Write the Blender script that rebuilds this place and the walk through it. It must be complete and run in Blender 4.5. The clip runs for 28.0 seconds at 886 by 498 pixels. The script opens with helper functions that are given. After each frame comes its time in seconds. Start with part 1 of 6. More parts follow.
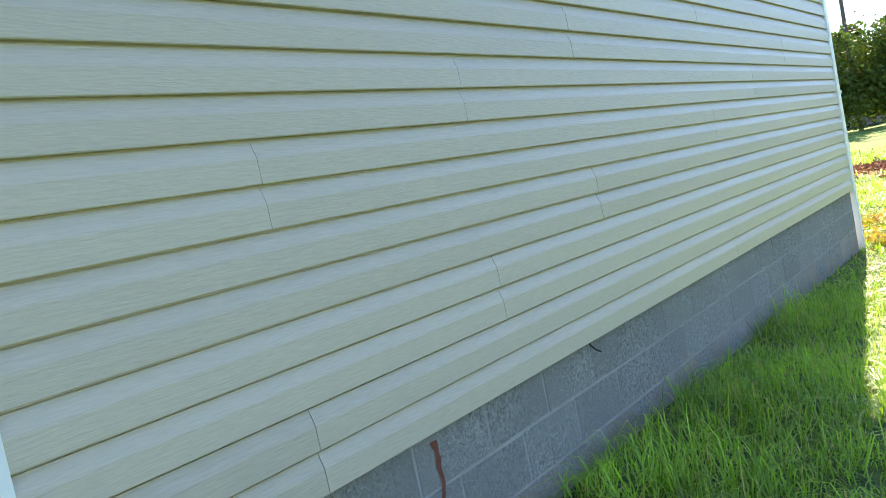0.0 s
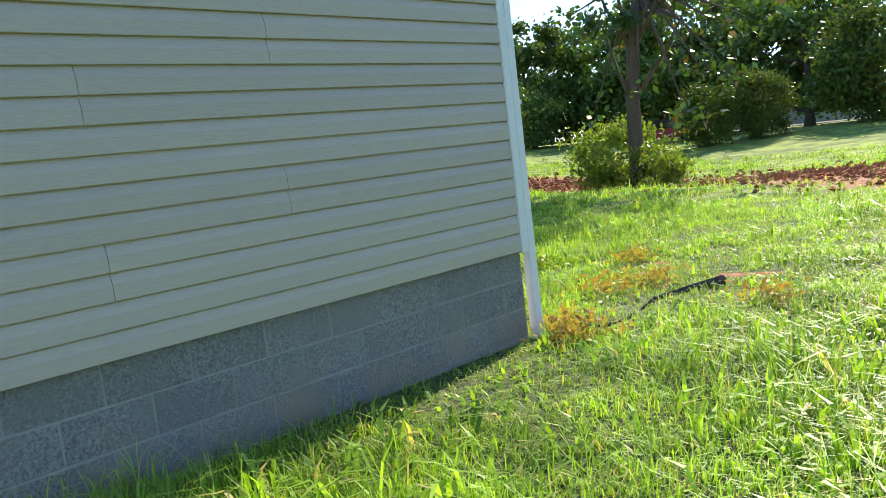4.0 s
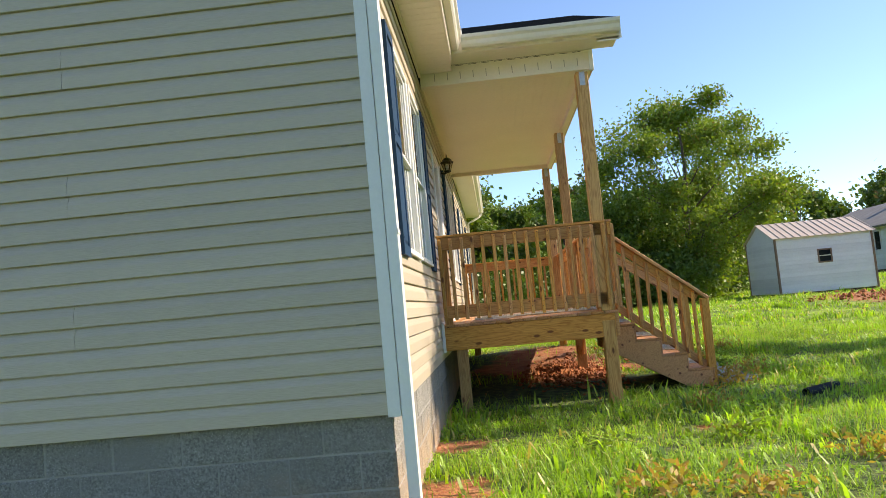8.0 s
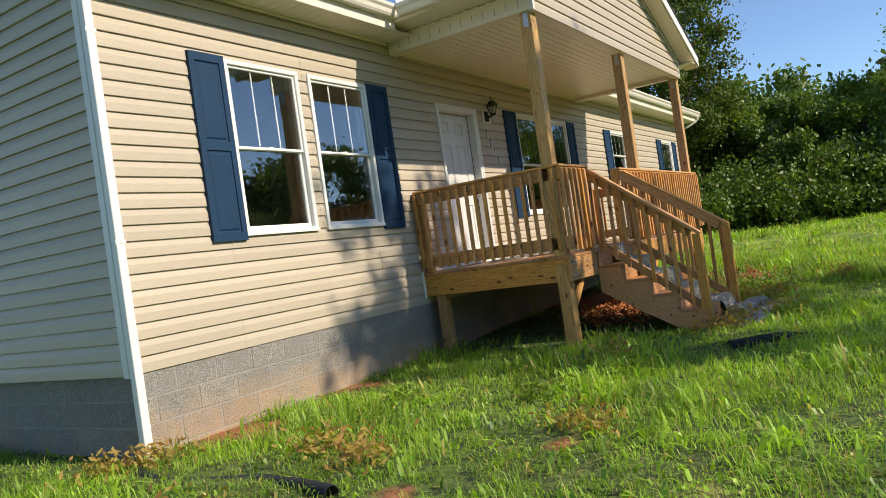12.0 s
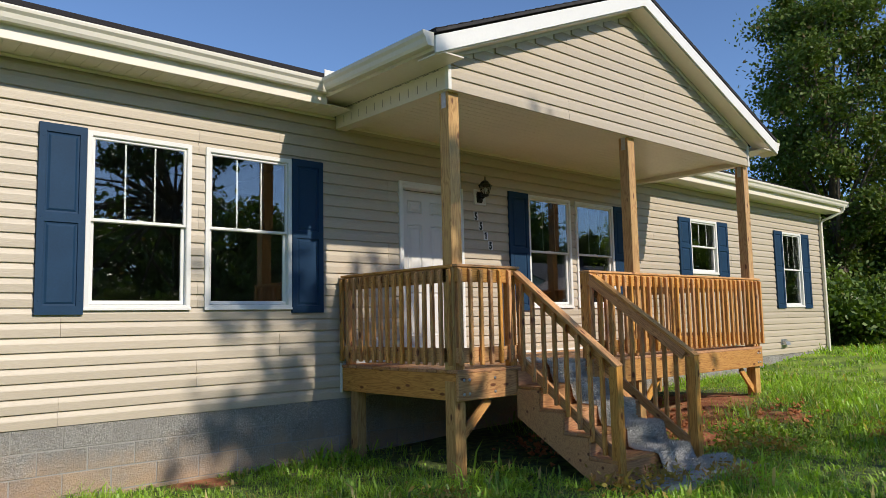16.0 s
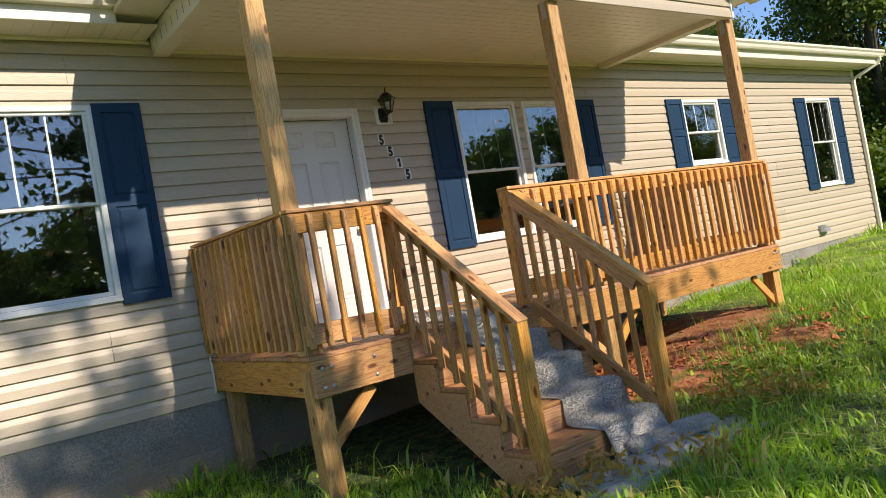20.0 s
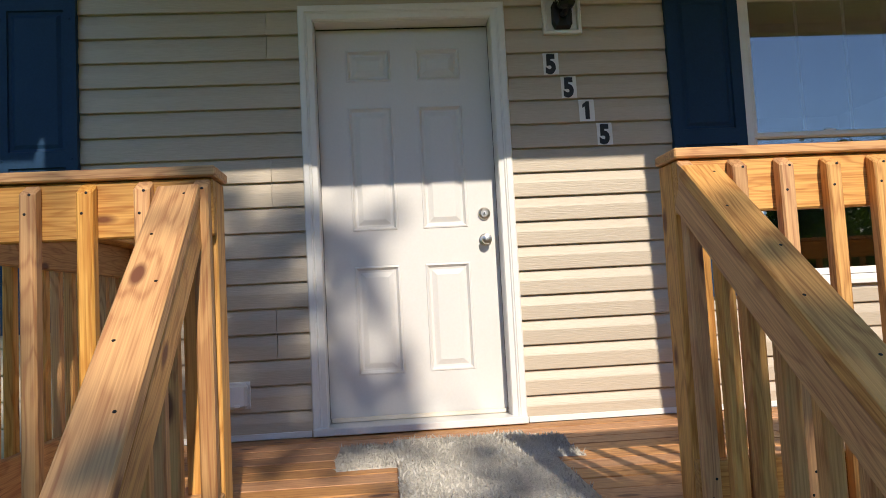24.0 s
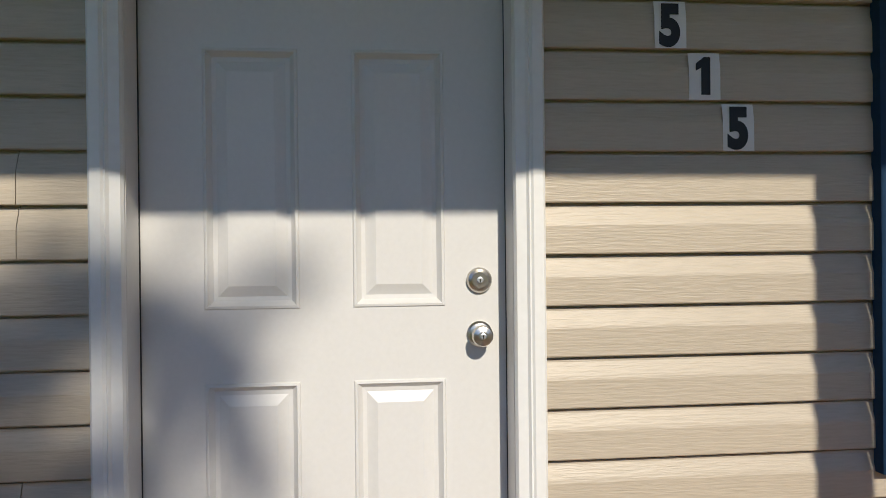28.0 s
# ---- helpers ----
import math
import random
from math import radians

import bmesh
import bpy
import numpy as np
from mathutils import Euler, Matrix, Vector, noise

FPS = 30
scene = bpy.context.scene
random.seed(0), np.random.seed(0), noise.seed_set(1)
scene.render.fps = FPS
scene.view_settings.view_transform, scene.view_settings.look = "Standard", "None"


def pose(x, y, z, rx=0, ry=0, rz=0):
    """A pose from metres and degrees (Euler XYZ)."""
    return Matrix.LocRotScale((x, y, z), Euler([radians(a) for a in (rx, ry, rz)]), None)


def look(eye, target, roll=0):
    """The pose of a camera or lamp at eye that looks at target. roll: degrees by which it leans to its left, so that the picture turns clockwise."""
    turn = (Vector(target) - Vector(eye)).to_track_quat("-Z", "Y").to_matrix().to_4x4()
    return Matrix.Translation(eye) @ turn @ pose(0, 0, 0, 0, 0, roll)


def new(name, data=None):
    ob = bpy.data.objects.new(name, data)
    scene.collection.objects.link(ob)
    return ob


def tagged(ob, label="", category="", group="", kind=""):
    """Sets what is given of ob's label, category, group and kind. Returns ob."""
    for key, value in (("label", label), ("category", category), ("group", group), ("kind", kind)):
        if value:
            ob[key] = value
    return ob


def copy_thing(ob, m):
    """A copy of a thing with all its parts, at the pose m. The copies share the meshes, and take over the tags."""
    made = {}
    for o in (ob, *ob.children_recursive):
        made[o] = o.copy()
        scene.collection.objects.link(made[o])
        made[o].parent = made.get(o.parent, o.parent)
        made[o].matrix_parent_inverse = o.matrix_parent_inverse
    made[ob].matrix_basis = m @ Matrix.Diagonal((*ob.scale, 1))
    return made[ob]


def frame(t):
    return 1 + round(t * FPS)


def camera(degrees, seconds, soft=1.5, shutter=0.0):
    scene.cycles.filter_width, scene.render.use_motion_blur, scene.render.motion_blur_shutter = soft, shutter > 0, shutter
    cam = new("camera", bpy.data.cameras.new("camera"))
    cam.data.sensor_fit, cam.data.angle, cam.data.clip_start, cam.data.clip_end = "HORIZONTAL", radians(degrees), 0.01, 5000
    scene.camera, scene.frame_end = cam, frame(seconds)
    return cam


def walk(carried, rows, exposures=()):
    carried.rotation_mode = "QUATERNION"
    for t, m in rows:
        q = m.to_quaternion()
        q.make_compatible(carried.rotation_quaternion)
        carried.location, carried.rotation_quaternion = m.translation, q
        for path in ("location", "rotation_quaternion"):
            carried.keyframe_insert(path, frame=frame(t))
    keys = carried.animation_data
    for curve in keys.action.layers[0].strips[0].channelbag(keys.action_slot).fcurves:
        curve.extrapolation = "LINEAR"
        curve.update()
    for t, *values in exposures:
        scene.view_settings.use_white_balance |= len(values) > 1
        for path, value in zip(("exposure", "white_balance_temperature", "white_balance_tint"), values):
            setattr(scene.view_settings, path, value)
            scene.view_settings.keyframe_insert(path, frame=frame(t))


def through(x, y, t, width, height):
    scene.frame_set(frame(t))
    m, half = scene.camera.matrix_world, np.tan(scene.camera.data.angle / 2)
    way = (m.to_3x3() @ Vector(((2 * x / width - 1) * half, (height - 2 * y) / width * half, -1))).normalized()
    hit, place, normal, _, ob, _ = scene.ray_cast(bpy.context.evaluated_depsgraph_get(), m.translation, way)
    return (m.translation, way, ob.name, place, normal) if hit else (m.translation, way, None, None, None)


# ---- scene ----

# ================= camera =================
cam = camera(61.8, 28.0, soft=0.8)
PATH = [
    (0, (-6.686, 8.493, 0.362), (-5.391, 6.974, 0.227), -11.5),
    (0.5, (-6.946, 7.964, 0.352), (-5.643, 6.451, 0.24), -12.7),
    (1, (-7.145, 7.404, 0.307), (-5.696, 6.04, 0.107), -13.8),
    (1.5, (-7.263, 6.776, 0.284), (-5.801, 5.43, 0.063), -12.1),
    (2, (-7.47, 6.143, 0.32), (-5.971, 4.83, 0.154), -10.9),
    (2.5, (-7.693, 5.578, 0.294), (-6.228, 4.232, 0.089), -11.7),
    (3, (-7.858, 4.979, 0.254), (-6.46, 3.567, 0.026), -10.9),
    (3.5, (-8.115, 4.4, 0.299), (-6.694, 3.016, 0.045), -8.2),
    (5.5, (-8.635, 2.093, 0.337), (-6.936, 1.04, 0.415), -9.3),
    (6, (-8.675, 1.54, 0.203), (-6.786, 0.922, 0.419), -9.3),
    (6.5, (-8.812, 0.996, 0.182), (-6.838, 0.765, 0.406), -7.6),
    (7, (-8.933, 0.461, 0.131), (-6.943, 0.337, 0.296), -6.8),
    (7.5, (-9.033, -0.066, 0.134), (-7.039, -0.129, 0.275), -6.2),
    (8, (-9.105, -0.631, 0.156), (-7.115, -0.505, 0.318), -5.3),
    (8.5, (-9.211, -1.249, 0.278), (-7.273, -0.789, 0.459), -5.6),
    (9, (-9.257, -1.796, 0.306), (-7.386, -1.109, 0.477), -6.4),
    (9.5, (-9.179, -2.37, 0.239), (-7.31, -1.669, 0.353), -7.0),
    (10, (-9.096, -3.011, 0.192), (-7.214, -2.34, 0.282), -6.4),
    (10.5, (-8.989, -3.573, 0.202), (-7.148, -2.801, 0.319), -6.1),
    (11, (-8.824, -4.049, 0.253), (-7.049, -3.134, 0.375), -6.7),
    (11.5, (-8.651, -4.634, 0.231), (-6.93, -3.618, 0.317), -7.7),
    (12, (-8.369, -5.08, 0.187), (-6.68, -4.009, 0.199), -8.2),
    (12.5, (-8.02, -5.511, 0.254), (-6.361, -4.394, 0.242), -7.9),
    (13, (-7.685, -5.912, 0.312), (-6.077, -4.724, 0.35), -7.0),
    (13.5, (-7.292, -6.173, 0.353), (-5.752, -4.901, 0.458), -6.5),
    (15.5, (-5.74, -6.997, 0.419), (-4.398, -5.523, 0.579), -2.0),
    (16, (-5.613, -7.039, 0.43), (-4.291, -5.552, 0.626), -1.2),
    (16.5, (-5.574, -7.029, 0.45), (-4.237, -5.555, 0.651), -1.5),
    (17, (-5.509, -6.998, 0.439), (-4.134, -5.556, 0.61), -2.5),
    (17.5, (-5.393, -7.049, 0.43), (-3.975, -5.644, 0.563), -3.5),
    (18, (-5.149, -6.985, 0.413), (-3.714, -5.596, 0.515), -4.5),
    (18.5, (-4.719, -6.833, 0.449), (-3.298, -5.43, 0.56), -5.3),
    (19, (-4.179, -6.761, 0.463), (-2.837, -5.282, 0.584), -7.6),
    (19.5, (-3.681, -6.637, 0.425), (-2.433, -5.077, 0.517), -10.3),
    (20, (-3.113, -6.458, 0.44), (-1.904, -4.866, 0.477), -10.1),
    (20.5, (-2.537, -6.252, 0.473), (-1.385, -4.618, 0.459), -8.9),
    (22.5, (-0.564, -5.044, 0.611), (0.055, -3.143, 0.626), -4.0),
    (23, (-0.153, -4.57, 0.574), (0.27, -2.617, 0.65), -3.2),
    (23.5, (0.087, -4.16, 0.608), (0.349, -2.18, 0.714), -3.0),
    (24, (0.319, -3.772, 0.612), (0.473, -1.783, 0.754), -3.0),
    (24.5, (0.443, -3.433, 0.609), (0.554, -1.455, 0.881), -2.3),
    (25, (0.501, -3.085, 0.693), (0.641, -1.135, 1.113), -1.8),
    (25.5, (0.568, -2.721, 0.731), (0.643, -0.777, 1.192), -1.4),
    (26, (0.537, -2.488, 0.813), (0.595, -0.515, 1.138), -1.6),
    (26.5, (0.529, -2.316, 0.939), (0.639, -0.323, 1.063), -1.6),
    (27, (0.587, -2.125, 1.038), (0.724, -0.13, 1.085), -1.1),
    (27.5, (0.532, -1.973, 1.139), (0.703, 0.019, 1.117), -0.7),
    (28, (0.566, -1.8, 1.154), (0.762, 0.19, 1.147), -0.6),
]
EXPO = [(0.0, 2.05, 7500, 14), (1.0, 2.2, 7500, 14), (2.5, 1.72, 7200, 13), (3.3, 1.5, 7100, 13), (5.0, 1.05, 7000, 12), (6.5, 0.95, 7100, 13), (8.0, 1.08, 7800, 14), (9.0, 0.85, 8300, 13), (10.0, 0.60, 8300, 12), (11.0, 0.56, 8000, 11), (13.0, 0.40, 7000, 11), (16.0, 0.20, 6800, 11), (18.0, 0.45, 6900, 11), (20.0, 0.65, 7300, 14), (22.5, 0.52, 7100, 13), (24.0, 0.42, 7000, 12), (26.0, 0.58, 6900, 10), (27.0, 0.28, 6800, 9), (28.0, 0.15, 6700, 9)]
walk(cam, [(t, look(eye, target, roll)) for t, eye, target, roll in PATH], EXPO)

# ================= light =================
SUN_AZ, SUN_EL = -80.0, 33.8          # degrees: from +x, and above the horizon
world = bpy.data.worlds.new("world")
scene.world = world
world.use_nodes = True
wn = world.node_tree
sky = wn.nodes.new("ShaderNodeTexSky")
sky.sky_type, sky.sun_disc = "NISHITA", False
sky.sun_elevation, sky.sun_rotation = radians(SUN_EL), radians(90 - SUN_AZ)
sky.altitude, sky.air_density, sky.dust_density, sky.ozone_density = 300, 0.8, 0.15, 6.0
wn.links.new(sky.outputs[0], wn.nodes["Background"].inputs[0])
wn.nodes["Background"].inputs[1].default_value = 0.148
sun_dir = Vector((math.cos(radians(SUN_AZ)) * math.cos(radians(SUN_EL)), math.sin(radians(SUN_AZ)) * math.cos(radians(SUN_EL)), math.sin(radians(SUN_EL))))
sun_data = bpy.data.lights.new("sun", "SUN")
sun_data.energy, sun_data.angle, sun_data.color = 3.75, radians(0.53), (1.0, 0.93, 0.82)
sun = new("sun", sun_data)
sun.matrix_world = look(sun_dir * 60, (0, 0, 0))


# ================= materials =================
def mat(name, color, rough=0.6, metal=0.0, var=0.12, big=1.5, fine=60.0, bump=0.15, dist=0.002, stretch=(1, 1, 1), piece=0.08,
        second=None, cover=0.5, ior=1.45, soft=0.15, world_space=False):
    """A surface with two scales of variation, fine relief and a slight change from piece to piece. second: a colour of stains or wear."""
    m = bpy.data.materials.new(name)
    m.use_nodes = True
    nt, L = m.node_tree, m.node_tree.links
    b = nt.nodes["Principled BSDF"]
    b.inputs["Roughness"].default_value, b.inputs["Metallic"].default_value, b.inputs["IOR"].default_value = rough, metal, ior
    info = nt.nodes.new("ShaderNodeObjectInfo")
    if world_space:
        src = nt.nodes.new("ShaderNodeNewGeometry").outputs["Position"]
    else:
        src = nt.nodes.new("ShaderNodeTexCoord").outputs["Object"]
    mp = nt.nodes.new("ShaderNodeMapping")
    mp.inputs["Scale"].default_value = stretch
    L.new(src, mp.inputs["Vector"])
    off = nt.nodes.new("ShaderNodeVectorMath")
    off.operation = "ADD"
    L.new(mp.outputs[0], off.inputs[0])
    if not world_space:
        k = nt.nodes.new("ShaderNodeMath")
        k.operation, k.inputs[1].default_value = "MULTIPLY", 37.0
        L.new(info.outputs["Random"], k.inputs[0])
        L.new(k.outputs[0], off.inputs[1])

    def nz(scale, detail=4.0):
        n = nt.nodes.new("ShaderNodeTexNoise")
        n.inputs["Scale"].default_value, n.inputs["Detail"].default_value = scale, detail
        L.new(off.outputs[0], n.inputs["Vector"])
        return n.outputs["Fac"]
    a, f = nz(big), nz(fine, 3.0)
    mx = nt.nodes.new("ShaderNodeMixRGB")
    lo, hi = [max(0, c * (1 - var)) for c in color], [min(1, c * (1 + var)) for c in color]
    mx.inputs[1].default_value, mx.inputs[2].default_value = (*lo, 1), (*hi, 1)
    add = nt.nodes.new("ShaderNodeMath")
    add.operation, add.inputs[1].default_value = "MULTIPLY_ADD", 0.5
    L.new(f, add.inputs[0])
    half = nt.nodes.new("ShaderNodeMath")
    half.operation, half.inputs[1].default_value = "MULTIPLY", 0.5
    L.new(a, half.inputs[0])
    L.new(half.outputs[0], add.inputs[2])
    rp = nt.nodes.new("ShaderNodeMapRange")
    rp.inputs[1].default_value, rp.inputs[2].default_value = 0.35, 0.65
    L.new(add.outputs[0], rp.inputs[0])
    L.new(rp.outputs[0], mx.inputs[0])
    out = mx.outputs[0]
    if second:
        s2 = nt.nodes.new("ShaderNodeMapRange")
        s2.inputs[1].default_value, s2.inputs[2].default_value = 1 - cover - soft / 2, 1 - cover + soft / 2
        L.new(nz(big * 2.3, 6.0), s2.inputs[0])
        m2 = nt.nodes.new("ShaderNodeMixRGB")
        m2.inputs[2].default_value = (*second, 1)
        L.new(s2.outputs[0], m2.inputs[0])
        L.new(out, m2.inputs[1])
        out = m2.outputs[0]
    hs = nt.nodes.new("ShaderNodeHueSaturation")
    v = nt.nodes.new("ShaderNodeMapRange")
    v.inputs[3].default_value, v.inputs[4].default_value = 1 - piece, 1 + piece
    L.new(info.outputs["Random"], v.inputs[0])
    L.new(v.outputs[0], hs.inputs["Value"])
    L.new(out, hs.inputs["Color"])
    L.new(hs.outputs[0], b.inputs["Base Color"])
    if bump:
        bp = nt.nodes.new("ShaderNodeBump")
        bp.inputs["Strength"].default_value, bp.inputs["Distance"].default_value = bump, dist
        L.new(f, bp.inputs["Height"])
        L.new(bp.outputs[0], b.inputs["Normal"])
    return m


M_SIDING = mat("vinyl_siding", (0.48, 0.415, 0.325), rough=0.42, var=0.08, big=0.8, fine=170, bump=0.85, dist=0.0018, stretch=(0.1, 0.1, 1), piece=0.03)
M_WHITE = mat("white_vinyl", (0.74, 0.74, 0.72), rough=0.4, var=0.03, big=2, fine=50, bump=0.03, piece=0.02)
M_CREAM = mat("cream_aluminium", (0.78, 0.71, 0.6), rough=0.38, var=0.04, big=1.5, fine=30, bump=0.03, piece=0.02)
M_GUTTER = mat("gutter_enamel", (0.74, 0.70, 0.61), rough=0.32, var=0.04, big=1.2, fine=30, bump=0.03, piece=0.02)
M_DOOR = mat("door_paint", (0.66, 0.65, 0.63), rough=0.38, var=0.025, big=2, fine=70, bump=0.05, dist=0.0006, piece=0.0)
M_SHUTTER = mat("blue_shutter", (0.011, 0.040, 0.088), rough=0.6, var=0.12, big=3, fine=80, bump=0.06, piece=0.06, ior=1.28)
M_MORTAR = mat("mortar", (0.29, 0.28, 0.26), rough=0.95, var=0.15, big=5, fine=120, bump=0.4, dist=0.003, world_space=True)
M_SHINGLE = mat("shingles", (0.035, 0.033, 0.036), rough=0.9, var=0.4, big=8, fine=220, bump=0.7, dist=0.004, piece=0.25)
M_BLACK = mat("black_metal", (0.012, 0.011, 0.011), rough=0.4, metal=0.3, var=0.2, bump=0.05)
M_NICKEL = mat("satin_nickel", (0.6, 0.57, 0.52), rough=0.28, metal=1.0, var=0.05, bump=0.02)
M_GALV = mat("galvanised_steel", (0.5, 0.52, 0.54), rough=0.45, metal=1.0, var=0.15, big=12, bump=0.05)
M_CARPET = mat("grey_carpet", (0.6, 0.575, 0.52), rough=1.0, var=0.3, big=5, fine=130, bump=1.0, dist=0.012, piece=0.0, second=(0.5, 0.465, 0.405), cover=0.3)
M_CAULK = mat("ink_black", (0.012, 0.012, 0.014), rough=0.5, var=0.05, bump=0)
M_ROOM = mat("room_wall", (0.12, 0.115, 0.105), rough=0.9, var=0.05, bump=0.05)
# cream trim darkened to give the shade inside the beam's slots
M_SLOT_SHADE = mat("slot_shade_beige", (0.33, 0.30, 0.25), rough=0.7, var=0.1, bump=0.05)
M_RUST = mat("rust", (0.16, 0.05, 0.03), rough=0.9, var=0.4, fine=90, bump=0.4)
M_PIPE = mat("black_pipe", (0.02, 0.02, 0.022), rough=0.45, var=0.2, bump=0.1)


def wood(name, color, dark, grain=1.0, rough=0.62, knots=True):
    """Sawn softwood, its grain along the piece's own x."""
    m = bpy.data.materials.new(name)
    m.use_nodes = True
    nt, L = m.node_tree, m.node_tree.links
    b = nt.nodes["Principled BSDF"]
    b.inputs["Roughness"].default_value = rough
    info, tc = nt.nodes.new("ShaderNodeObjectInfo"), nt.nodes.new("ShaderNodeTexCoord")
    k = nt.nodes.new("ShaderNodeMath")
    k.operation, k.inputs[1].default_value = "MULTIPLY", 53.0
    L.new(info.outputs["Random"], k.inputs[0])
    off = nt.nodes.new("ShaderNodeVectorMath")
    off.operation = "ADD"
    L.new(tc.outputs["Object"], off.inputs[0])
    L.new(k.outputs[0], off.inputs[1])

    def tex(scale, noise_scale, detail, dist=0.0):
        mp = nt.nodes.new("ShaderNodeMapping")
        mp.inputs["Scale"].default_value = scale
        L.new(off.outputs[0], mp.inputs["Vector"])
        n = nt.nodes.new("ShaderNodeTexNoise")
        n.inputs["Scale"].default_value, n.inputs["Detail"].default_value, n.inputs["Distortion"].default_value = noise_scale, detail, dist
        L.new(mp.outputs[0], n.inputs["Vector"])
        return n.outputs["Fac"]
    broad = tex((0.6, 6, 6), 1.6 * grain, 3, 0.6)
    vo = nt.nodes.new("ShaderNodeTexVoronoi")
    vo.inputs["Scale"].default_value = 1.0
    vmap = nt.nodes.new("ShaderNodeMapping")
    vmap.inputs["Scale"].default_value = (3.6, 9, 9)
    L.new(off.outputs[0], vmap.inputs["Vector"])
    L.new(vmap.outputs[0], vo.inputs["Vector"])
    swirl = nt.nodes.new("ShaderNodeMapRange")
    swirl.inputs[1].default_value, swirl.inputs[2].default_value, swirl.inputs[3].default_value, swirl.inputs[4].default_value = 0.0, 0.5, 9.0, 0.0
    L.new(vo.outputs["Distance"], swirl.inputs[0])
    rings = nt.nodes.new("ShaderNodeMath")
    rings.operation, rings.inputs[1].default_value = "MULTIPLY_ADD", 75.0
    L.new(broad, rings.inputs[0])
    L.new(swirl.outputs[0], rings.inputs[2])
    sn = nt.nodes.new("ShaderNodeMath")
    sn.operation = "SINE"
    L.new(rings.outputs[0], sn.inputs[0])
    up01 = nt.nodes.new("ShaderNodeMath")
    up01.operation, up01.inputs[1].default_value, up01.inputs[2].default_value = "MULTIPLY_ADD", 0.5, 0.5
    L.new(sn.outputs[0], up01.inputs[0])
    line = nt.nodes.new("ShaderNodeMath")
    line.operation, line.inputs[1].default_value = "POWER", 2.6
    L.new(up01.outputs[0], line.inputs[0])
    fib = tex((1.5, 90, 90), 3.0, 4)
    mixf = nt.nodes.new("ShaderNodeMath")
    mixf.operation, mixf.inputs[1].default_value = "MULTIPLY_ADD", 0.27
    L.new(line.outputs[0], mixf.inputs[0])
    L.new(fib, mixf.inputs[2])
    ramp = nt.nodes.new("ShaderNodeMapRange")
    ramp.inputs[1].default_value, ramp.inputs[2].default_value = 0.36, 0.86
    L.new(mixf.outputs[0], ramp.inputs[0])
    mx = nt.nodes.new("ShaderNodeMixRGB")
    mx.inputs[1].default_value, mx.inputs[2].default_value = (*color, 1), (*dark, 1)
    L.new(ramp.outputs[0], mx.inputs[0])
    out = mx.outputs[0]
    if knots:
        kr = nt.nodes.new("ShaderNodeMapRange")
        kr.inputs[1].default_value, kr.inputs[2].default_value, kr.inputs[3].default_value, kr.inputs[4].default_value = 0.10, 0.17, 1.0, 0.0
        L.new(vo.outputs["Distance"], kr.inputs[0])
        m3 = nt.nodes.new("ShaderNodeMixRGB")
        m3.inputs[2].default_value = (dark[0] * 0.4, dark[1] * 0.3, dark[2] * 0.3, 1)
        L.new(kr.outputs[0], m3.inputs[0])
        L.new(out, m3.inputs[1])
        out = m3.outputs[0]
    hs = nt.nodes.new("ShaderNodeHueSaturation")
    v = nt.nodes.new("ShaderNodeMapRange")
    v.inputs[3].default_value, v.inputs[4].default_value = 0.76, 1.14
    L.new(info.outputs["Random"], v.inputs[0])
    L.new(v.outputs[0], hs.inputs["Value"])
    tone = nt.nodes.new("ShaderNodeTexWhiteNoise")
    tone.noise_dimensions = "1D"
    L.new(info.outputs["Random"], tone.inputs["W"])
    for sock, lo_, hi_ in (("Hue", 0.496, 0.502), ("Saturation", 0.9, 1.08)):
        sh_ = nt.nodes.new("ShaderNodeMapRange")
        sh_.inputs[3].default_value, sh_.inputs[4].default_value = lo_, hi_
        L.new(tone.outputs["Value"], sh_.inputs[0])
        L.new(sh_.outputs[0], hs.inputs[sock])
    L.new(out, hs.inputs["Color"])
    L.new(hs.outputs[0], b.inputs["Base Color"])
    bp = nt.nodes.new("ShaderNodeBump")
    bp.inputs["Strength"].default_value, bp.inputs["Distance"].default_value = 0.3, 0.002
    L.new(mixf.outputs[0], bp.inputs["Height"])
    L.new(bp.outputs[0], b.inputs["Normal"])
    return m


M_PINE = wood("treated_pine", (0.71, 0.385, 0.125), (0.43, 0.178, 0.048))
M_DECKW = wood("deck_boards", (0.58, 0.31, 0.135), (0.33, 0.14, 0.055), rough=0.55)
M_POSTW = wood("post_pine", (0.62, 0.39, 0.145), (0.36, 0.175, 0.055), grain=0.8)


def glass(name, tint=(0.5, 0.55, 0.56), ior=2.15):
    m = bpy.data.materials.new(name)
    m.use_nodes = True
    b = m.node_tree.nodes["Principled BSDF"]
    b.inputs["Base Color"].default_value = (*tint, 1)
    b.inputs["Roughness"].default_value, b.inputs["IOR"].default_value, b.inputs["Transmission Weight"].default_value = 0.012, ior, 1.0
    return m


M_GLASS = glass("window_glass")
M_CLEAR = glass("lantern_glass", (0.86, 0.86, 0.84), 1.3)


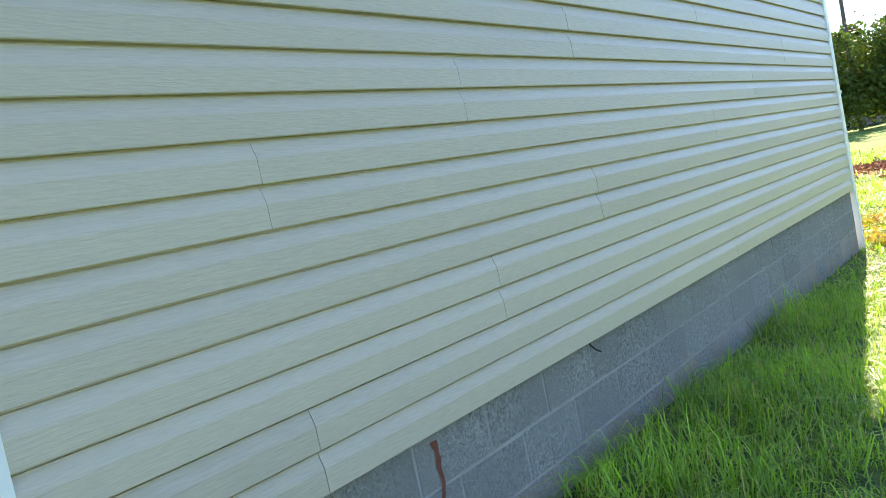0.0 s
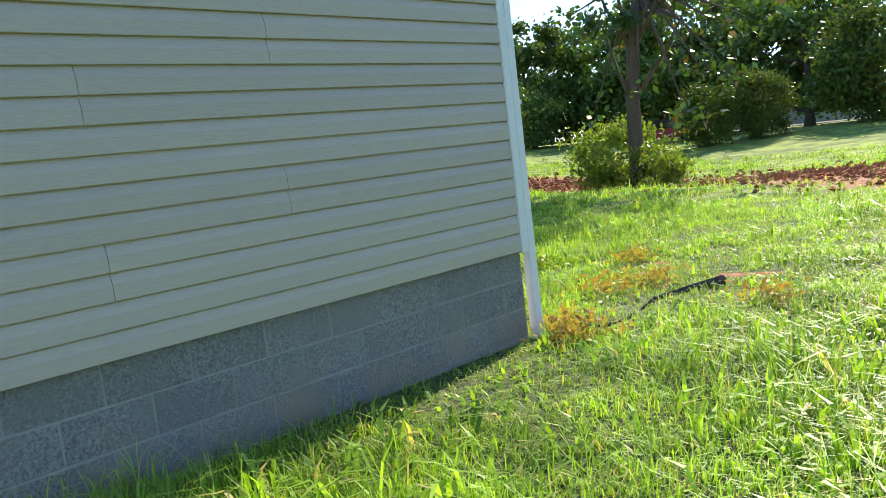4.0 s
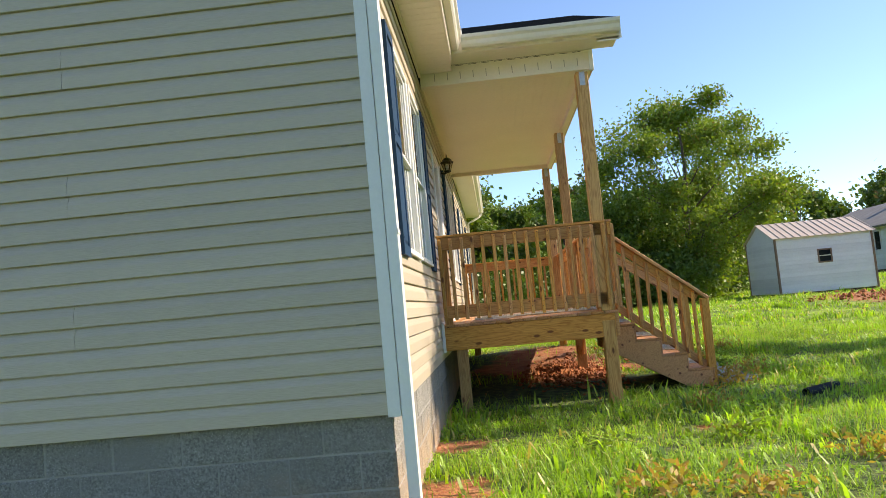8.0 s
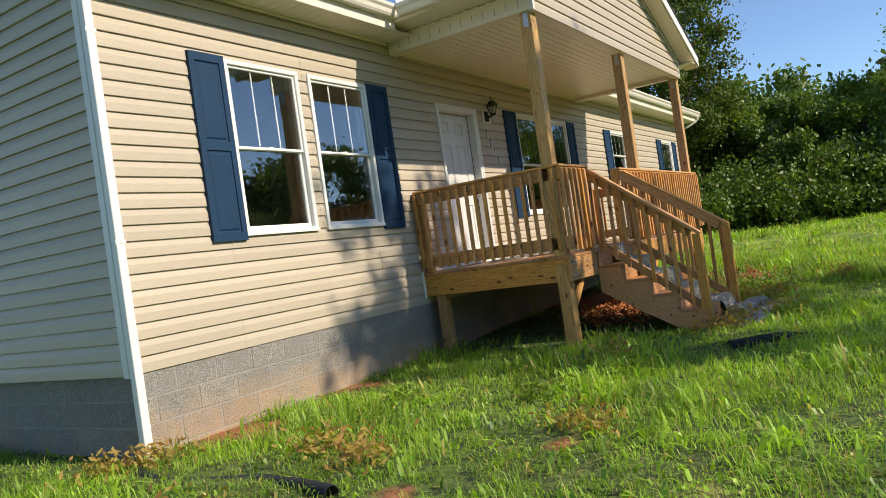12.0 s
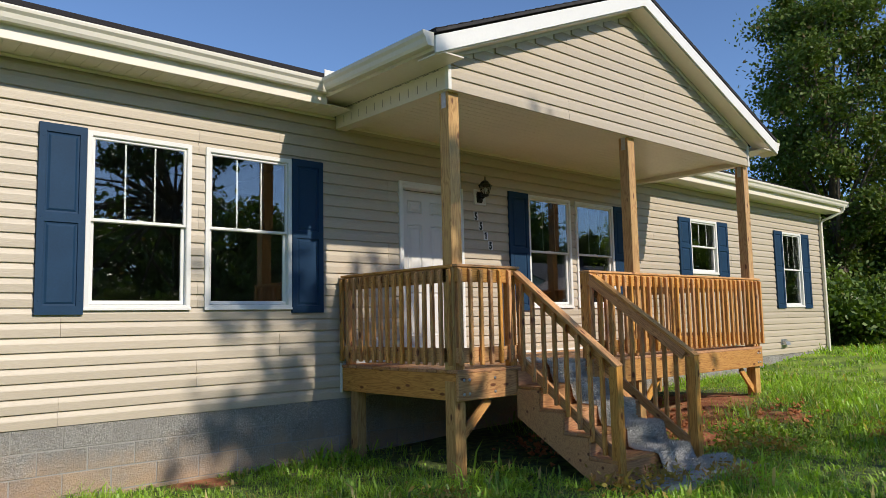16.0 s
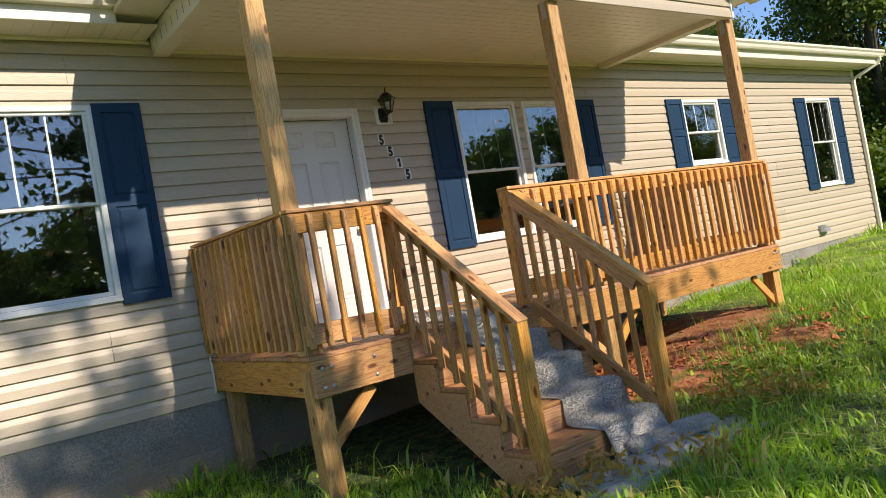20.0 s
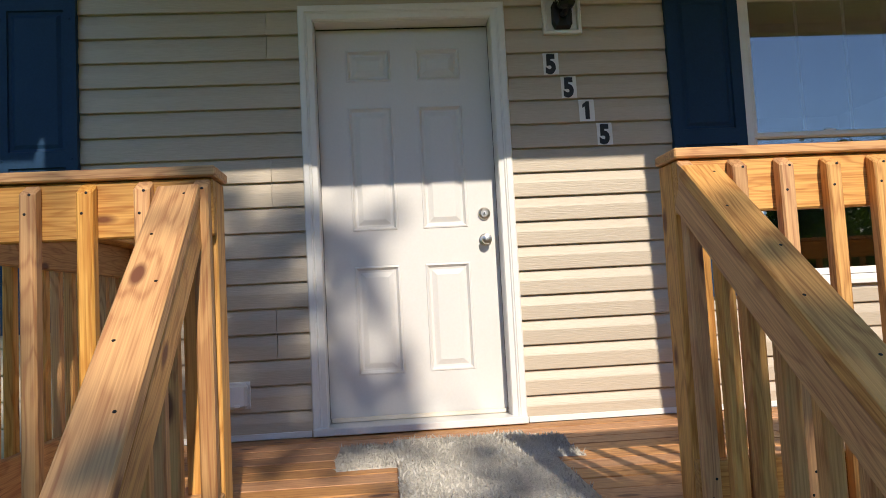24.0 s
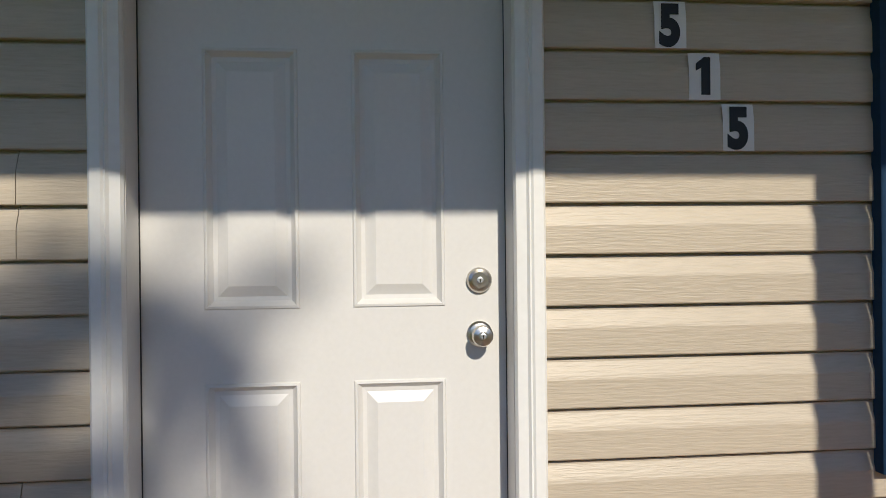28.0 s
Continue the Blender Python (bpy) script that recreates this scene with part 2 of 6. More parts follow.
def block_material():
    """Split-face concrete: coarse relief, pale aggregate specks, and clay splashed up from the ground in uneven tongues."""
    m = bpy.data.materials.new("concrete_block")
    m.use_nodes = True
    nt, L = m.node_tree, m.node_tree.links
    b = nt.nodes["Principled BSDF"]
    b.inputs["Roughness"].default_value = 0.95
    b.inputs["Specular IOR Level"].default_value = 0.2
    pos = nt.nodes.new("ShaderNodeNewGeometry").outputs["Position"]
    info = nt.nodes.new("ShaderNodeObjectInfo")

    def nz(scale, detail=5.0, rough=0.5):
        n = nt.nodes.new("ShaderNodeTexNoise")
        n.inputs["Scale"].default_value, n.inputs["Detail"].default_value, n.inputs["Roughness"].default_value = scale, detail, rough
        L.new(pos, n.inputs["Vector"])
        return n.outputs["Fac"]

    def ramp(f, lo, hi):
        r = nt.nodes.new("ShaderNodeMapRange")
        r.inputs[1].default_value, r.inputs[2].default_value = lo, hi
        L.new(f, r.inputs[0])
        return r.outputs[0]

    def mix(f, a, c):
        x = nt.nodes.new("ShaderNodeMixRGB")
        L.new(f, x.inputs[0])
        for s, v in ((1, a), (2, c)):
            if isinstance(v, tuple):
                x.inputs[s].default_value = (*v, 1)
            else:
                L.new(v, x.inputs[s])
        return x.outputs[0]
    rough = nz(75, 6, 0.65)
    col = mix(ramp(rough, 0.36, 0.66), (0.165, 0.16, 0.15), (0.40, 0.388, 0.362))
    col = mix(ramp(nz(2.4, 4), 0.42, 0.68), col, (0.26, 0.25, 0.235))
    col = mix(ramp(nz(190, 2), 0.655, 0.7), col, (0.6, 0.6, 0.58))
    sep = nt.nodes.new("ShaderNodeSeparateXYZ")
    L.new(pos, sep.inputs[0])
    h = nt.nodes.new("ShaderNodeMath")
    h.operation, h.inputs[1].default_value = "MULTIPLY_ADD", 0.9
    L.new(nz(3.1, 6, 0.6), h.inputs[0])
    up = nt.nodes.new("ShaderNodeMath")
    up.operation, up.inputs[1].default_value = "MULTIPLY", -1.0
    L.new(sep.outputs["Z"], up.inputs[0])
    L.new(up.outputs[0], h.inputs[2])
    front = nt.nodes.new("ShaderNodeMapRange")
    front.inputs[1].default_value, front.inputs[2].default_value, front.inputs[3].default_value, front.inputs[4].default_value = 0.0, 0.03, 0.16, 0.0
    L.new(sep.outputs["Y"], front.inputs[0])
    tide = nt.nodes.new("ShaderNodeMath")
    L.new(h.outputs[0], tide.inputs[0])
    L.new(front.outputs[0], tide.inputs[1])
    soft_mix = nt.nodes.new("ShaderNodeMath")
    soft_mix.operation, soft_mix.inputs[1].default_value = "MULTIPLY", 0.72
    L.new(ramp(tide.outputs[0], 1.2, 1.62), soft_mix.inputs[0])
    col = mix(soft_mix.outputs[0], col, (0.50, 0.34, 0.21))
    hs = nt.nodes.new("ShaderNodeHueSaturation")
    v = nt.nodes.new("ShaderNodeMapRange")
    v.inputs[3].default_value, v.inputs[4].default_value = 0.92, 1.08
    L.new(info.outputs["Random"], v.inputs[0])
    L.new(v.outputs[0], hs.inputs["Value"])
    L.new(col, hs.inputs["Color"])
    L.new(hs.outputs[0], b.inputs["Base Color"])
    bp = nt.nodes.new("ShaderNodeBump")
    bp.inputs["Strength"].default_value, bp.inputs["Distance"].default_value = 0.9, 0.02
    L.new(rough, bp.inputs["Height"])
    L.new(bp.outputs[0], b.inputs["Normal"])
    return m


M_BLOCK = block_material()


# ================= helpers =================
def mesh_of(verts, faces, name="m"):
    me = bpy.data.meshes.new(name)
    me.from_pydata(verts, [], faces)
    me.update()
    return me


def basis_world(ob):
    m = ob.matrix_basis.copy()
    while ob.parent:
        m = ob.parent.matrix_basis @ ob.matrix_parent_inverse @ m
        ob = ob.parent
    return m


def put(name, me, material, parent=None, m=Matrix.Identity(4), label=""):
    """Links a mesh as one object, placed in the world by m, under a thing or a part."""
    if material and not me.materials:
        me.materials.append(material)
    ob = new(name, me)
    ob.matrix_basis = m
    if parent:
        ob.parent = parent
        ob.matrix_parent_inverse = basis_world(parent).inverted()
    if label:
        ob["label"] = label
    return ob


def part(name, bm, material, parent=None, label="", m=Matrix.Identity(4), smooth=False):
    me = bpy.data.meshes.new(name)
    bmesh.ops.recalc_face_normals(bm, faces=bm.faces[:])
    bm.to_mesh(me)
    bm.free()
    if smooth:
        me.shade_smooth()
    return put(name, me, material, parent, m, label)


def thing(name, loc, label, category, group="", kind=""):
    e = new(name)
    e.empty_display_size = 0.1
    e.matrix_basis = Matrix.Translation(loc)
    return tagged(e, label, category, group, kind)


CACHE = {}


def block_mesh(lx, ly, lz, c=0.004):
    """A box centred on its middle with worn, chamfered edges."""
    key = (round(lx, 3), round(ly, 3), round(lz, 3), c)
    if key in CACHE:
        return CACHE[key]
    hx, hy, hz = lx / 2, ly / 2, lz / 2
    c = min(c, hx * 0.45, hy * 0.45, hz * 0.45)
    vs, idx = [], {}
    for sx in (-1, 1):
        for sy in (-1, 1):
            for sz in (-1, 1):
                for ax in range(3):
                    h = [sx * (hx - c), sy * (hy - c), sz * (hz - c)]
                    h[ax] = (sx * hx, sy * hy, sz * hz)[ax]
                    idx[sx, sy, sz, ax] = len(vs)
                    vs.append(h)
    fs = []
    for ax in range(3):
        u, v = (ax + 1) % 3, (ax + 2) % 3
        for s in (-1, 1):
            q = []
            for a, b_ in ((-1, -1), (1, -1), (1, 1), (-1, 1)):
                k = [0, 0, 0]
                k[ax], k[u], k[v] = s, a, b_
                q.append(idx[(*k, ax)])
            fs.append(q if s > 0 else q[::-1])
        for a in (-1, 1):
            for b_ in (-1, 1):
                q = []
                for s, w in ((-1, u), (1, u), (1, v), (-1, v)):
                    k = [0, 0, 0]
                    k[ax], k[u], k[v] = s, a, b_
                    q.append(idx[(*k, w)])
                fs.append(q if a * b_ > 0 else q[::-1])
    for sx in (-1, 1):
        for sy in (-1, 1):
            for sz in (-1, 1):
                t = [idx[sx, sy, sz, 0], idx[sx, sy, sz, 1], idx[sx, sy, sz, 2]]
                fs.append(t if sx * sy * sz > 0 else t[::-1])
    CACHE[key] = (vs, fs)
    return CACHE[key]


MESHES = {}


def box(name, x0, x1, y0, y1, z0, z1, material, parent=None, label="", c=0.004):
    """A chamfered box between two corners; its longest side is its own x, so that grain runs along it."""
    d = (abs(x1 - x0), abs(y1 - y0), abs(z1 - z0))
    mid = Vector(((x0 + x1) / 2, (y0 + y1) / 2, (z0 + z1) / 2))
    if d[2] >= d[0] and d[2] >= d[1]:
        dims, turn = (d[2], d[1], d[0]), Matrix.Rotation(-math.pi / 2, 4, "Y")
    elif d[1] >= d[0]:
        dims, turn = (d[1], d[0], d[2]), Matrix.Rotation(math.pi / 2, 4, "Z")
    else:
        dims, turn = d, Matrix.Identity(4)
    return put(name, shared(dims, material, c), None, parent, Matrix.Translation(mid) @ turn, label)


def shared(dims, material, c=0.004):
    key = (*[round(v, 3) for v in dims], c, material.name)
    if key not in MESHES:
        MESHES[key] = mesh_of(*block_mesh(*dims, c))
        MESHES[key].materials.append(material)
    return MESHES[key]


def board(name, a, b, wide, deep, material, parent=None, up=(0, 0, 1), label="", c=0.004):
    """A board from a to b (the middles of its ends): wide along up, deep across."""
    a, b, up = Vector(a), Vector(b), Vector(up)
    x = (b - a).normalized()
    y = up.cross(x).normalized()
    z = x.cross(y)
    m = Matrix((x, y, z)).transposed().to_4x4()
    m.translation = (a + b) / 2
    return put(name, shared(((b - a).length, deep, wide), material, c), None, parent, m, label)


def bm_box(bm, x0, x1, y0, y1, z0, z1):
    v = [bm.verts.new(p) for p in ((x0, y0, z0), (x1, y0, z0), (x1, y1, z0), (x0, y1, z0), (x0, y0, z1), (x1, y0, z1), (x1, y1, z1), (x0, y1, z1))]
    for f in ((0, 3, 2, 1), (4, 5, 6, 7), (0, 1, 5, 4), (1, 2, 6, 5), (2, 3, 7, 6), (3, 0, 4, 7)):
        bm.faces.new([v[i] for i in f])


def bm_tube(bm, pts, r, n=10, cap=True):
    """A round bar along a line of points; r may be one radius or one for each point."""
    rings = []
    pts = [Vector(p) for p in pts]
    rr = r if isinstance(r, (list, tuple)) else [r] * len(pts)
    ref = Vector((0.3, 0.2, 1))
    for i, p in enumerate(pts):
        d = (pts[min(i + 1, len(pts) - 1)] - pts[max(i - 1, 0)]).normalized()
        if abs(d.dot(ref.normalized())) > 0.98:
            ref = Vector((1, 0.1, 0))
        u = d.cross(ref).normalized()
        w = d.cross(u)
        rings.append([bm.verts.new(p + rr[i] * (math.cos(2 * math.pi * k / n) * u + math.sin(2 * math.pi * k / n) * w)) for k in range(n)])
    for a, b in zip(rings, rings[1:]):
        for k in range(n):
            bm.faces.new((a[k], a[(k + 1) % n], b[(k + 1) % n], b[k]))
    if cap:
        bm.faces.new(rings[0][::-1])
        bm.faces.new(rings[-1])


def bm_lathe(bm, prof, centre, n=16, axis="z"):
    """Turns a profile of (radius, height) about an axis through centre."""
    rings = []
    for r, h in prof:
        ring = []
        for k in range(n):
            a = 2 * math.pi * (k + 0.5) / n
            p = (r * math.cos(a), r * math.sin(a), h) if axis == "z" else (r * math.cos(a), -h, r * math.sin(a))
            ring.append(bm.verts.new(Vector(centre) + Vector(p)))
        rings.append(ring)
    for a, b in zip(rings, rings[1:]):
        for k in range(n):
            bm.faces.new((a[k], a[(k + 1) % n], b[(k + 1) % n], b[k]))
    bm.faces.new(rings[0][::-1])
    bm.faces.new(rings[-1])


def extrude_profile(name, prof, a, b, side, material, parent=None, label="", mitre=(0, 0)):
    """A closed profile of (out, up) points run from a to b; side is the level way that counts as out. mitre: by how much out each end is cut, per metre out."""
    a, b, side = Vector(a), Vector(b), Vector(side)
    d = (b - a).normalized()
    vs, n = [], len(prof)
    for end, (o, k) in enumerate(((a, mitre[0]), (b, mitre[1]))):
        for u, w in prof:
            vs.append(o + side * u + Vector((0, 0, w)) + d * (k * u))
    fs = [[i, (i + 1) % n, n + (i + 1) % n, n + i] for i in range(n)] + [list(range(n))[::-1], list(range(n, 2 * n))]
    me = mesh_of([tuple(v) for v in vs], fs)
    bm = bmesh.new()
    bm.from_mesh(me)
    return part(name, bm, material, parent, label)


# ================= ground =================
GROUND_AT = ((-5, 0, -1.03), (-5, 6, -0.92), (-5, 12, -0.85), (-1, 0, -1.04), (-0.9, -1.9, -1.05), (2, -1, -0.92), (5, -1.9, -0.68), (12.6, 0, -0.42),
             (1.1, -3.4, -1.0), (-4, -4, -1.1), (-9, 0, -1.08), (-9, -6, -1.12), (-8, 8, -0.95), (0, -8, -1.1), (7.6, -9.4, -0.95), (17, -10, -0.5),
             (25, -20, -0.1), (21, -3, -0.58), (14, -4, -0.6), (4.5, -17, -1.5), (4, -40, -0.6), (-20, -20, -1.2), (40, -40, 0.1), (40, 0, -0.2))


def ground_z(x, y):
    s = w = 0.0
    for gx, gy, gz in GROUND_AT:
        k = 1.0 / ((x - gx) ** 2 + (y - gy) ** 2 + 3.0) ** 1.6
        s, w = s + k * gz, w + k
    return s / w


def make_ground():
    n = 170
    u = np.linspace(-1, 1, n)
    xs, ys = 0.0 + 22 * u + 900 * np.sign(u) * np.abs(u) ** 5, -4.0 + 22 * u + 900 * np.sign(u) * np.abs(u) ** 5
    gx, gy = np.meshgrid(xs, ys, indexing="ij")
    s, w = np.zeros_like(gx), np.zeros_like(gx)
    for ax, ay, az in GROUND_AT:
        k = 1.0 / ((gx - ax) ** 2 + (gy - ay) ** 2 + 3.0) ** 1.6
        s, w = s + k * az, w + k
    gz = s / w
    gz += 0.018 * np.sin(gx * 2.3 + 1.7 * np.sin(gy * 1.1)) * np.sin(gy * 1.9 + 0.8 * np.sin(gx * 1.3))
    verts = np.stack([gx, gy, gz], -1).reshape(-1, 3)
    i = np.arange(n * n).reshape(n, n)
    faces = np.stack([i[:-1, :-1], i[1:, :-1], i[1:, 1:], i[:-1, 1:]], -1).reshape(-1, 4)
    me = mesh_of(verts.tolist(), faces.tolist(), "ground")
    me.shade_smooth()
    at = me.attributes.new("bare", "FLOAT", "POINT")
    at.data.foreach_set("value", bare_np(verts[:, 0], verts[:, 1]).astype(np.float32))
    # 1 where the dense near blades stand; the attribute stores its opposite
    near = np.clip((verts[:, 0] + 13) / 2, 0, 1) * np.clip((9 - verts[:, 0]) / 3, 0, 1) * np.clip((verts[:, 1] + 11) / 3, 0, 1) * np.clip((12 - verts[:, 1]) / 2, 0, 1)
    sw = me.attributes.new("beyond_blades", "FLOAT", "POINT")
    sw.data.foreach_set("value", (1 - near).astype(np.float32))
    return me


# bare red clay: x, y, radius
BARE = ((3.0, -1.3, 1.3), (4.2, -1.4, 1.0), (2.3, -2.6, 0.45), (3.7, -2.8, 0.4), (-4.1, -3.0, 0.22), (-5.25, -2.55, 0.17), (-5.5, -2.75, 0.2), (-5.08, -2.9, 0.15), (-2.6, -2.2, 0.2), (-4.2, -0.2, 0.45), (-2.6, -0.15, 0.35),
        (1.7, -1.7, 0.8))


TRENCH = ((14.2, -12.4), (10.0, -18.5), (2.0, -16.8), (-5.0, -11.8))     # line of a filled trench


def bare_np(x, y):
    m = np.zeros_like(x)
    for bx, by, r in BARE:
        m = np.maximum(m, np.clip(1.35 - ((x - bx) ** 2 + (y - by) ** 2) / (r * r), 0, 1))
    for (ax, ay), (bx, by) in zip(TRENCH, TRENCH[1:]):
        t = np.clip(((x - ax) * (bx - ax) + (y - ay) * (by - ay)) / ((bx - ax) ** 2 + (by - ay) ** 2), 0, 1)
        d = np.hypot(x - ax - t * (bx - ax), y - ay - t * (by - ay))
        m = np.maximum(m, np.clip(1.5 - d / 2.3, 0, 1))
    return m


def ground_material():
    m = bpy.data.materials.new("lawn_soil")
    m.use_nodes = True
    nt, L = m.node_tree, m.node_tree.links
    b = nt.nodes["Principled BSDF"]
    b.inputs["Roughness"].default_value = 0.95
    pos = nt.nodes.new("ShaderNodeNewGeometry").outputs["Position"]

    def nz(scale, detail=5.0):
        n = nt.nodes.new("ShaderNodeTexNoise")
        n.inputs["Scale"].default_value, n.inputs["Detail"].default_value = scale, detail
        L.new(pos, n.inputs["Vector"])
        return n.outputs["Fac"]

    def mix(f, a, c, lo=0.4, hi=0.6):
        r = nt.nodes.new("ShaderNodeMapRange")
        r.inputs[1].default_value, r.inputs[2].default_value = lo, hi
        L.new(f, r.inputs[0])
        x = nt.nodes.new("ShaderNodeMixRGB")
        L.new(r.outputs[0], x.inputs[0])
        for s, v in ((1, a), (2, c)):
            if isinstance(v, tuple):
                x.inputs[s].default_value = (*v, 1)
            else:
                L.new(v, x.inputs[s])
        return x.outputs[0]
    # dark soil and thatch, coloured darker to deepen the gaps between near blades
    grass = mix(nz(9, 6), (0.035, 0.055, 0.012), (0.11, 0.16, 0.03))
    grass = mix(nz(0.5, 4), grass, (0.10, 0.11, 0.03), 0.5, 0.75)
    grass = mix(nz(2.2, 5), grass, (0.30, 0.26, 0.09), 0.6, 0.78)
    sw = nt.nodes.new("ShaderNodeAttribute")
    sw.attribute_name = "beyond_blades"
    # brighter sward colour for the lawn outside the dense blades
    far = mix(nz(1.3, 7), (0.11, 0.18, 0.024), (0.27, 0.37, 0.045))
    grass = mix(sw.outputs["Fac"], grass, far, 0.0, 1.0)
    clay = mix(nz(6, 6), (0.30, 0.095, 0.035), (0.42, 0.17, 0.075))
    clay = mix(nz(1.7, 5), clay, (0.34, 0.22, 0.11), 0.58, 0.74)
    at = nt.nodes.new("ShaderNodeAttribute")
    at.attribute_name = "bare"
    ad = nt.nodes.new("ShaderNodeMath")
    ad.operation, ad.inputs[1].default_value = "MULTIPLY_ADD", 1.3
    L.new(nz(3.6, 7), ad.inputs[0])
    L.new(at.outputs["Fac"], ad.inputs[2])
    L.new(mix(ad.outputs[0], grass, clay, 1.1, 1.45), b.inputs["Base Color"])
    bp = nt.nodes.new("ShaderNodeBump")
    bp.inputs["Strength"].default_value, bp.inputs["Distance"].default_value = 0.8, 0.05
    L.new(nz(22, 6), bp.inputs["Height"])
    L.new(bp.outputs[0], b.inputs["Normal"])
    return m


M_SOIL = ground_material()
tagged(put("ground", make_ground(), M_SOIL), "uneven lawn with patches of bare red clay", "lawn", kind="structure")

# ================= house shell =================
X0, X1, DEEP = -5.0, 12.55, 8.08          # corners of the house
ZB, COURSE, ROWS = -0.392, 0.127, 25      # foot of the siding, exposed height of a course, courses up to the soffit
SOFFIT = ZB + COURSE * ROWS               # 2.783
DOOR = (-0.075, 0.99, -0.03, 2.165)
WINDOWS = ((-3.645, -2.675, 0.6, 2.225), (-2.53, -1.56, 0.6, 2.225), (2.253, 3.215, 0.6, 2.22), (3.335, 4.297, 0.6, 2.22),
           (6.64, 7.61, 1.21, 2.215), (10.385, 11.345, 0.59, 2.215))


def wall_mesh(u0, u1, z0, z1, holes, thick):
    """A wall in its own (u, depth, z) with holes through it."""
    us = sorted({u0, u1, *[h[0] for h in holes], *[h[1] for h in holes]})
    zs = sorted({z0, z1, *[max(z0, h[2]) for h in holes], *[h[3] for h in holes]})
    bm = bmesh.new()
    for a, b in zip(us, us[1:]):
        for c, d in zip(zs, zs[1:]):
            if not any(h[0] - 1e-6 <= a and b <= h[1] + 1e-6 and h[2] - 1e-6 <= c and d <= h[3] + 1e-6 for h in holes):
                bm_box(bm, a, b, 0, thick, c, d)
    bmesh.ops.remove_doubles(bm, verts=bm.verts[:], dist=1e-5)
    return bm


PROFILE = ((0.0, -0.003), (0.0, 0.0185), (0.003, 0.0205), (0.070, 0.0195), (0.075, 0.0184), (0.082, 0.0163), (0.113, 0.0045), (0.1195, 0.004), (0.1203, -0.003), (0.127, -0.003))


def lap_strip(bm, u0, u1, zc, lo, hi, out, place):
    """One course of dutch-lap siding between u0 and u1, of which only the heights lo to hi stand."""
    pts = []
    for (za, da), (zb, db) in zip(PROFILE, PROFILE[1:]):
        a, b = max(zc + za, lo), min(zc + zb, hi)
        if b < a:
            continue
        f = lambda z: da if zb == za else da + (db - da) * (z - zc - za) / (zb - za)
        if zb == za:
            pts += [(a, da), (a, db)]
        else:
            pts += [(a, f(a)), (b, f(b))]
    clean = [p for i, p in enumerate(pts) if i == 0 or (abs(p[0] - pts[i - 1][0]) + abs(p[1] - pts[i - 1][1])) > 1e-6]
    ring = [[bm.verts.new(place(u, d + out, z)) for z, d in clean] for u in (u0, u1)]
    for i in range(len(clean) - 1):
        bm.faces.new((ring[0][i], ring[1][i], ring[1][i + 1], ring[0][i + 1]))
    for r, u in ((ring[0], u0), (ring[1], u1)):
        back = [bm.verts.new(place(u, -0.0095, z)) for z in (clean[-1][0], clean[0][0])]
        bm.faces.new(r + back)


def siding(parent, place, u0, u1, holes, seams, first=0, rows=ROWS, base=ZB, span=None):
    """Panels of two courses each. place(u, out, z) gives the world; seams(row) the joints; span(z) a narrower reach, as in a gable."""
    rnd = random.Random(5 + len(holes) + rows)
    for r in range((rows + 1) // 2):
        cuts = [u0] + sorted(s for s in seams(r) if u0 + 0.15 < s < u1 - 0.15) + [u1]
        for a, b in zip(cuts, cuts[1:]):
            bm = bmesh.new()
            out = rnd.uniform(0, 0.0018)
            for c in (2 * r, 2 * r + 1):
                if c >= rows:
                    continue
                z0 = base + c * COURSE
                lo_u, hi_u = a + 0.0012, b - 0.0012
                if span:
                    s0, s1 = span(z0 + COURSE * 0.5)
                    lo_u, hi_u = max(lo_u, s0), min(hi_u, s1)
                    if hi_u - lo_u < 0.02:
                        continue
                marks = sorted({lo_u, hi_u, *[min(max(h[k], lo_u), hi_u) for h in holes for k in (0, 1)]})
                for p, q in zip(marks, marks[1:]):
                    if q - p < 1e-4:
                        continue
                    m = (p + q) / 2
                    bands = [(z0, z0 + COURSE)]
                    for h in holes:
                        if h[0] < m < h[1]:
                            bands = [x for lo, hi in bands for x in ((lo, min(hi, h[2])), (max(lo, h[3]), hi)) if x[1] - x[0] > 0.002]
                    for lo, hi in bands:
                        lap_strip(bm, p, q, z0, lo, hi, out, place)
            if bm.faces:
                part("siding_panel", bm, M_SIDING, parent)
            else:
                bm.free()


front_holes = [DOOR, *WINDOWS]
inner = [(a + 0.02, b - 0.02, c + 0.02, d - 0.02) for a, b, c, d in front_holes]
wall_front = tagged(part("wall_front", wall_mesh(X0, X1, ZB, SOFFIT + 0.05, inner, 0.14), M_MORTAR, m=Matrix.Translation((0, 0.014, 0))),
                    "front wall in beige dutch-lap vinyl siding", "wall", kind="structure")
siding(wall_front, lambda u, d, z: (u, -d + 0.002, z), X0 + 0.07, X1 - 0.07, [(a + 0.004, b - 0.004, c + 0.004, d - 0.004) for a, b, c, d in front_holes],
       lambda r: [X0 + (1.18, 2.4, 3.3)[r % 3] + 3.58 * k for k in range(6)])
RIDGE = SOFFIT + 0.3 + 0.42 * (DEEP / 2)
bm = wall_mesh(0.146, DEEP - 0.15, ZB, SOFFIT + 0.05, [], 0.14)
v = [bm.verts.new(p) for p in ((0, 0, SOFFIT + 0.05), (DEEP, 0, SOFFIT + 0.05), (DEEP / 2, 0, RIDGE), (0, 0.14, SOFFIT + 0.05), (DEEP, 0.14, SOFFIT + 0.05), (DEEP / 2, 0.14, RIDGE))]
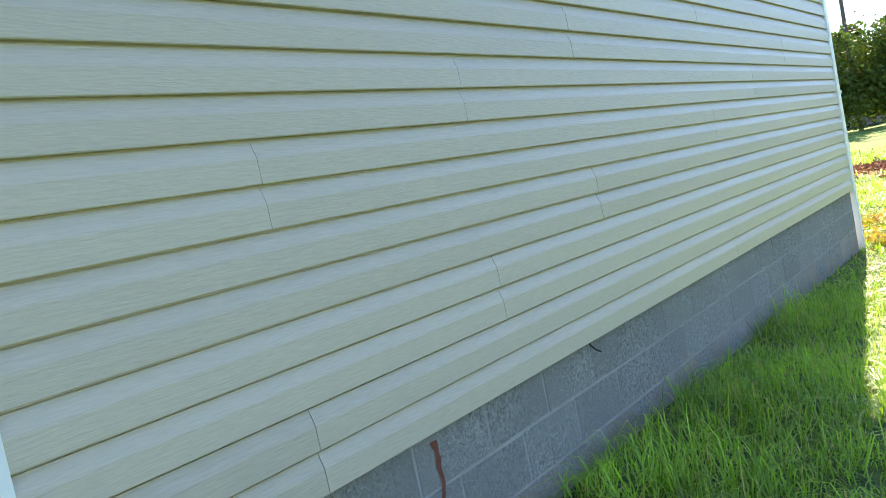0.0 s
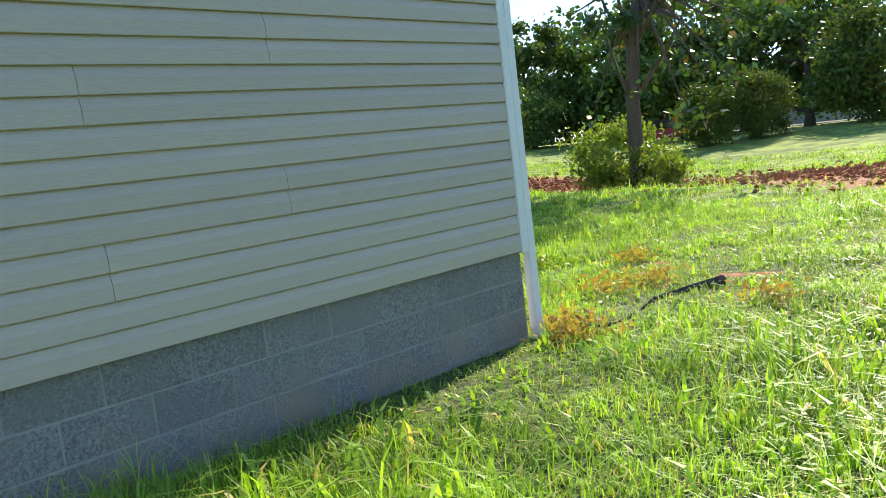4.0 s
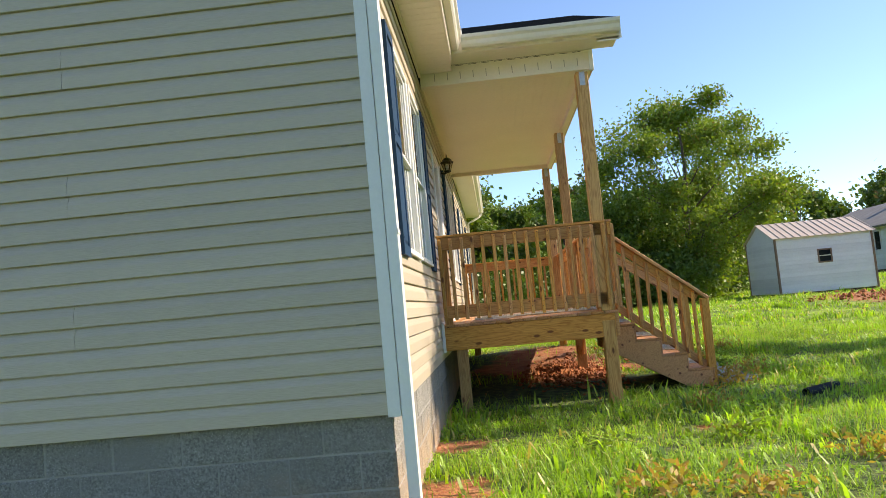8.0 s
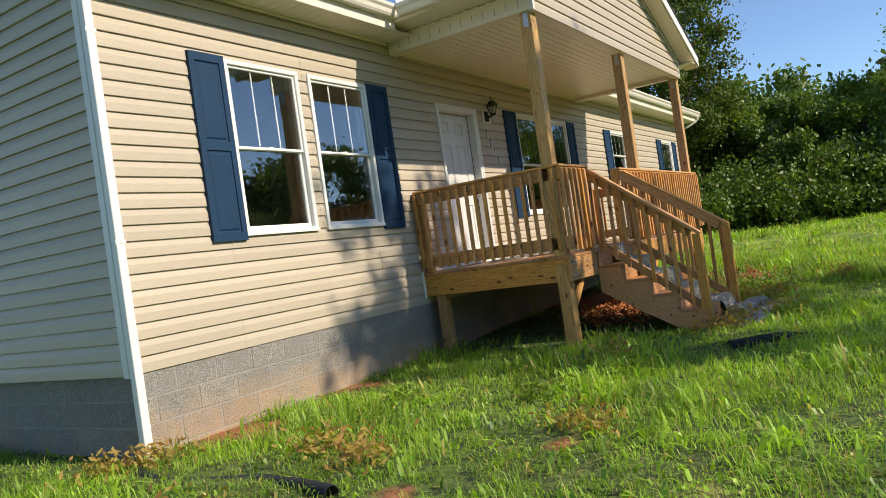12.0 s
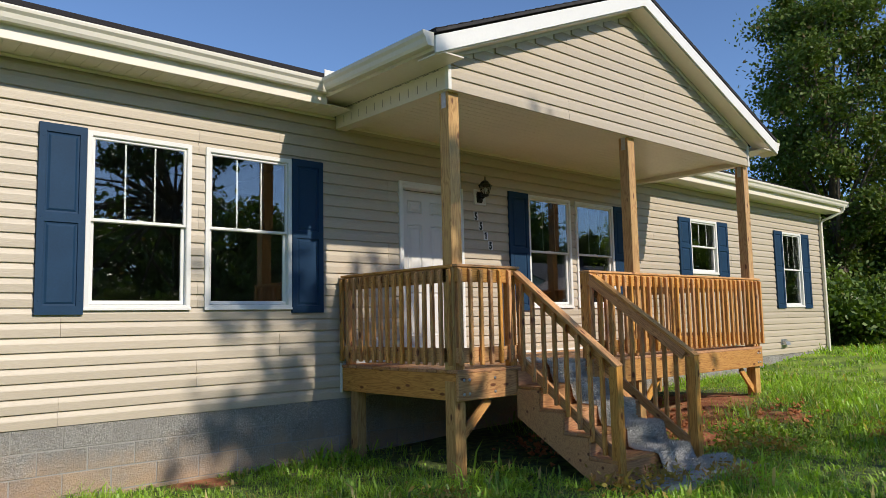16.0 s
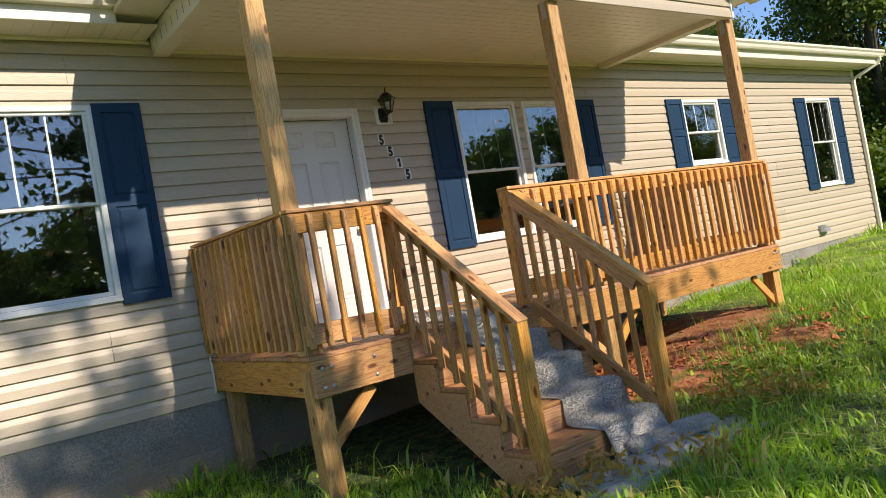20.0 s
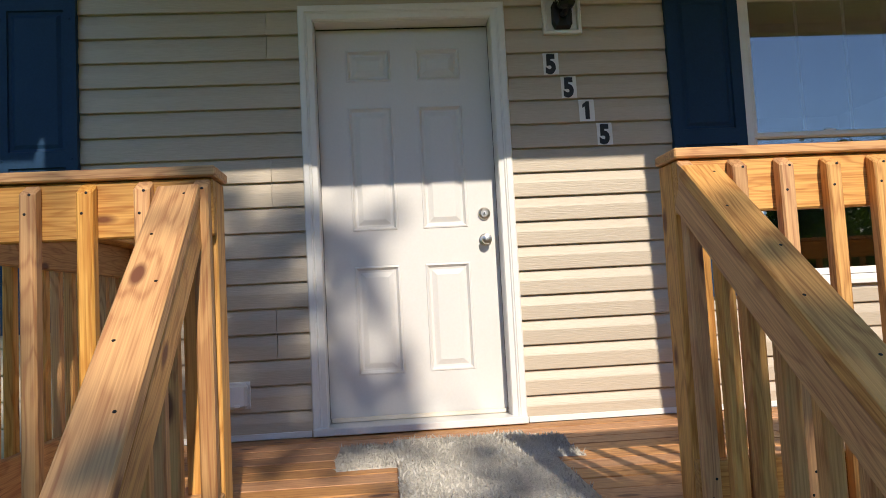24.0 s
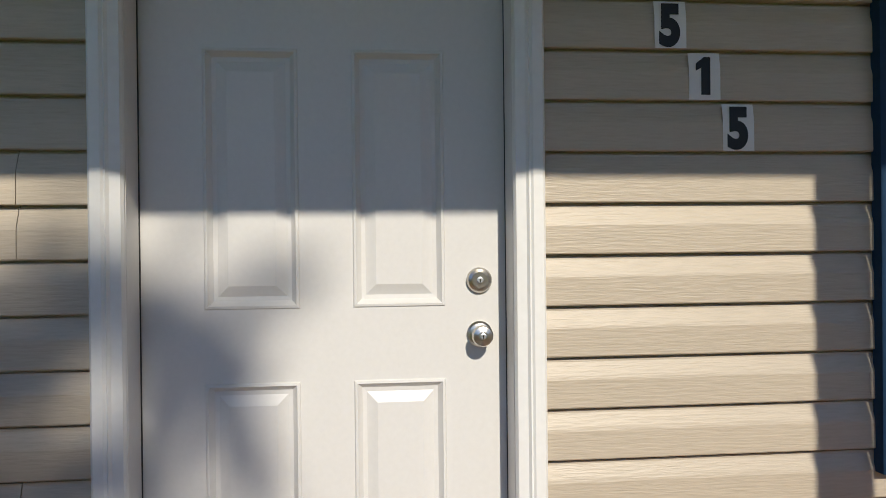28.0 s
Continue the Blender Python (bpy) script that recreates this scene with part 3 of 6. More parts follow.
for f in ((0, 1, 2), (5, 4, 3), (0, 2, 5, 3), (1, 4, 5, 2)):
    bm.faces.new([v[i] for i in f])
wall_end = tagged(part("wall_end", bm, M_MORTAR, m=Matrix((((0, 1, 0, X0 + 0.014), (1, 0, 0, 0), (0, 0, 1, 0), (0, 0, 0, 1))))),
                  "gable end wall in beige dutch-lap vinyl siding", "wall", kind="structure")
END_SEAMS = ((3.655, 7.23), (2.712, 6.25), (1.77, 5.35))
siding(wall_end, lambda u, d, z: (X0 - d + 0.002, u, z), 0.0, DEEP - 0.07, [], lambda r: END_SEAMS[r % 3], rows=42,
       span=lambda z: (0.0, DEEP - 0.07) if z < SOFFIT + 0.2 else ((z - SOFFIT - 0.25) / 0.42, DEEP - (z - SOFFIT - 0.25) / 0.42))
for name, x0_, x1_, y0_, y1_ in (("wall_back", X0 + 0.15, X1 - 0.15, DEEP - 0.146, DEEP), ("wall_far_end", X1 - 0.146, X1 - 0.004, 0.146, DEEP - 0.15)):
    tagged(box(name, x0_, x1_, y0_, y1_, ZB, SOFFIT + 0.05, M_SIDING), "plain outer wall of the house", "wall", kind="structure")
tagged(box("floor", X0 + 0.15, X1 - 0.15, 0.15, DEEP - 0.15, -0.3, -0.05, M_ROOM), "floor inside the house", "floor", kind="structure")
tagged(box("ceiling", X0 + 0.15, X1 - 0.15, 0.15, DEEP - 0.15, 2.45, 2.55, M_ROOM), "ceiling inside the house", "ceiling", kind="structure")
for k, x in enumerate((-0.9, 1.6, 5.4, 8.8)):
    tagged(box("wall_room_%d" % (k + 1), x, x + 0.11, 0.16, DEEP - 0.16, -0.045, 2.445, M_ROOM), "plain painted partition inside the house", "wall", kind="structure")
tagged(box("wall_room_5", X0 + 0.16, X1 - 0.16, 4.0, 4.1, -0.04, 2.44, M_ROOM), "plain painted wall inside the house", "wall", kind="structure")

# corner posts of white vinyl: an L round each front corner, standing proud of the siding
for name, x, s in (("corner_trim_1", X0, -1), ("corner_trim_2", X1, 1)):
    bm = bmesh.new()
    o = 0.024
    fy, by = (-0.06, 0.012) if s < 0 else (-o, 0.085)
    prof = [(x + s * o, fy), (x - s * 0.085, fy), (x - s * 0.085, -0.004), (x + s * 0.004, -0.004), (x + s * 0.004, by), (x + s * o, by)]
    lo, hi = [bm.verts.new((a, b, ZB - 0.012)) for a, b in prof], [bm.verts.new((a, b, SOFFIT + 0.03)) for a, b in prof]
    for i in range(6):
        bm.faces.new((lo[i], lo[(i + 1) % 6], hi[(i + 1) % 6], hi[i]))
    bm.faces.new(lo)
    bm.faces.new(hi)
    bmesh.ops.bevel(bm, geom=[e for e in bm.edges if abs(e.verts[0].co.z - e.verts[1].co.z) > 1], offset=0.004, segments=2, affect="EDGES")
    tagged(part(name, bm, M_WHITE if s < 0 else M_CREAM), "white vinyl corner post of the siding" if s < 0 else "cream vinyl corner post of the siding", "trim", kind="structure")
bm = bmesh.new()
bm_box(bm, X0 - 0.022, X0 - 0.002, DEEP - 0.09, DEEP + 0.02, ZB - 0.012, SOFFIT)
tagged(part("corner_trim_3", bm, M_WHITE), "white vinyl corner post at the back of the house", "trim", kind="structure")

# foundation of split-face concrete blocks in running bond
BL, BH = 0.403, 0.203
found = tagged(part("foundation", (lambda b: (bm_box(b, X0 + 0.0225, X1 - 0.03, -0.0035, DEEP - 0.03, -1.6, ZB + 0.004), b)[1])(bmesh.new()), M_MORTAR),
               "grey concrete block foundation with recessed joints and clay stains", "foundation", kind="structure")


def block_piece(seed):
    rnd = random.Random(seed)
    vs, fs = block_mesh(BL - 0.009, 0.05, BH - 0.009, 0.004)
    return mesh_of([(x + rnd.uniform(-0.0015, 0.0015), y + rnd.uniform(-0.001, 0.001), z + rnd.uniform(-0.0015, 0.0015)) for x, y, z in vs], fs)


block_meshes = [block_piece(k) for k in range(5)]
half_mesh = mesh_of(*block_mesh(BL / 2 - 0.009, 0.05, BH - 0.009, 0.004))
for me in (*block_meshes, half_mesh):
    me.materials.append(M_BLOCK)
rnd = random.Random(11)
for row in range(5):
    zc = ZB - BH * (row + 0.5) + 0.004
    for k in range(24):
        u = BL * (k + 0.5 + 0.5 * (row % 2)) - 0.008
        if u < DEEP - 0.1:
            put("concrete_block", rnd.choice(block_meshes), None, found, Matrix.Translation((X0 + 0.045 + rnd.uniform(-0.002, 0.002), u, zc)) @ Matrix.Rotation(math.pi / 2, 4, "Z"))
    for k in range(44):
        u = X0 + 0.02 + BL * (k + 0.5 + 0.5 * (row % 2))
        if u < X1 - 0.15:
            put("concrete_block", rnd.choice(block_meshes), None, found, Matrix.Translation((u, 0.0175 + rnd.uniform(-0.002, 0.002), zc)))
    if row % 2:
        put("concrete_block", half_mesh, None, found, Matrix.Translation((X0 + 0.02 + BL / 4, 0.0175, zc)))
        put("concrete_block", half_mesh, None, found, Matrix.Translation((X0 + 0.045, -0.008 + BL / 4, zc)) @ Matrix.Rotation(math.pi / 2, 4, "Z"))

# ================= main roof =================
EAVE, ZE = 0.42, 3.005                    # overhang and height of the roof's edge


def roof_plane(name, label, ridge_a, ridge_b, eave_a, eave_b, courses, parent=None):
    """A pitched roof slope laid in overlapping courses of shingles, each course a part."""
    ra, rb, ea, eb = Vector(ridge_a), Vector(ridge_b), Vector(eave_a), Vector(eave_b)
    nrm = (rb - ra).cross(ea - ra).normalized()
    if nrm.z < 0:
        nrm = -nrm
    bm = bmesh.new()
    lo = [bm.verts.new(p - nrm * 0.03) for p in (ra, rb, eb, ea)]
    hi = [bm.verts.new(p - nrm * 0.002) for p in (ra, rb, eb, ea)]
    for i in range(4):
        bm.faces.new((lo[i], lo[(i + 1) % 4], hi[(i + 1) % 4], hi[i]))
    bm.faces.new(lo)
    bm.faces.new(hi)
    base = tagged(part(name, bm, M_SHINGLE), label, "roof", kind="structure")
    for k in range(courses):
        t0, t1 = k / courses, (k + 1.12) / courses
        a0, b0 = ea.lerp(ra, t0), eb.lerp(rb, t0)
        a1, b1 = ea.lerp(ra, min(t1, 1)), eb.lerp(rb, min(t1, 1))
        b2 = bmesh.new()
        vs = [b2.verts.new(p) for p in (a0 + nrm * 0.002, b0 + nrm * 0.002, b0 + nrm * 0.011, a0 + nrm * 0.011, b1 + nrm * 0.003, a1 + nrm * 0.003)]
        for f in ((0, 1, 2, 3), (3, 2, 4, 5), (0, 3, 5), (1, 4, 2), (0, 5, 4, 1)):
            b2.faces.new([vs[i] for i in f])
        part("shingle_course", b2, M_SHINGLE, base)
    return base


RZ = ZE + 0.42 * (DEEP / 2 + EAVE)
roof_plane("roof_front", "dark asphalt shingle roof slope over the front", (X0 - 0.35, DEEP / 2, RZ + 0.05), (X1 + 0.35, DEEP / 2, RZ + 0.05), (X0 - 0.35, -EAVE, ZE + 0.05), (X1 + 0.35, -EAVE, ZE + 0.05), 33)
roof_plane("roof_back", "dark asphalt shingle roof slope over the back", (X0 - 0.35, DEEP / 2, RZ + 0.05), (X1 + 0.35, DEEP / 2, RZ + 0.05), (X0 - 0.35, DEEP + EAVE, ZE + 0.05), (X1 + 0.35, DEEP + EAVE, ZE + 0.05), 4)
PXC, PHALF, PY = 2.03, 3.40, -2.23        # porch gable: its middle, half its width at the eaves, its front
PRZ = ZE + 0.405 * PHALF


def soffit(name, x0_, x1_, y0_, y1_, z, along, material=None, pitch=0.1):
    """A vinyl soffit: flat strips with grooves between them, in one mesh."""
    b = bmesh.new()
    lo, hi = (x0_, x1_) if along == "y" else (y0_, y1_)
    n = max(1, round((hi - lo) / pitch))
    for k in range(n):
        a, c = lo + (hi - lo) * k / n, lo + (hi - lo) * (k + 1) / n
        g = 0.006
        if along == "y":
            bm_box(b, a, c - g, y0_, y1_, z, z + 0.012)
            bm_box(b, c - g, c, y0_, y1_, z + 0.005, z + 0.012)
        else:
            bm_box(b, x0_, x1_, a, c - g, z, z + 0.012)
            bm_box(b, x0_, x1_, c - g, c, z + 0.005, z + 0.012)
    return tagged(part(name, b, material or M_CREAM), "cream vinyl soffit with fine grooves", "soffit", kind="structure")


PEL, PER = PXC - PHALF, PXC + PHALF       # porch eaves
soffit("soffit_1", X0 - 0.3, PEL + 0.35, -EAVE + 0.02, -0.02, SOFFIT + 0.004, "y", pitch=0.13)
soffit("soffit_2", PER - 0.35, X1 + 0.3, -EAVE + 0.02, -0.02, SOFFIT + 0.004, "y", pitch=0.13)
soffit("porch_ceiling", PXC - 2.93, PXC + 2.93, -1.87, -0.03, 2.715, "x", pitch=0.1)
K_GUTTER = [(0, 0), (0, -0.125), (0.07, -0.125), (0.088, -0.1), (0.098, -0.06), (0.122, -0.035), (0.126, -0.012), (0.126, 0.0), (0.112, 0.0), (0.112, -0.012),
            (0.085, -0.05), (0.075, -0.1), (0.066, -0.117), (0.008, -0.117), (0.008, 0)]
for k, (a, b) in enumerate(((X0 - 0.32, PEL + 0.02), (PER - 0.02, X1 + 0.32))):
    tagged(box("fascia_%d" % (k + 1), a, b, -EAVE, -EAVE + 0.02, SOFFIT - 0.008, ZE - 0.02, M_CREAM), "cream fascia board under the gutter", "trim", kind="structure")
    g = thing("gutter", (a, -EAVE, ZE - 0.13), "long cream K-style gutter along the eave", "gutter", "gutters")
    extrude_profile("trough", K_GUTTER, (a, -EAVE - 0.002, ZE + 0.015), (b, -EAVE - 0.002, ZE + 0.015), (0, -1, 0), M_GUTTER, g)
    for x in (a, b):
        box("end_cap", x - 0.004, x + 0.004, -EAVE - 0.12, -EAVE - 0.004, ZE - 0.105, ZE + 0.013, M_GUTTER, g)

# pale channel strips where the siding meets the soffits and the porch ceiling
for k, (a, b, z) in enumerate(((X0 + 0.09, PXC - 3.03, SOFFIT - 0.026), (PXC + 3.03, X1 - 0.09, SOFFIT - 0.026), (PXC - 2.87, PXC + 2.87, 2.686))):
    tagged(box("channel_trim_%d" % (k + 1), a, b, -0.046, -0.0225, z, z + 0.028, M_CREAM, c=0.003), "cream vinyl channel strip along the top of the siding", "trim", kind="structure")

# ================= porch roof =================
for s, ex in ((-1, PEL), (1, PER)):
    roof_plane("porch_roof_1" if s < 0 else "porch_roof_2", "dark shingle slope of the porch gable roof", (PXC, PY, PRZ + 0.045), (PXC, 3.2, PRZ + 0.045), (ex, PY, ZE + 0.045), (ex, -0.35, ZE + 0.045), 22)
    tagged(box("porch_soffit_%d" % (1 if s < 0 else 2), min(ex, PXC + s * 3.03), max(ex, PXC + s * 3.03), PY + 0.03, -0.04, 2.866, 2.88, M_CREAM, c=0.001),
           "cream vented soffit under the porch eave", "soffit", kind="structure")
    tagged(box("porch_fascia_%d" % (1 if s < 0 else 2), min(ex, ex - s * 0.02), max(ex, ex - s * 0.02), PY + 0.02, -EAVE - 0.004, 2.86, ZE - 0.02, M_CREAM),
           "cream fascia along the porch eave", "trim", kind="structure")
    g = thing("gutter", (ex, PY, ZE - 0.13), "cream K-style gutter along the porch eave", "gutter", "gutters")
    extrude_profile("trough", K_GUTTER, (ex + s * 0.002, PY + 0.03, ZE + 0.012), (ex + s * 0.002, -EAVE - 0.12, ZE + 0.012), (s, 0, 0), M_GUTTER, g)
    extrude_profile("end_cap", [(0, 0.002), (0, -0.126), (0.072, -0.126), (0.09, -0.1), (0.1, -0.06), (0.126, -0.03), (0.13, 0.002)], (ex + s * 0.002, PY + 0.022, ZE + 0.012), (ex + s * 0.002, PY + 0.03, ZE + 0.012), (s, 0, 0), M_GUTTER, g)
    # diverter plate where the two gutters meet
    tagged(box("splash_guard", ex - 0.10, ex + 0.10, -EAVE - 0.135, -EAVE - 0.128, ZE + 0.02, ZE + 0.11, M_WHITE), "white splash guard at the inside corner of the gutters", "gutter guard")
    # side beam wrapped in cream soffit panel, with upright slots
    xb = PXC + s * 2.95
    beam = tagged(box("porch_beam_%d" % (1 if s < 0 else 2), xb - 0.07, xb + 0.07, -1.93, -0.035, 2.65, 2.864, M_CREAM), "cream-wrapped side beam of the porch roof", "beam", kind="structure")
    # slots are flat bars, the shade of their grooves put into the colour
    for k in range(12):
        y = -0.2 - k * 0.145
        box("slot", xb + s * 0.071 - 0.002, xb + s * 0.071 + 0.002, y - 0.004, y + 0.004, 2.70, 2.785, M_SLOT_SHADE, beam, c=0.001)
        # black bar painting the dark inside of a vent hole
        box("vent_hole", xb + s * 0.0775 - 0.002, xb + s * 0.0775 + 0.002, y - 0.045, y + 0.045, 2.851, 2.856, M_BLACK, beam, c=0.0005)
    box("frieze", xb + s * 0.0705, xb + s * 0.0775, -1.93, -0.04, 2.845, 2.864, M_CREAM, beam, c=0.001)
    # rake boards and the sloping soffit behind them
    for nm, y0_, y1_, dz0, dz1, mt in (("rake_board", PY, PY + 0.022, -0.175, -0.015, M_WHITE), ("rake_soffit", PY + 0.024, -1.98, -0.19, -0.175, M_CREAM)):
        bm = bmesh.new()
        vs = []
        for y in (y0_, y1_):
            for x, zt in ((ex, ZE), (PXC, PRZ)):
                for dz in (dz0, dz1):
                    vs.append(bm.verts.new((x, y, zt + dz)))
        for f in ((0, 2, 3, 1), (4, 5, 7, 6), (0, 1, 5, 4), (2, 6, 7, 3), (0, 4, 6, 2), (1, 3, 7, 5)):
            bm.faces.new([vs[i] for i in f])
        tagged(part("%s_%d" % (nm, 1 if s < 0 else 2), bm, mt), "white rake board of the porch gable" if nm == "rake_board" else "cream soffit under the rake of the porch gable", "trim", kind="structure")
# gable wall over the posts
GB, GY = 2.64, -1.95
bm = bmesh.new()
ring = [(PXC - 3.0, GB), (PXC + 3.0, GB), (PXC + 3.0, 2.98), (PXC, PRZ - 0.2), (PXC - 3.0, 2.98)]
f0 = [bm.verts.new((x, GY + 0.012, z)) for x, z in ring]
f1 = [bm.verts.new((x, GY + 0.085, z)) for x, z in ring]
bm.faces.new(f0)
bm.faces.new(f1)
for i in range(5):
    bm.faces.new((f0[i], f0[(i + 1) % 5], f1[(i + 1) % 5], f1[i]))
gable = tagged(part("wall_gable", bm, M_CREAM), "porch gable wall in beige lap siding", "wall", kind="structure")
siding(gable, lambda u, d, z: (u, GY + 0.010 - d, z), PXC - 3.0, PXC + 3.0, [], lambda r: [PXC + (-1.2, 1.5, 0.3)[r % 3]], rows=13, base=GB,
       span=lambda z: (max(PXC - 3.0, PXC - (PRZ - 0.22 - z) / 0.405), min(PXC + 3.0, PXC + (PRZ - 0.22 - z) / 0.405)))
for s in (-1, 1):
    tagged(box("corner_trim_%d" % (4 if s < 0 else 5), PXC + s * 3.0 - 0.022, PXC + s * 3.0 + 0.022, GY - 0.02, GY + 0.03, GB - 0.004, 2.95, M_WHITE), "white corner post of the porch gable siding", "trim", kind="structure")
    a = Vector((PXC + s * 3.0, GY - 0.012, 2.96))
    board("gable_trim_%d" % (1 if s < 0 else 2), a, (PXC, GY - 0.012, PRZ - 0.2), 0.05, 0.018, M_CREAM, up=(0, 0, 1))
    tagged(bpy.data.objects["gable_trim_%d" % (1 if s < 0 else 2)], "cream trim along the top of the gable siding", "trim", kind="structure")

# ================= deck =================
DX0, DX1, DY = -0.93, 5.12, -1.95
DT = -0.02                                # top of the deck boards
deck = thing("porch_deck", (2, -1, DT - 0.3), "raised porch deck of treated pine boards on square posts", "deck")
bw = (abs(DY) - 0.03) / 13
rnd = random.Random(3)
for k in range(13):
    y = -0.03 - bw * (k + 0.5)
    cut = 1.9 + (1.3 if k % 2 else 0) + rnd.uniform(-0.1, 0.1)
    for a, b in ((DX0 - 0.012, cut - 0.002), (cut + 0.002, DX1 + 0.012)):
        box("deck_board", a, b, y - bw / 2 + 0.003, y + bw / 2 - 0.003 if k else y + bw / 2, DT - 0.032, DT + rnd.uniform(-0.001, 0.001), M_DECKW, deck, c=0.005)
RT, RB = DT - 0.033, DT - 0.285
box("rim_joist", DX0, 0.0, DY, DY + 0.038, RB, RT, M_PINE, deck)
box("rim_joist", 0.0, DX1, DY, DY + 0.038, RB, RT, M_PINE, deck)
for x0_ in (DX0, DX1 - 0.038):
    box("rim_joist", x0_, x0_ + 0.038, DY + 0.039, -0.035, RB, RT, M_PINE, deck)
for k in range(13):
    x = DX0 + 0.4 + k * 0.41
    box("joist", x, x + 0.038, DY + 0.04, -0.05, RB + 0.03, RT, M_PINE, deck)
POSTS = ((DX0 + 0.06, DY + 0.115), (2.09, DY + 0.115), (DX1 - 0.08, DY + 0.115))
for x, y in POSTS:
    box("post", x - 0.068, x + 0.068, y - 0.068, y + 0.068, ground_z(x, y) - 0.25, RB + 0.18, M_POSTW, deck)
for x in (DX0 + 0.09, DX1 - 0.09):
    box("post", x - 0.06, x + 0.06, -0.28, -0.16, ground_z(x, -0.2) - 0.25, RB + 0.02, M_POSTW, deck)
for x, s in ((POSTS[0][0], 1), (POSTS[2][0], -1), (POSTS[1][0], 1), (POSTS[1][0], -1)):
    board("brace", (x + s * 0.04, DY + 0.1, RB - 0.36), (x + s * 0.42, DY + 0.1, RB - 0.02), 0.085, 0.036, M_PINE, deck)
for x in (DX0 + 0.07, DX0 + 0.14, 0.45 - 0.9, DX1 - 0.07, DX1 - 0.14):
    for z in (RB + 0.06, RB + 0.19):
        bm = bmesh.new()
        bm_lathe(bm, ((0.016, -0.006), (0.016, 0.001), (0.011, 0.007), (0.004, 0.009)), (x, DY - 0.001, z), 10, "y")
        part("bolt", bm, M_GALV, deck)
box("wall_strip", DX0 - 0.014, DX0 - 0.002, -0.05, -0.018, RB - 0.02, RT + 0.05, M_WHITE, deck, "white vinyl strip", c=0.002)

# roof posts, each a six-by-six with a steel strap at its head
for k, (x, y) in enumerate(POSTS):
    p = thing("porch_post", (x, y, DT), "square treated pine post from the deck to the porch roof", "post", "porch posts")
    box("shaft", x - 0.068, x + 0.068, y - 0.068, y + 0.068, DT, GB + 0.008, M_POSTW, p, c=0.006)
    box("strap", x - 0.0712, x - 0.0684, y - 0.03, y + 0.03, GB - 0.15, GB + 0.006, M_GALV, p, "galvanised steel strap", c=0.001)

# ================= railings =================
CAPZ, BAL = 0.97, 0.038
SLANT = {}
NAIL = bmesh.new()
bm_lathe(NAIL, ((0.0036, -0.001), (0.0036, 0.0006), (0.0016, 0.001)), (0, 0, 0), 7, "y")
nail_mesh = bpy.data.meshes.new("nail")
NAIL.to_mesh(nail_mesh)
NAIL.free()
nail_mesh.materials.append(M_BLACK)


def baluster(a, b, along, out, parent, nails):
    """A square baluster from a to b, its top sawn aslant so that it sheds water outwards, with a nail at each rail."""
    a, b, along, out = Vector(a), Vector(b), Vector(along), Vector(out)
    x = (b - a).normalized()
    y = along.cross(x).normalized()
    sgn = 1 if y.dot(out) > 0 else -1
    key = (round((b - a).length, 2), sgn)
    if key not in SLANT:
        vs, fs = block_mesh((b - a).length, BAL, BAL, 0.005)
        SLANT[key] = mesh_of([(p - (0.024 * (q * sgn / BAL + 0.5) if p > 0 else 0), q, r) for p, q, r in vs], fs)
        SLANT[key].materials.append(M_PINE)
    m = Matrix((x, y, x.cross(y))).transposed().to_4x4()
    m.translation = (a + b) / 2
    ob = put("baluster", SLANT[key], None, parent, m)
    turn = Vector((0, -1, 0)).rotation_difference(out).to_matrix().to_4x4()
    for k, h in enumerate(nails):
        put("nail", nail_mesh, None, ob, Matrix.Translation(a + x * h + out * (BAL / 2) + along * (0.006 if k % 2 else -0.005)) @ turn)


def railing(a, b, out, label, gap=0.125, ends=(True, True)):
    """A level deck railing from a to b: posts, two rails, a cap and square balusters nailed to the outer face."""
    a, b, out = Vector((*a, DT)), Vector((*b, DT)), Vector((*out, 0))
    d = (b - a).normalized()
    n = (b - a).length
    th = thing("porch_railing", (a + b) / 2, label, "railing", "porch railings")
    up = Vector((0, 0, 1))
    for e, yes in zip((a + d * 0.045, b - d * 0.045), ends):
        if yes:
            q = e - out * 0.045
            box("post", q.x - 0.044, q.x + 0.044, q.y - 0.044, q.y + 0.044, DT, CAPZ - 0.028, M_PINE, th)
    o = out * -0.0
    board("top_rail", a + o + up * (CAPZ - 0.098 - DT) + out * 0.02, b + o + up * (CAPZ - 0.098 - DT) + out * 0.02, 0.138, 0.036, M_PINE, th)
    board("bottom_rail", a + o + up * 0.135 + out * 0.02, b + o + up * 0.135 + out * 0.02, 0.138, 0.036, M_PINE, th)
    board("cap", a - d * 0.01 + up * (CAPZ - 0.0135 - DT) - out * 0.015, b + d * 0.01 + up * (CAPZ - 0.0135 - DT) - out * 0.015, 0.026, 0.138, M_PINE, th)
    m = max(2, round(n / gap))
    r = random.Random(int(n * 100))
    for k in range(m + 1):
        p = a + d * (0.02 + (n - 0.04) * k / m) + out * 0.058
        tilt = d * r.uniform(-0.004, 0.004)
        lo = 0.04 + r.uniform(-0.006, 0.006)
        baluster(p + up * lo, p + tilt + up * (CAPZ - 0.031 - DT), d, out, th, (0.12 - lo + r.uniform(-0.01, 0.01), 0.17 - lo, CAPZ - 0.115 - DT - lo + r.uniform(-0.012, 0.012), CAPZ - 0.06 - DT - lo))
    return th


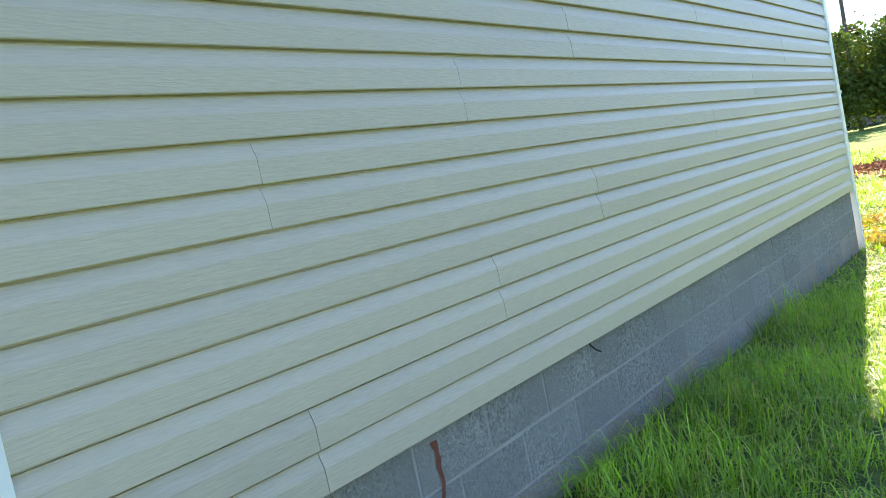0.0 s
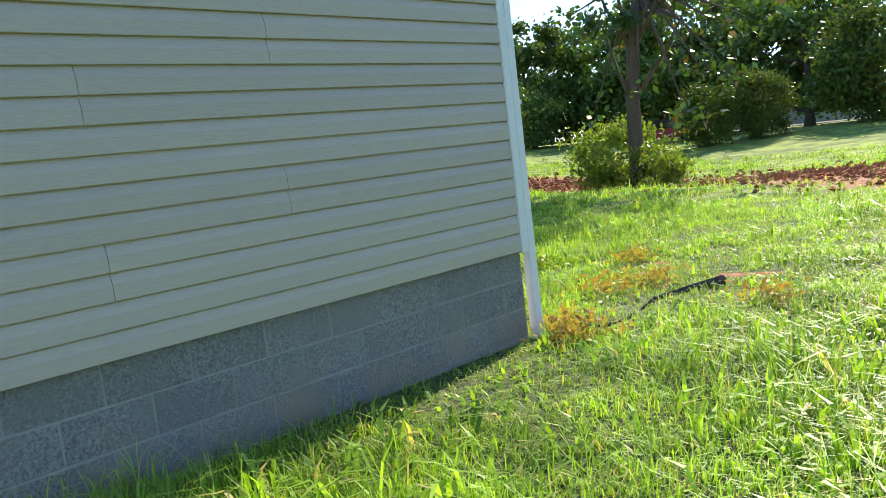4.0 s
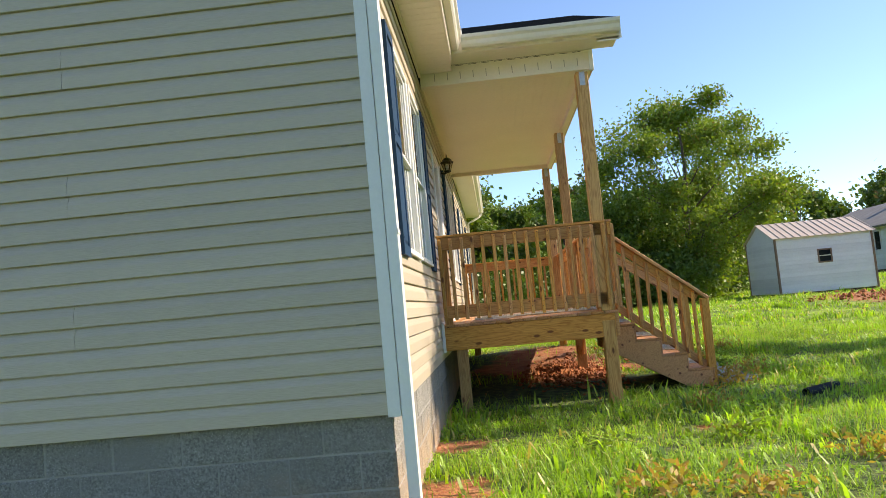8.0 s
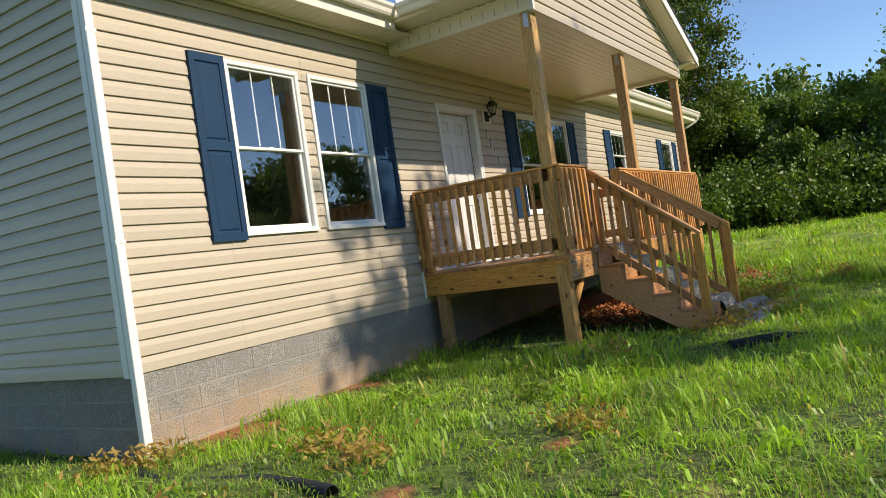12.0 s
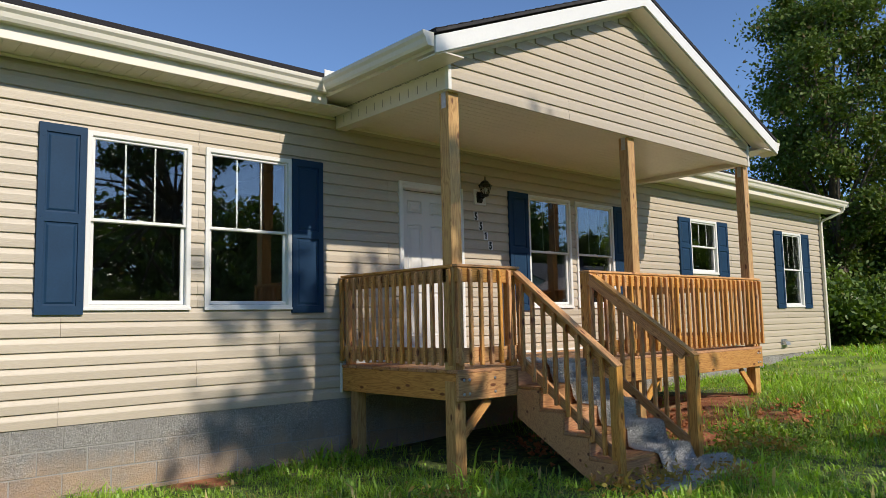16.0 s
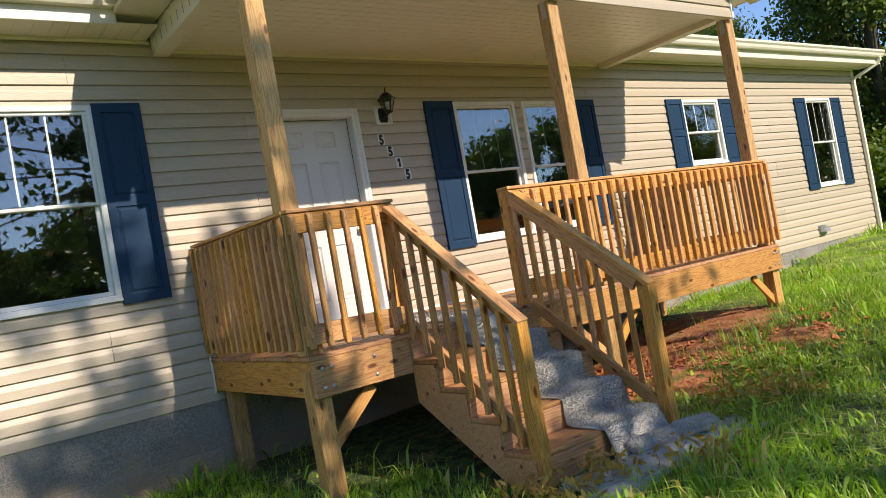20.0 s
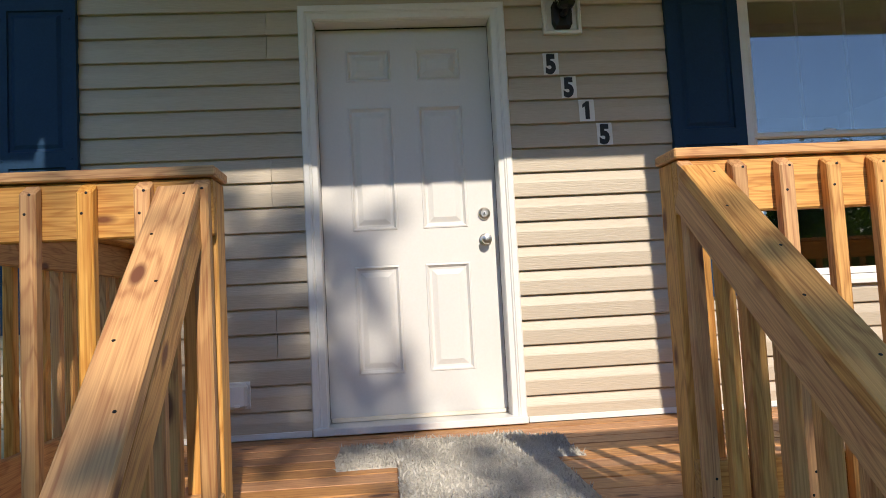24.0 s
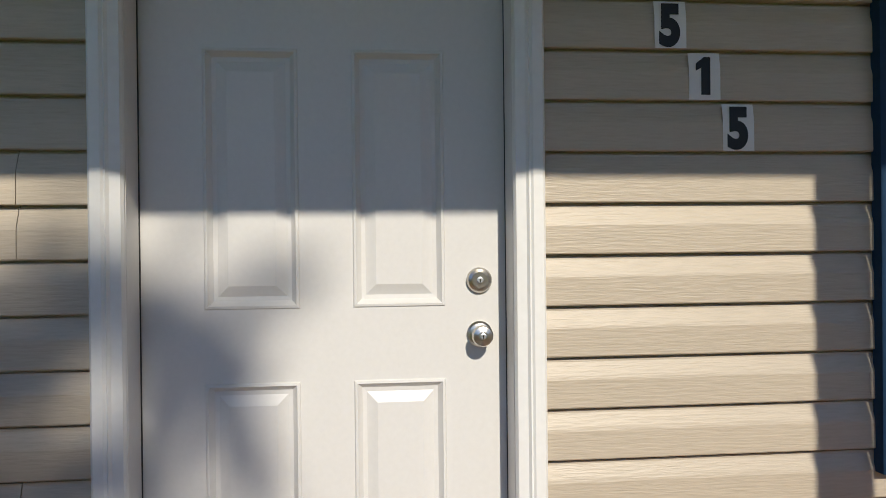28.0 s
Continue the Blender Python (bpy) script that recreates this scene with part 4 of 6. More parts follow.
SX0, SX1 = -0.13, 1.07                    # stair opening between the rails
OUTW = DY + 0.03
railing((DX0, OUTW), (-0.092, OUTW), (0, -1), "short pine railing with square balusters beside the stairs", gap=0.14)
railing((1.066, OUTW), (DX1, OUTW), (0, -1), "long pine railing with square balusters along the deck front")
railing((DX0 + 0.03, -0.06), (DX0 + 0.03, OUTW + 0.03), (-1, 0), "pine side railing with square balusters at the deck end", ends=(True, False))
railing((DX1 - 0.03, -0.06), (DX1 - 0.03, OUTW + 0.03), (1, 0), "pine side railing with square balusters at the deck end", ends=(True, False))

# ================= stairs =================
RISE, RUN, TREADS = 0.195, 0.285, 4
stairs = thing("porch_stairs", (0.47, -2.6, -1.0), "open wooden stairs with four treads up to the deck", "stairs")
for x in (SX0 - 0.02, 0.47, SX1 - 0.018):
    bm = bmesh.new()
    prof = [(DY - 0.001, RT - 0.02)]
    for k in range(TREADS + 1):
        y = DY - 0.001 - RUN * k
        z = DT - RISE * (k + 1) - 0.034
        prof += [(y, z), (y - RUN if k < TREADS else y - 0.02, z)]
    prof = prof[1:-1]
    end_y, end_z = prof[-1]
    prof += [(end_y, -1.12), (end_y + 0.1, -1.12), (DY - 0.001, -0.52)]
    fa, fb = [bm.verts.new((x, y, z)) for y, z in prof], [bm.verts.new((x + 0.038, y, z)) for y, z in prof]
    bm.faces.new(fa)
    bm.faces.new(fb[::-1])
    for i in range(len(prof)):
        bm.faces.new((fa[i], fb[i], fb[(i + 1) % len(prof)], fa[(i + 1) % len(prof)]))
    part("stringer", bm, M_PINE, stairs)
for k in range(TREADS):
    y, z = DY - RUN * k, DT - RISE * (k + 1)
    for a, b in ((0.0, 0.138), (0.144, 0.282)):
        box("tread", SX0 - 0.015, SX1 + 0.005, y - b - 0.025, y - a - 0.025 + 0.02, z - 0.032, z, M_DECKW, stairs, c=0.005)
    box("riser", SX0 - 0.018, SX1 + 0.018, y - 0.021, y - 0.003, z + 0.001, z + RISE - 0.034, M_DECKW, stairs)
box("riser", SX0 - 0.018, SX1 + 0.018, DY - RUN * TREADS - 0.021, DY - RUN * TREADS - 0.003, -1.1, DT - RISE * TREADS - 0.034, M_DECKW, stairs)
for xt, xb, s, y1_, z1_, drop in ((-0.16, -0.10, -1, -3.15, 0.02, 0.88), (1.103, 1.085, 1, -3.215, 0.06, 0.93)):
    r = thing("stair_railing", ((xt + xb) / 2, -2.6, -0.5), "sloping pine handrail with square balusters beside the stairs", "railing", "stair railings")
    y0_, z0_ = DY - 0.06, CAPZ - 0.05
    sl = (z1_ - z0_) / (y1_ - y0_)
    at = lambda y: z0_ + sl * (y - y0_)
    xa = lambda y: xt + (xb - xt) * (y - y0_) / (y1_ - y0_)
    gz = ground_z(xb, -3.15)
    box("post", xb - 0.044, xb + 0.044, y1_ + 0.01, y1_ + 0.098, gz - 0.2, at(y1_ + 0.055) - 0.055, M_PINE, r)
    nrm = Vector((0, -sl, 1)).normalized()
    cl, cr = Vector((xt, y0_, z0_)), Vector((xb, y1_, z1_))
    o = Vector((s * -0.026, 0, 0))
    cap = board("cap", cl - nrm * 0.019, cr - nrm * 0.019, 0.036, 0.096, M_PINE, r, up=tuple(nrm))
    board("top_rail", cl + o - nrm * 0.082, cr + o - nrm * 0.082 + Vector((0, 0.08, 0.08 * sl)), 0.088, 0.036, M_PINE, r, up=tuple(nrm))
    lo = Vector((0, 0, -drop))
    board("bottom_rail", cl + o + lo, cr + o + lo + Vector((0, 0.1, 0.1 * sl)), 0.088, 0.036, M_PINE, r, up=tuple(nrm))
    for k in range(9):
        y = y0_ - 0.06 - k * 0.128
        x = xa(y) + s * 0.012
        baluster((x, y, at(y) - drop - 0.06), (x, y, at(y) - 0.06), (0, 1, 0), (s, 0, 0), r, (0.06, drop - 0.1))
    turn = Vector((0, -1, 0)).rotation_difference(nrm).to_matrix().to_4x4()
    for k in range(9):
        p = cl.lerp(cr, 0.03 + 0.94 * k / 8) + Vector((0.02 * (-1) ** k, 0, 0))
        put("nail", nail_mesh, None, cap, Matrix.Translation(p - nrm * 0.001) @ turn)


# ================= red clay clods under the stairs and along the deck =================
def clods(count, x0, x1, y0, y1, seed):
    rng = np.random.default_rng(seed)
    vs, fs = [], []
    oct_f = ((0, 2, 4), (2, 1, 4), (1, 3, 4), (3, 0, 4), (2, 0, 5), (1, 2, 5), (3, 1, 5), (0, 3, 5))
    for _ in range(count):
        x, y = rng.normal((x0 + x1) / 2, (x1 - x0) / 4), rng.normal((y0 + y1) / 2, (y1 - y0) / 4)
        r = 0.012 + 0.03 * rng.random() ** 3
        c = np.array([x, y, ground_z(x, y) + r * 0.35 + 0.05 * math.exp(-(((x - (x0 + x1) / 2) / (x1 - x0) * 3) ** 2 + ((y - (y0 + y1) / 2) / (y1 - y0) * 3) ** 2))])
        b = len(vs)
        for d in ((1, 0, 0), (-1, 0, 0), (0, 1, 0), (0, -1, 0), (0, 0, 0.8), (0, 0, -0.8)):
            vs.append(tuple(c + (np.array(d) + rng.normal(0, 0.22, 3)) * r * rng.uniform(0.7, 1.3)))
        fs += [tuple(b + i for i in f) for f in oct_f]
    return mesh_of(vs, fs)


M_CLAY = mat("red_clay", (0.40, 0.15, 0.055), rough=0.95, var=0.35, big=6, fine=60, bump=0.6, dist=0.01, second=(0.27, 0.09, 0.035), cover=0.4, world_space=True)
for k, a in enumerate(((1300, 0.4, 3.4, -2.3, -0.9, 1), (260, 2.2, 5.0, -3.4, -2.0, 2))):
    tagged(put("clay_clods", clods(*a), M_CLAY), "loose crumbs and clods of dry red clay by the deck", "soil", kind="stuff")
rng = np.random.default_rng(9)
vs, fs = [], []
for _ in range(5200):
    f, k = rng.random(), rng.integers(0, 3)
    (xa_, ya_), (xb_, yb_) = TRENCH[k], TRENCH[k + 1]
    x, y = xa_ + (xb_ - xa_) * f + rng.normal(0, 1.3), ya_ + (yb_ - ya_) * f + rng.normal(0, 1.3)
    r = 0.03 + 0.09 * rng.random() ** 3
    b = len(vs)
    for d in ((1, 0, 0), (-1, 0, 0), (0, 1, 0), (0, -1, 0), (0, 0, 0.7), (0, 0, -0.7)):
        vs.append(tuple(np.array([x, y, ground_z(x, y) + r * 0.3]) + (np.array(d) + rng.normal(0, 0.2, 3)) * r))
    fs += [tuple(b + i for i in f_) for f_ in ((0, 2, 4), (2, 1, 4), (1, 3, 4), (3, 0, 4), (2, 0, 5), (1, 2, 5), (3, 1, 5), (0, 3, 5))]
tagged(put("clay_clods", mesh_of(vs, fs), M_CLAY), "lumpy red clay of a filled trench across the lawn", "soil", kind="stuff")

# ================= windows =================
def ring_frame(bm, x0, x1, z0, z1, w, y0, y1):
    """A mitred rectangular frame, w wide, between depths y0 (front) and y1, with an eased inner edge."""
    loops = []
    for ins, y in ((0.0, y1), (0.0, y0 + 0.003), (0.003, y0), (w - 0.006, y0), (w, y0 + 0.006), (w, y1)):
        loops.append([bm.verts.new(p) for p in ((x0 + ins, y, z0 + ins), (x1 - ins, y, z0 + ins), (x1 - ins, y, z1 - ins), (x0 + ins, y, z1 - ins))])
    for a, b in zip(loops, loops[1:] + loops[:1]):
        for k in range(4):
            bm.faces.new((a[k], a[(k + 1) % 4], b[(k + 1) % 4], b[k]))


def window(n, x0, x1, z0, z1, label):
    w = thing("window_%d" % n, ((x0 + x1) / 2, 0, z0), label, "window", kind="structure")
    bm = bmesh.new()
    ring_frame(bm, x0, x1, z0, z1, 0.047, -0.036, 0.06)
    fr = part("window_frame", bm, M_WHITE, w)
    box("window_sill", x0 - 0.004, x1 + 0.004, -0.046, -0.0365, z0 - 0.004, z0 + 0.022, M_WHITE, fr)
    mid = (z0 + z1) / 2 + 0.005
    a, b = x0 + 0.048, x1 - 0.048
    bm = bmesh.new()
    ring_frame(bm, a, b, mid - 0.018, z1 - 0.048, 0.026, -0.016, 0.012)
    up = part("upper_sash", bm, M_WHITE, w)
    bm = bmesh.new()
    ring_frame(bm, a, b, z0 + 0.05, mid + 0.016, 0.036, 0.014, 0.044)
    lo = part("lower_sash", bm, M_WHITE, w)
    for nm, za, zb, y, p in (("pane", mid + 0.008, z1 - 0.074, -0.004, up), ("pane", z0 + 0.086, mid - 0.02, 0.026, lo)):
        ob = box(nm, a + 0.024 + (0.01 if p is lo else 0), b - 0.024 - (0.01 if p is lo else 0), y, y + 0.006, za, zb, M_GLASS, p, c=0.0005)
        ob.visible_shadow = False
    for k in (1, 2):
        x = a + 0.026 + (b - a - 0.052) * k / 3
        box("muntin", x - 0.008, x + 0.008, 0.0035, 0.0095, mid + 0.008, z1 - 0.074, M_WHITE, up, c=0.001)
    box("sash_lock", (a + b) / 2 - 0.03, (a + b) / 2 + 0.03, -0.012, 0.01, mid - 0.0175 + 0.026, mid + 0.018, M_WHITE, up, c=0.002)
    return w


for n, (x0_, x1_, z0_, z1_) in enumerate(WINDOWS):
    window(n + 1, x0_, x1_, z0_, z1_, "white vinyl double-hung window with grilles in the upper sash" if n != 4 else "short white vinyl double-hung window set high in the wall")


# ================= shutters and panelled faces =================
def panelled(bm, xs, zs, panels, y, loops, back):
    """A slab face cut into cells at xs and zs; the cells named in panels are stepped by loops of (inset, depth)."""
    for i in range(len(xs) - 1):
        for j in range(len(zs) - 1):
            x0, x1, z0, z1 = xs[i], xs[i + 1], zs[j], zs[j + 1]
            if (i, j) in panels:
                rings = [[bm.verts.new(p) for p in ((x0 + s, y + d, z0 + s), (x1 - s, y + d, z0 + s), (x1 - s, y + d, z1 - s), (x0 + s, y + d, z1 - s))] for s, d in loops]
                for a, b in zip(rings, rings[1:]):
                    for k in range(4):
                        bm.faces.new((a[k], a[(k + 1) % 4], b[(k + 1) % 4], b[k]))
                bm.faces.new(rings[-1])
            else:
                bm.faces.new([bm.verts.new(p) for p in ((x0, y, z0), (x1, y, z0), (x1, y, z1), (x0, y, z1))])
    a, b = [[bm.verts.new(p) for p in ((xs[0], d, zs[0]), (xs[-1], d, zs[0]), (xs[-1], d, zs[-1]), (xs[0], d, zs[-1]))] for d in (y, back)]
    for k in range(4):
        bm.faces.new((a[k], a[(k + 1) % 4], b[(k + 1) % 4], b[k]))
    bm.faces.new(b)
    bmesh.ops.remove_doubles(bm, verts=bm.verts[:], dist=1e-5)


SHUT_LOOPS = ((0, 0), (0.004, 0.012), (0.018, 0.014), (0.034, 0.005), (0.036, 0.004))


def shutter(x0, x1, z0, z1, label):
    t = thing("shutter", ((x0 + x1) / 2, -0.03, z0), label, "shutter", "window shutters")
    bm = bmesh.new()
    mid, e = (z0 + z1) / 2 + 0.01, 0.058
    panelled(bm, [x0, x0 + e, x1 - e, x1], [z0, z0 + 0.075, mid - 0.04, mid + 0.04, z1 - 0.075, z1], {(1, 1), (1, 3)}, -0.048, SHUT_LOOPS, -0.012)
    part("shutter_body", bm, M_SHUTTER, t)
    for x in (x0 + e / 2, x1 - e / 2):
        for z in (z0 + 0.12, mid, z1 - 0.12):
            b2 = bmesh.new()
            bm_lathe(b2, ((0.006, -0.001), (0.006, 0.002), (0.002, 0.004)), (x, -0.048, z), 8, "y")
            part("fastener", b2, M_SHUTTER, t)


SH = "blue raised-panel shutter screwed to the siding beside a window"
for x0_, x1_, z0_, z1_ in ((-4.04, -3.65, 0.56, 2.237), (-1.56, -1.172, 0.56, 2.237), (1.852, 2.25, 0.565, 2.228), (4.30, 4.655, 0.565, 2.228),
                           (6.25, 6.635, 1.17, 2.22), (7.615, 8.0, 1.17, 2.22), (10.0, 10.38, 0.565, 2.22), (11.35, 11.73, 0.565, 2.22)):
    shutter(x0_, x1_, z0_, z1_, SH)

# ================= front door =================
door = thing("door_1", (0.457, 0, 0), "closed white six-panel front door with white casing", "door", kind="structure")
DOOR_Y = 0.102                            # face of the slab, set back in its frame
bm = bmesh.new()
xs, zs = [-0.001, 0.152, 0.388, 0.522, 0.758, 0.915], [0.045, 0.255, 0.815, 1.0, 1.658, 1.795, 1.968, 2.082]
panelled(bm, xs, zs, {(i, j) for i in (1, 3) for j in (1, 3, 5)}, DOOR_Y, ((0, 0), (0.003, -0.004), (0.009, -0.005), (0.013, 0.001), (0.021, 0.011), (0.032, 0.012), (0.054, 0.002), (0.059, 0.0)), DOOR_Y + 0.04)
part("door_slab", bm, M_DOOR, door)
CAS = [(0, 0), (0, -0.03), (0.006, -0.036), (0.03, -0.036), (0.036, -0.031), (0.04, -0.033), (0.046, -0.026), (0.07, -0.022), (0.075, -0.012), (0.075, 0.0)]
for x, s in ((-0.078, 1), (0.992, -1)):
    bm = bmesh.new()
    lo = [bm.verts.new((x + s * u, d, -0.012)) for u, d in CAS]
    hi = [bm.verts.new((x + s * u, d, 2.165 - u)) for u, d in CAS]
    for k in range(len(CAS)):
        bm.faces.new((lo[k], lo[(k + 1) % len(CAS)], hi[(k + 1) % len(CAS)], hi[k]))
    bm.faces.new(lo)
    bm.faces.new(hi)
    part("casing", bm, M_WHITE, door)
    xi = x + s * 0.076
    box("jamb", min(xi, xi - s * 0.02), max(xi, xi - s * 0.02), -0.006, 0.175, -0.01, 2.095, M_DOOR, door)
    xj = x + s * 0.0775
    box("weather_strip", min(xj, xj - s * 0.004), max(xj, xj - s * 0.004), DOOR_Y - 0.01, DOOR_Y - 0.002, 0.04, 2.085, M_CAULK, door, c=0.001)
box("weather_strip", 0.002, 0.912, DOOR_Y - 0.008, DOOR_Y - 0.0015, 2.0775, 2.0825, M_CAULK, door, c=0.001)
bm = bmesh.new()
lo = [bm.verts.new((-0.078 + u, d, 2.165 - u)) for u, d in CAS]
hi = [bm.verts.new((0.992 - u, d, 2.165 - u)) for u, d in CAS]
for k in range(len(CAS)):
    bm.faces.new((lo[k], lo[(k + 1) % len(CAS)], hi[(k + 1) % len(CAS)], hi[k]))
bm.faces.new(lo)
bm.faces.new(hi)
part("casing", bm, M_WHITE, door)
box("jamb", 0.0, 0.914, -0.006, 0.17, 2.083, 2.103, M_DOOR, door)
box("threshold", -0.075, 0.99, -0.075, 0.165, -0.014, 0.022, M_WHITE, door, "pale worn threshold")
box("sweep", 0.004, 0.91, DOOR_Y - 0.018, DOOR_Y - 0.001, 0.024, 0.046, M_CREAM, door)
for z, prof in ((1.066, ((0.033, 0), (0.033, 0.008), (0.029, 0.014), (0.021, 0.018), (0.02, 0.024), (0.004, 0.024))),
                (0.927, ((0.033, 0), (0.033, 0.006), (0.028, 0.011), (0.014, 0.014), (0.013, 0.032), (0.024, 0.042), (0.0275, 0.054), (0.024, 0.064), (0.012, 0.068), (0.003, 0.0685)))):
    bm = bmesh.new()
    bm_lathe(bm, prof, (0.846, DOOR_Y - 0.0005, z), 44, "y")
    lock = part("deadbolt" if z > 1 else "door_knob", bm, M_NICKEL, door, "satin nickel deadbolt" if z > 1 else "satin nickel round knob")
    bm = bmesh.new()
    bm_lathe(bm, ((0.009, 0), (0.009, 0.002), (0.006, 0.003)), (0.846, DOOR_Y - 0.0005 - prof[-1][1] + 0.0005, z), 14, "y")
    part("key_cylinder", bm, M_GALV, lock)
    box("keyhole", 0.8445, 0.8475, DOOR_Y - 0.0005 - prof[-1][1] - 0.0035, DOOR_Y - 0.0005 - prof[-1][1] - 0.002, z - 0.005, z + 0.004, M_BLACK, lock, c=0.0003)
tagged(box("baseboard", 1.0, DX1 - 0.02, -0.03, -0.02, -0.018, 0.012, M_WHITE, c=0.002), "white strip where the siding meets the deck", "trim", kind="structure")
tagged(box("baseboard", DX0 + 0.02, -0.085, -0.03, -0.02, -0.018, 0.012, M_WHITE, c=0.002), "white strip where the siding meets the deck", "trim", kind="structure")

# ================= lantern =================
lamp = thing("wall_lantern", (1.3, 0, 2.0), "black metal wall lantern with clear glass on a white mounting block", "wall lamp")
bm = bmesh.new()
ring_frame(bm, 1.197, 1.402, 1.983, 2.187, 0.022, -0.036, -0.01)
part("mounting_block", bm, M_WHITE, lamp, "white plastic mounting block")
box("mounting_plate", 1.218, 1.381, -0.022, -0.012, 2.004, 2.166, M_WHITE, lamp)
bm = bmesh.new()
oct_ = [(-0.055, -0.045), (-0.04, -0.075), (0.04, -0.075), (0.055, -0.045), (0.055, 0.045), (0.04, 0.075), (-0.04, 0.075), (-0.055, 0.045)]
fr = [[bm.verts.new((1.3 + x * k, y, 2.085 + z * k)) for x, z in oct_] for k, y in ((1, -0.021), (1, -0.03), (0.82, -0.042), (0.4, -0.048))]
for a, b in zip(fr, fr[1:]):
    for k in range(8):
        bm.faces.new((a[k], a[(k + 1) % 8], b[(k + 1) % 8], b[k]))
bm.faces.new(fr[-1])
part("backplate", bm, M_BLACK, lamp)
LC = Vector((1.297, -0.14, 0))
bm = bmesh.new()
bm_tube(bm, [(1.3, -0.04, 2.085), (1.3, -0.09, 2.07), (1.298, -0.13, 2.085), (1.297, -0.14, 2.11)], [0.016, 0.014, 0.014, 0.018], 10)
part("arm", bm, M_BLACK, lamp, smooth=True)
for nm, prof, n_, mt in (("base_cup", ((0.02, 2.075), (0.042, 2.085), (0.05, 2.1), (0.046, 2.108)), 6, M_BLACK),
                         ("roof", ((0.098, 2.222), (0.1, 2.228), (0.07, 2.25), (0.06, 2.268), (0.045, 2.285), (0.025, 2.296), (0.01, 2.3)), 6, M_BLACK),
                         ("finial", ((0.008, 2.298), (0.006, 2.31), (0.011, 2.318), (0.006, 2.326), (0.008, 2.335), (0.004, 2.35), (0.001, 2.362)), 10, M_BLACK),
                         ("bulb", ((0.012, 2.11), (0.013, 2.14), (0.024, 2.16), (0.027, 2.178), (0.018, 2.195), (0.004, 2.202)), 12, M_WHITE)):
    bm = bmesh.new()
    bm_lathe(bm, prof, LC, n_)
    part(nm, bm, mt, lamp)
for k in range(6):
    a0, a1 = 2 * math.pi * (k + 0.5) / 6, 2 * math.pi * (k + 1.5) / 6
    lo0, hi0 = LC + Vector((0.045 * math.cos(a0), 0.045 * math.sin(a0), 2.107)), LC + Vector((0.084 * math.cos(a0), 0.084 * math.sin(a0), 2.224))
    lo1, hi1 = LC + Vector((0.045 * math.cos(a1), 0.045 * math.sin(a1), 2.107)), LC + Vector((0.084 * math.cos(a1), 0.084 * math.sin(a1), 2.224))
    board("rib", lo0, hi0, 0.008, 0.008, M_BLACK, lamp, up=(math.cos(a0), math.sin(a0), 0.4), c=0.001)
    bm = bmesh.new()
    nrm = (hi0 - lo0).cross(lo1 - lo0).normalized() * 0.0015
    vs = [bm.verts.new(p + q) for q in (nrm, -nrm) for p in (lo0, lo1, hi1, hi0)]
    for f in ((0, 1, 2, 3), (7, 6, 5, 4), (0, 4, 5, 1), (1, 5, 6, 2), (2, 6, 7, 3), (3, 7, 4, 0)):
        bm.faces.new([vs[i] for i in f])
    part("pane", bm, M_CLEAR, lamp).visible_shadow = False


# ================= house numbers =================
def text_mesh(body, size):
    cu = bpy.data.curves.new("digit", "FONT")
    cu.body, cu.size, cu.extrude, cu.align_x, cu.offset = body, size, 0.0006, "CENTER", 0.0075
    ob = bpy.data.objects.new("digit", cu)
    scene.collection.objects.link(ob)
    me = bpy.data.meshes.new_from_object(ob.evaluated_get(bpy.context.evaluated_depsgraph_get()))
    bpy.data.objects.remove(ob)
    return me


for k, ch in enumerate("5515"):
    x, z = 1.228 + 0.0875 * k, 1.828 - 0.1275 * k
    t = thing("house_number", (x, -0.02, z - 0.06), "white plaque with a bold black figure %s stuck on the siding" % ("five" if ch == "5" else "one"), "house number", "house numbers")
    bm = bmesh.new()
    w, h = 0.041, 0.059
    pr = [(-h, -0.0215), (0.018, -0.0215), (0.024, -0.0205), (h, -0.014)]
    lo, hi = [bm.verts.new((x - w, y, z + q)) for q, y in pr], [bm.verts.new((x + w, y, z + q)) for q, y in pr]
    for i in range(3):
        bm.faces.new((lo[i], hi[i], hi[i + 1], lo[i + 1]))
    part("plaque", bm, M_WHITE, t)
    if ch == "1":
        bm = bmesh.new()
        ring = [(0.014, -0.047), (0.014, 0.047), (-0.003, 0.047), (-0.023, 0.031), (-0.023, 0.013), (-0.009, 0.021), (-0.009, -0.047)]
        fa, fb = [bm.verts.new((x + u, -0.0232, z + v)) for u, v in ring], [bm.verts.new((x + u, -0.0217, z + v)) for u, v in ring]
        bm.faces.new(fa)
        bm.faces.new(fb)
        for i in range(7):
            bm.faces.new((fa[i], fa[(i + 1) % 7], fb[(i + 1) % 7], fb[i]))
        part("figure", bm, M_CAULK, t, "bold black figure")
        continue
    me = text_mesh(ch, 0.135)
    part_m = Matrix.Translation((x - 0.002, -0.0225, z - 0.048)) @ Matrix.Rotation(math.pi / 2, 4, "X") @ Matrix.Diagonal((0.95 if ch == "1" else 0.8, 1.0, 1, 1))
    put("figure", me, M_CAULK, t, part_m, "bold black figure")

